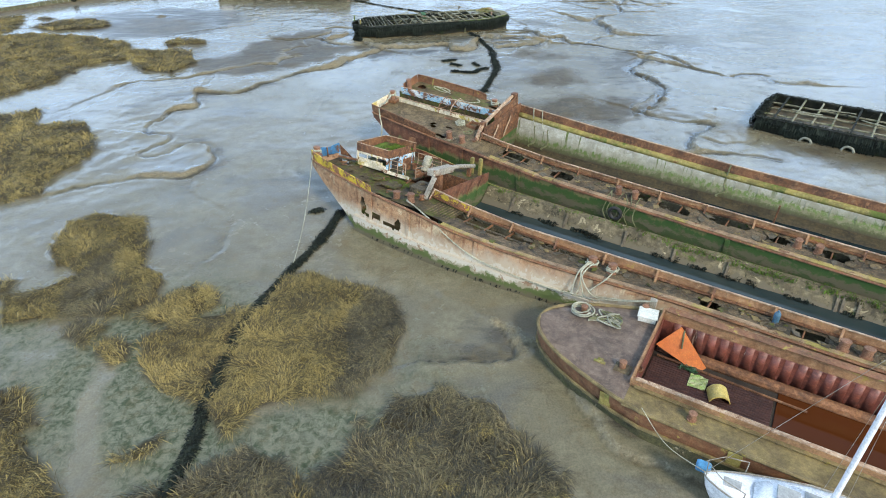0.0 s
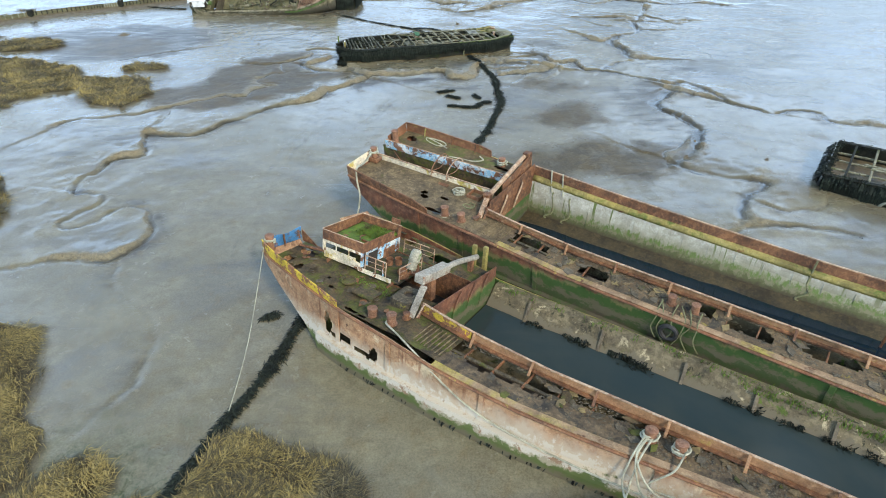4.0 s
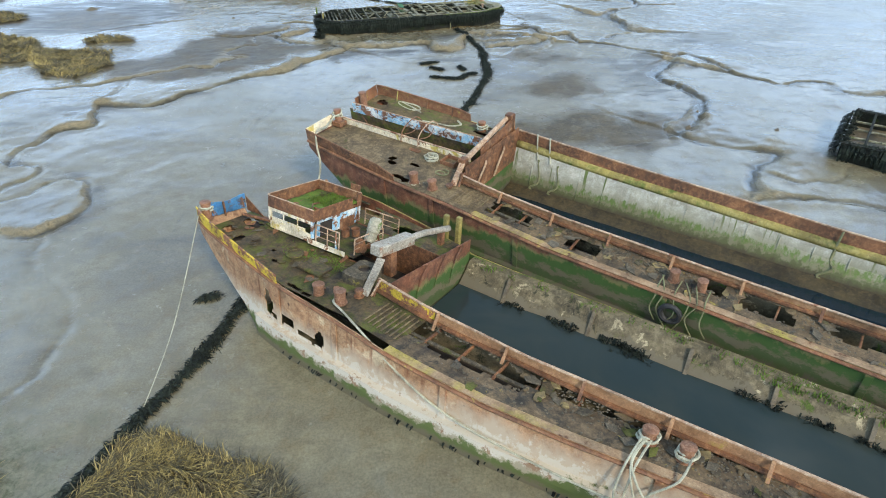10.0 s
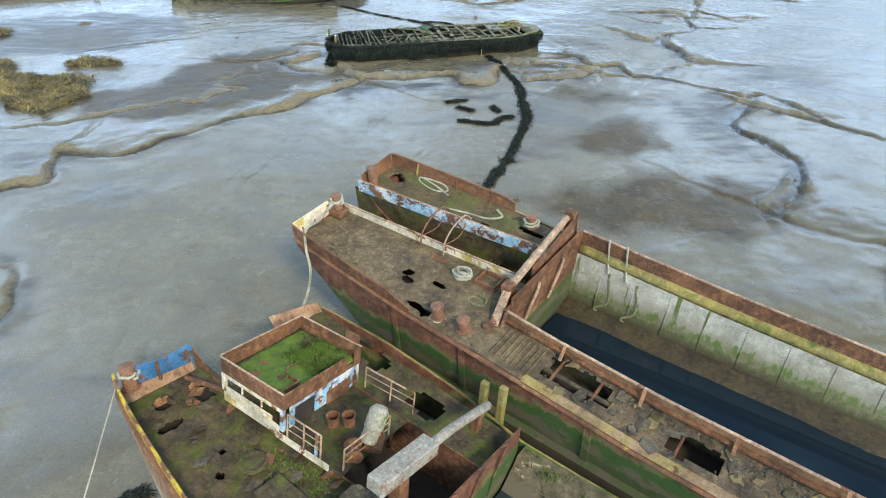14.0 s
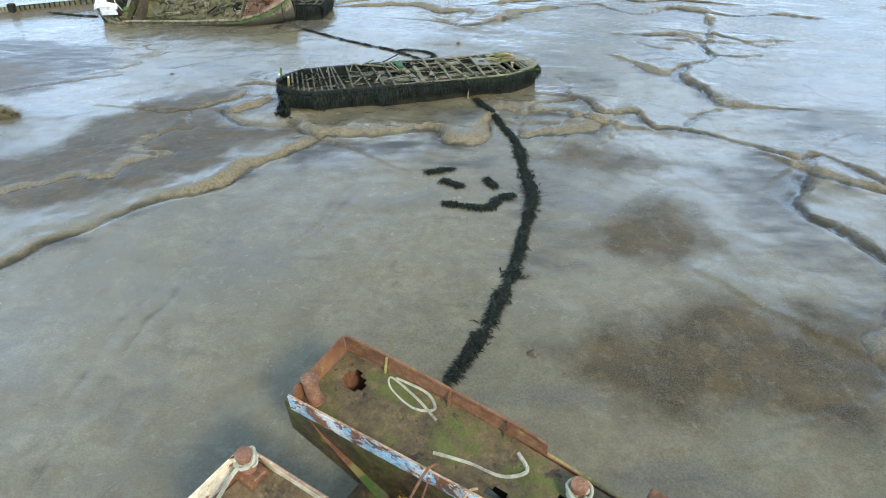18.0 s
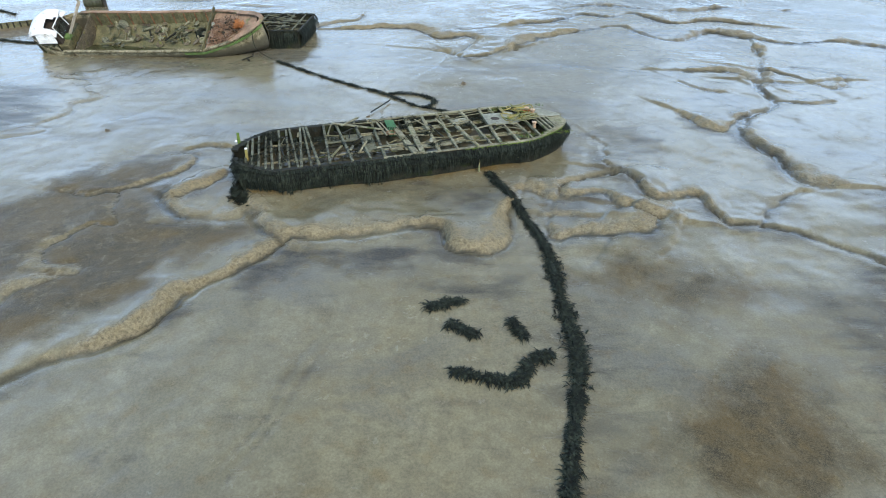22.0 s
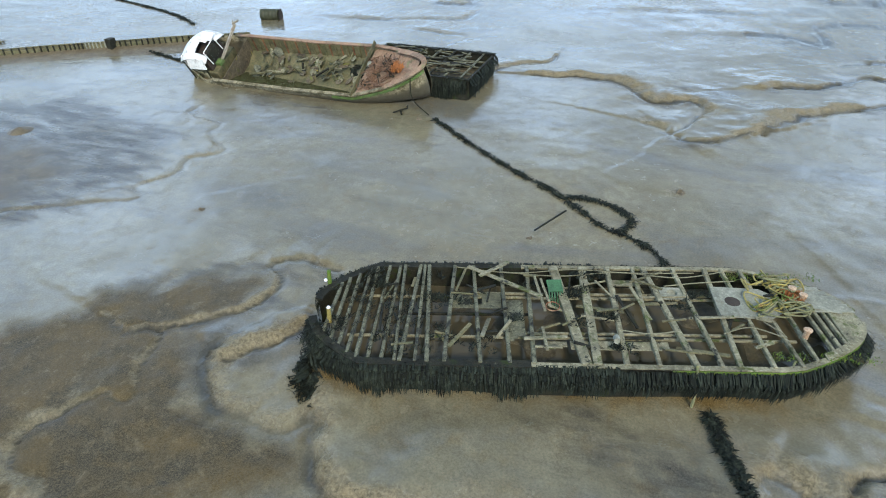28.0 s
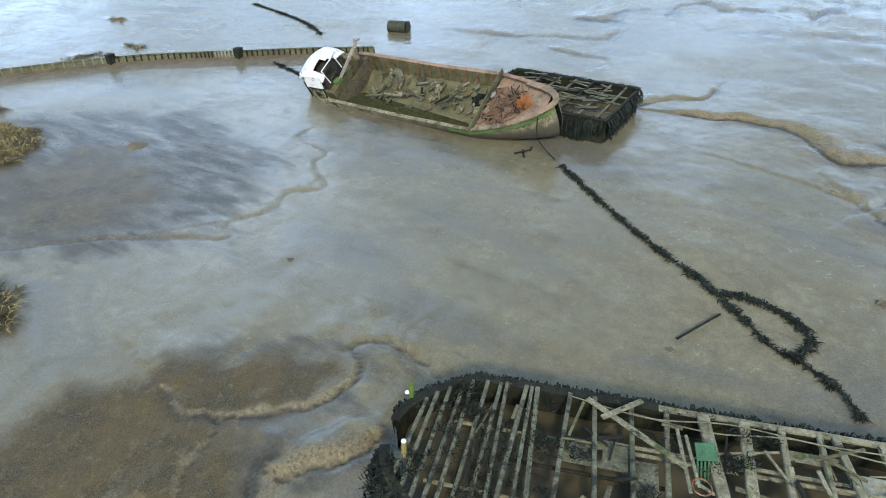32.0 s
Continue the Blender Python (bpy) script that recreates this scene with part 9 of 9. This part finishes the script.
single("silt_mound", lathe([(0.9, -0.05), (0.6, 0.08), (0.3, 0.2), (0.05, 0.28)], 14), silt, "small mud mound on the flat", "mound", m=pose(-35.1, 75.1, 0))

# ---- weed-grown chains on the mud ----
def weed_strands(line, half, rng, per_m):
    """A matted line of wrack: short curved fronds that lie across and along the line."""
    V, F = [], []
    P = curve_through([(x, y, 0) for x, y in line], 8)
    for p, q in zip(P[:-1], P[1:]):
        d = q - p
        n = max(1, int(d.length * per_m))
        for _ in range(n):
            c = p.lerp(q, rng.random())
            wob = half * max(0.15, 0.62 + 0.95 * noise.noise((c.x * 0.7, c.y * 0.7, 2.0)) + 0.95 * noise.noise((c.x * 2.6, c.y * 2.6, 8.0)))
            a = rng.uniform(0, 6.283)
            if noise.noise((c.x * 2.3, c.y * 2.3, 5.0)) < (-0.05 if c.y > 72 else -0.3) and rng.random() < 0.7:
                continue
            off = rng.gauss(0.12, 0.6) * wob * (0.45 + 0.55 * min(1.0, abs(66.5 - c.y) / 9.0))
            side = Vector((-d.y, d.x, 0)).normalized()
            b = c + side * off
            l, w_ = rng.uniform(0.12, 0.38), rng.uniform(0.012, 0.03)
            z = ground_z(b.x, b.y) + 0.02 + 0.1 * max(0, 1 - abs(off) / wob) * rng.random()
            u = Vector((math.cos(a), math.sin(a), 0))
            v = Vector((-u.y, u.x, 0)) * w_
            k = len(V)
            m_ = b + u * l * 0.5
            e = b + u * l + v * rng.uniform(-2, 2)
            V += [(b.x - v.x, b.y - v.y, z), (b.x + v.x, b.y + v.y, z), (m_.x + v.x, m_.y + v.y, z + 0.05), (m_.x - v.x, m_.y - v.y, z + 0.05), (e.x, e.y, z - 0.03)]
            F += [(k, k + 1, k + 2, k + 3), (k + 3, k + 2, k + 4)]
    return V, F


rw = random.Random(61)
for k, line in enumerate(WEED_LINES):
    half = (0.17, 0.25, 0.2, 0.26, 0.22, 0.18, 0.115, 0.1, 0.26, 0.26, 0.13, 0.13)[min(k, 11)]
    ob = thing("weedy_chain", pose(0, 0, 0), "mooring chain grown over with black wrack on mud", "chain", "weedy chains")
    P = curve_through([(x, y, ground_z(x, y)) for x, y in line], 5)
    part("chain", tube([(p.x + (0.3 if k in (6, 7) else 0.14) * noise.noise((p.x * 1.5, p.y * 1.5, 0)), p.y + 0.1 * noise.noise((p.x * 2, p.y * 2, 5)), p.z + 0.03) for p in P], [(0.35 if 2 <= k <= 5 else 1.0) * half * max(0.08, 0.2 + 0.4 * noise.noise((p.x * 1.6, p.y * 1.6, 3))) * (0.5 + 0.5 * min(1.0, abs(66.5 - p.y) / 9.0)) for p in P], 7), weed, ob)
    tagged(part("wrack", weed_strands(line, half, rw, 330 if line[0][1] < 70 else 150), weed, ob), kind="stuff")


# ---- marsh grass ----
def inside(x, y, area):
    hit, j = False, len(area) - 1
    for i_ in range(len(area)):
        (x0, y0), (x1, y1) = area[i_], area[j]
        if (y0 > y) != (y1 > y) and x < (x1 - x0) * (y - y0) / (y1 - y0) + x0:
            hit = not hit
        j = i_
    return hit


def grass_material(name, tones):
    ma = bpy.data.materials.new(name)
    ma.use_nodes = True
    N, L = ma.node_tree.nodes, ma.node_tree.links
    geo, ramp, tc, nz, mx = N.new("ShaderNodeNewGeometry"), N.new("ShaderNodeValToRGB"), N.new("ShaderNodeTexCoord"), N.new("ShaderNodeTexNoise"), N.new("ShaderNodeMath")
    nz.inputs["Scale"].default_value, nz.inputs["Detail"].default_value = 0.42, 4
    L.new(tc.outputs["Object"], nz.inputs["Vector"])
    mx.operation = "MULTIPLY_ADD"
    mx.inputs[1].default_value = 0.6
    L.new(geo.outputs["Random Per Island"], mx.inputs[0]), L.new(nz.outputs["Fac"], mx.inputs[2])
    for k, (pos, c) in enumerate(tones):
        el = ramp.color_ramp.elements[k] if k < 2 else ramp.color_ramp.elements.new(pos)
        el.position, el.color = pos, (*c, 1)
    L.new(mx.outputs[0], ramp.inputs["Fac"])
    L.new(ramp.outputs["Color"], N["Principled BSDF"].inputs["Base Color"])
    N["Principled BSDF"].inputs["Roughness"].default_value = 0.75
    return ma


straw = grass_material("straw_grass", [(0.36, (0.022, 0.02, 0.011)), (1.0, (0.34, 0.26, 0.08)), (0.64, (0.07, 0.058, 0.025)), (0.84, (0.155, 0.12, 0.04))])
dead_straw = grass_material("dead_grass", [(0.36, (0.022, 0.021, 0.015)), (1.0, (0.21, 0.172, 0.08)), (0.64, (0.054, 0.048, 0.028)), (0.84, (0.095, 0.082, 0.042))])
rgs = np.random.default_rng(17)
chain_line = [(p.x, p.y) for p in curve_through([(x, y, 0) for x, y in WEED_LINES[0]], 4)]
for area in CLUMP_AREAS:
    A = np.array(area)
    lo, hi = A.min(0), A.max(0)
    near = A.mean(0)[1] < 30
    dens = 560 if near else 170
    n = int((hi[0] - lo[0]) * (hi[1] - lo[1]) * dens)
    pts = rgs.uniform(lo - 0.3, hi + 0.3, (n, 2))
    tufted = {False: ([], []), True: ([], [])}
    for px, py in pts:
        jx, jy = px + 0.45 * noise.noise((px * 0.9, py * 0.9, 1)) + 0.2 * noise.noise((px * 3, py * 3, 5)), py + 0.45 * noise.noise((px * 0.9, py * 0.9, 7)) + 0.2 * noise.noise((px * 3, py * 3, 8))
        if not inside(jx, jy, area):
            continue
        thin = noise.noise((px * 0.45, py * 0.45, 3.0))
        if thin < -0.3 and rgs.random() < 0.65:
            continue
        if near and min(abs(px - qx) + 0.5 * abs(py - qy) for qx, qy in chain_line) < 0.28 + 0.3 * noise.noise((px, py, 2.0)):
            continue
        old = near and (noise.noise((px * 0.3, py * 0.3, 11.0)) > 0.28 or (px > -3.4 and py < 20.2 and noise.noise((px * 0.9, py * 0.9, 13.0)) > -0.3))
        tuft = noise.noise((px * 1.7, py * 1.7, 9.0))
        a = 6.283 * noise.noise((px * 0.3, py * 0.3, 4.0)) * 1.4 + rgs.normal(0, 0.7)
        h = (0.17 + 0.16 * tuft) * rgs.uniform(0.6, 1.3)
        l = rgs.uniform(0.28, 0.7) * (1 if near else 1.2)
        w_ = rgs.uniform(0.005, 0.012) * (1 if near else 2.4)
        z = ground_z(px, py)
        ux, uy = math.cos(a), math.sin(a)
        V, F = tufted[old]
        k = len(V)
        V += [(px - uy * w_, py + ux * w_, z), (px + uy * w_, py - ux * w_, z), (px + ux * l * 0.45 + uy * w_, py + uy * l * 0.45 - ux * w_, z + h), (px + ux * l * 0.45 - uy * w_, py + uy * l * 0.45 + ux * w_, z + h), (px + ux * l, py + uy * l, z + h * rgs.uniform(0.3, 0.9))]
        F += [(k, k + 1, k + 2, k + 3), (k + 3, k + 2, k + 4)]
    for old, (V, F) in tufted.items():
        if F:
            single("grass", (V, F), dead_straw if old else straw, "matted grey-brown dead marsh grass on the mud" if old else "clump of straw-coloured marsh grass on the mud", "grass", "marsh grass", "stuff")
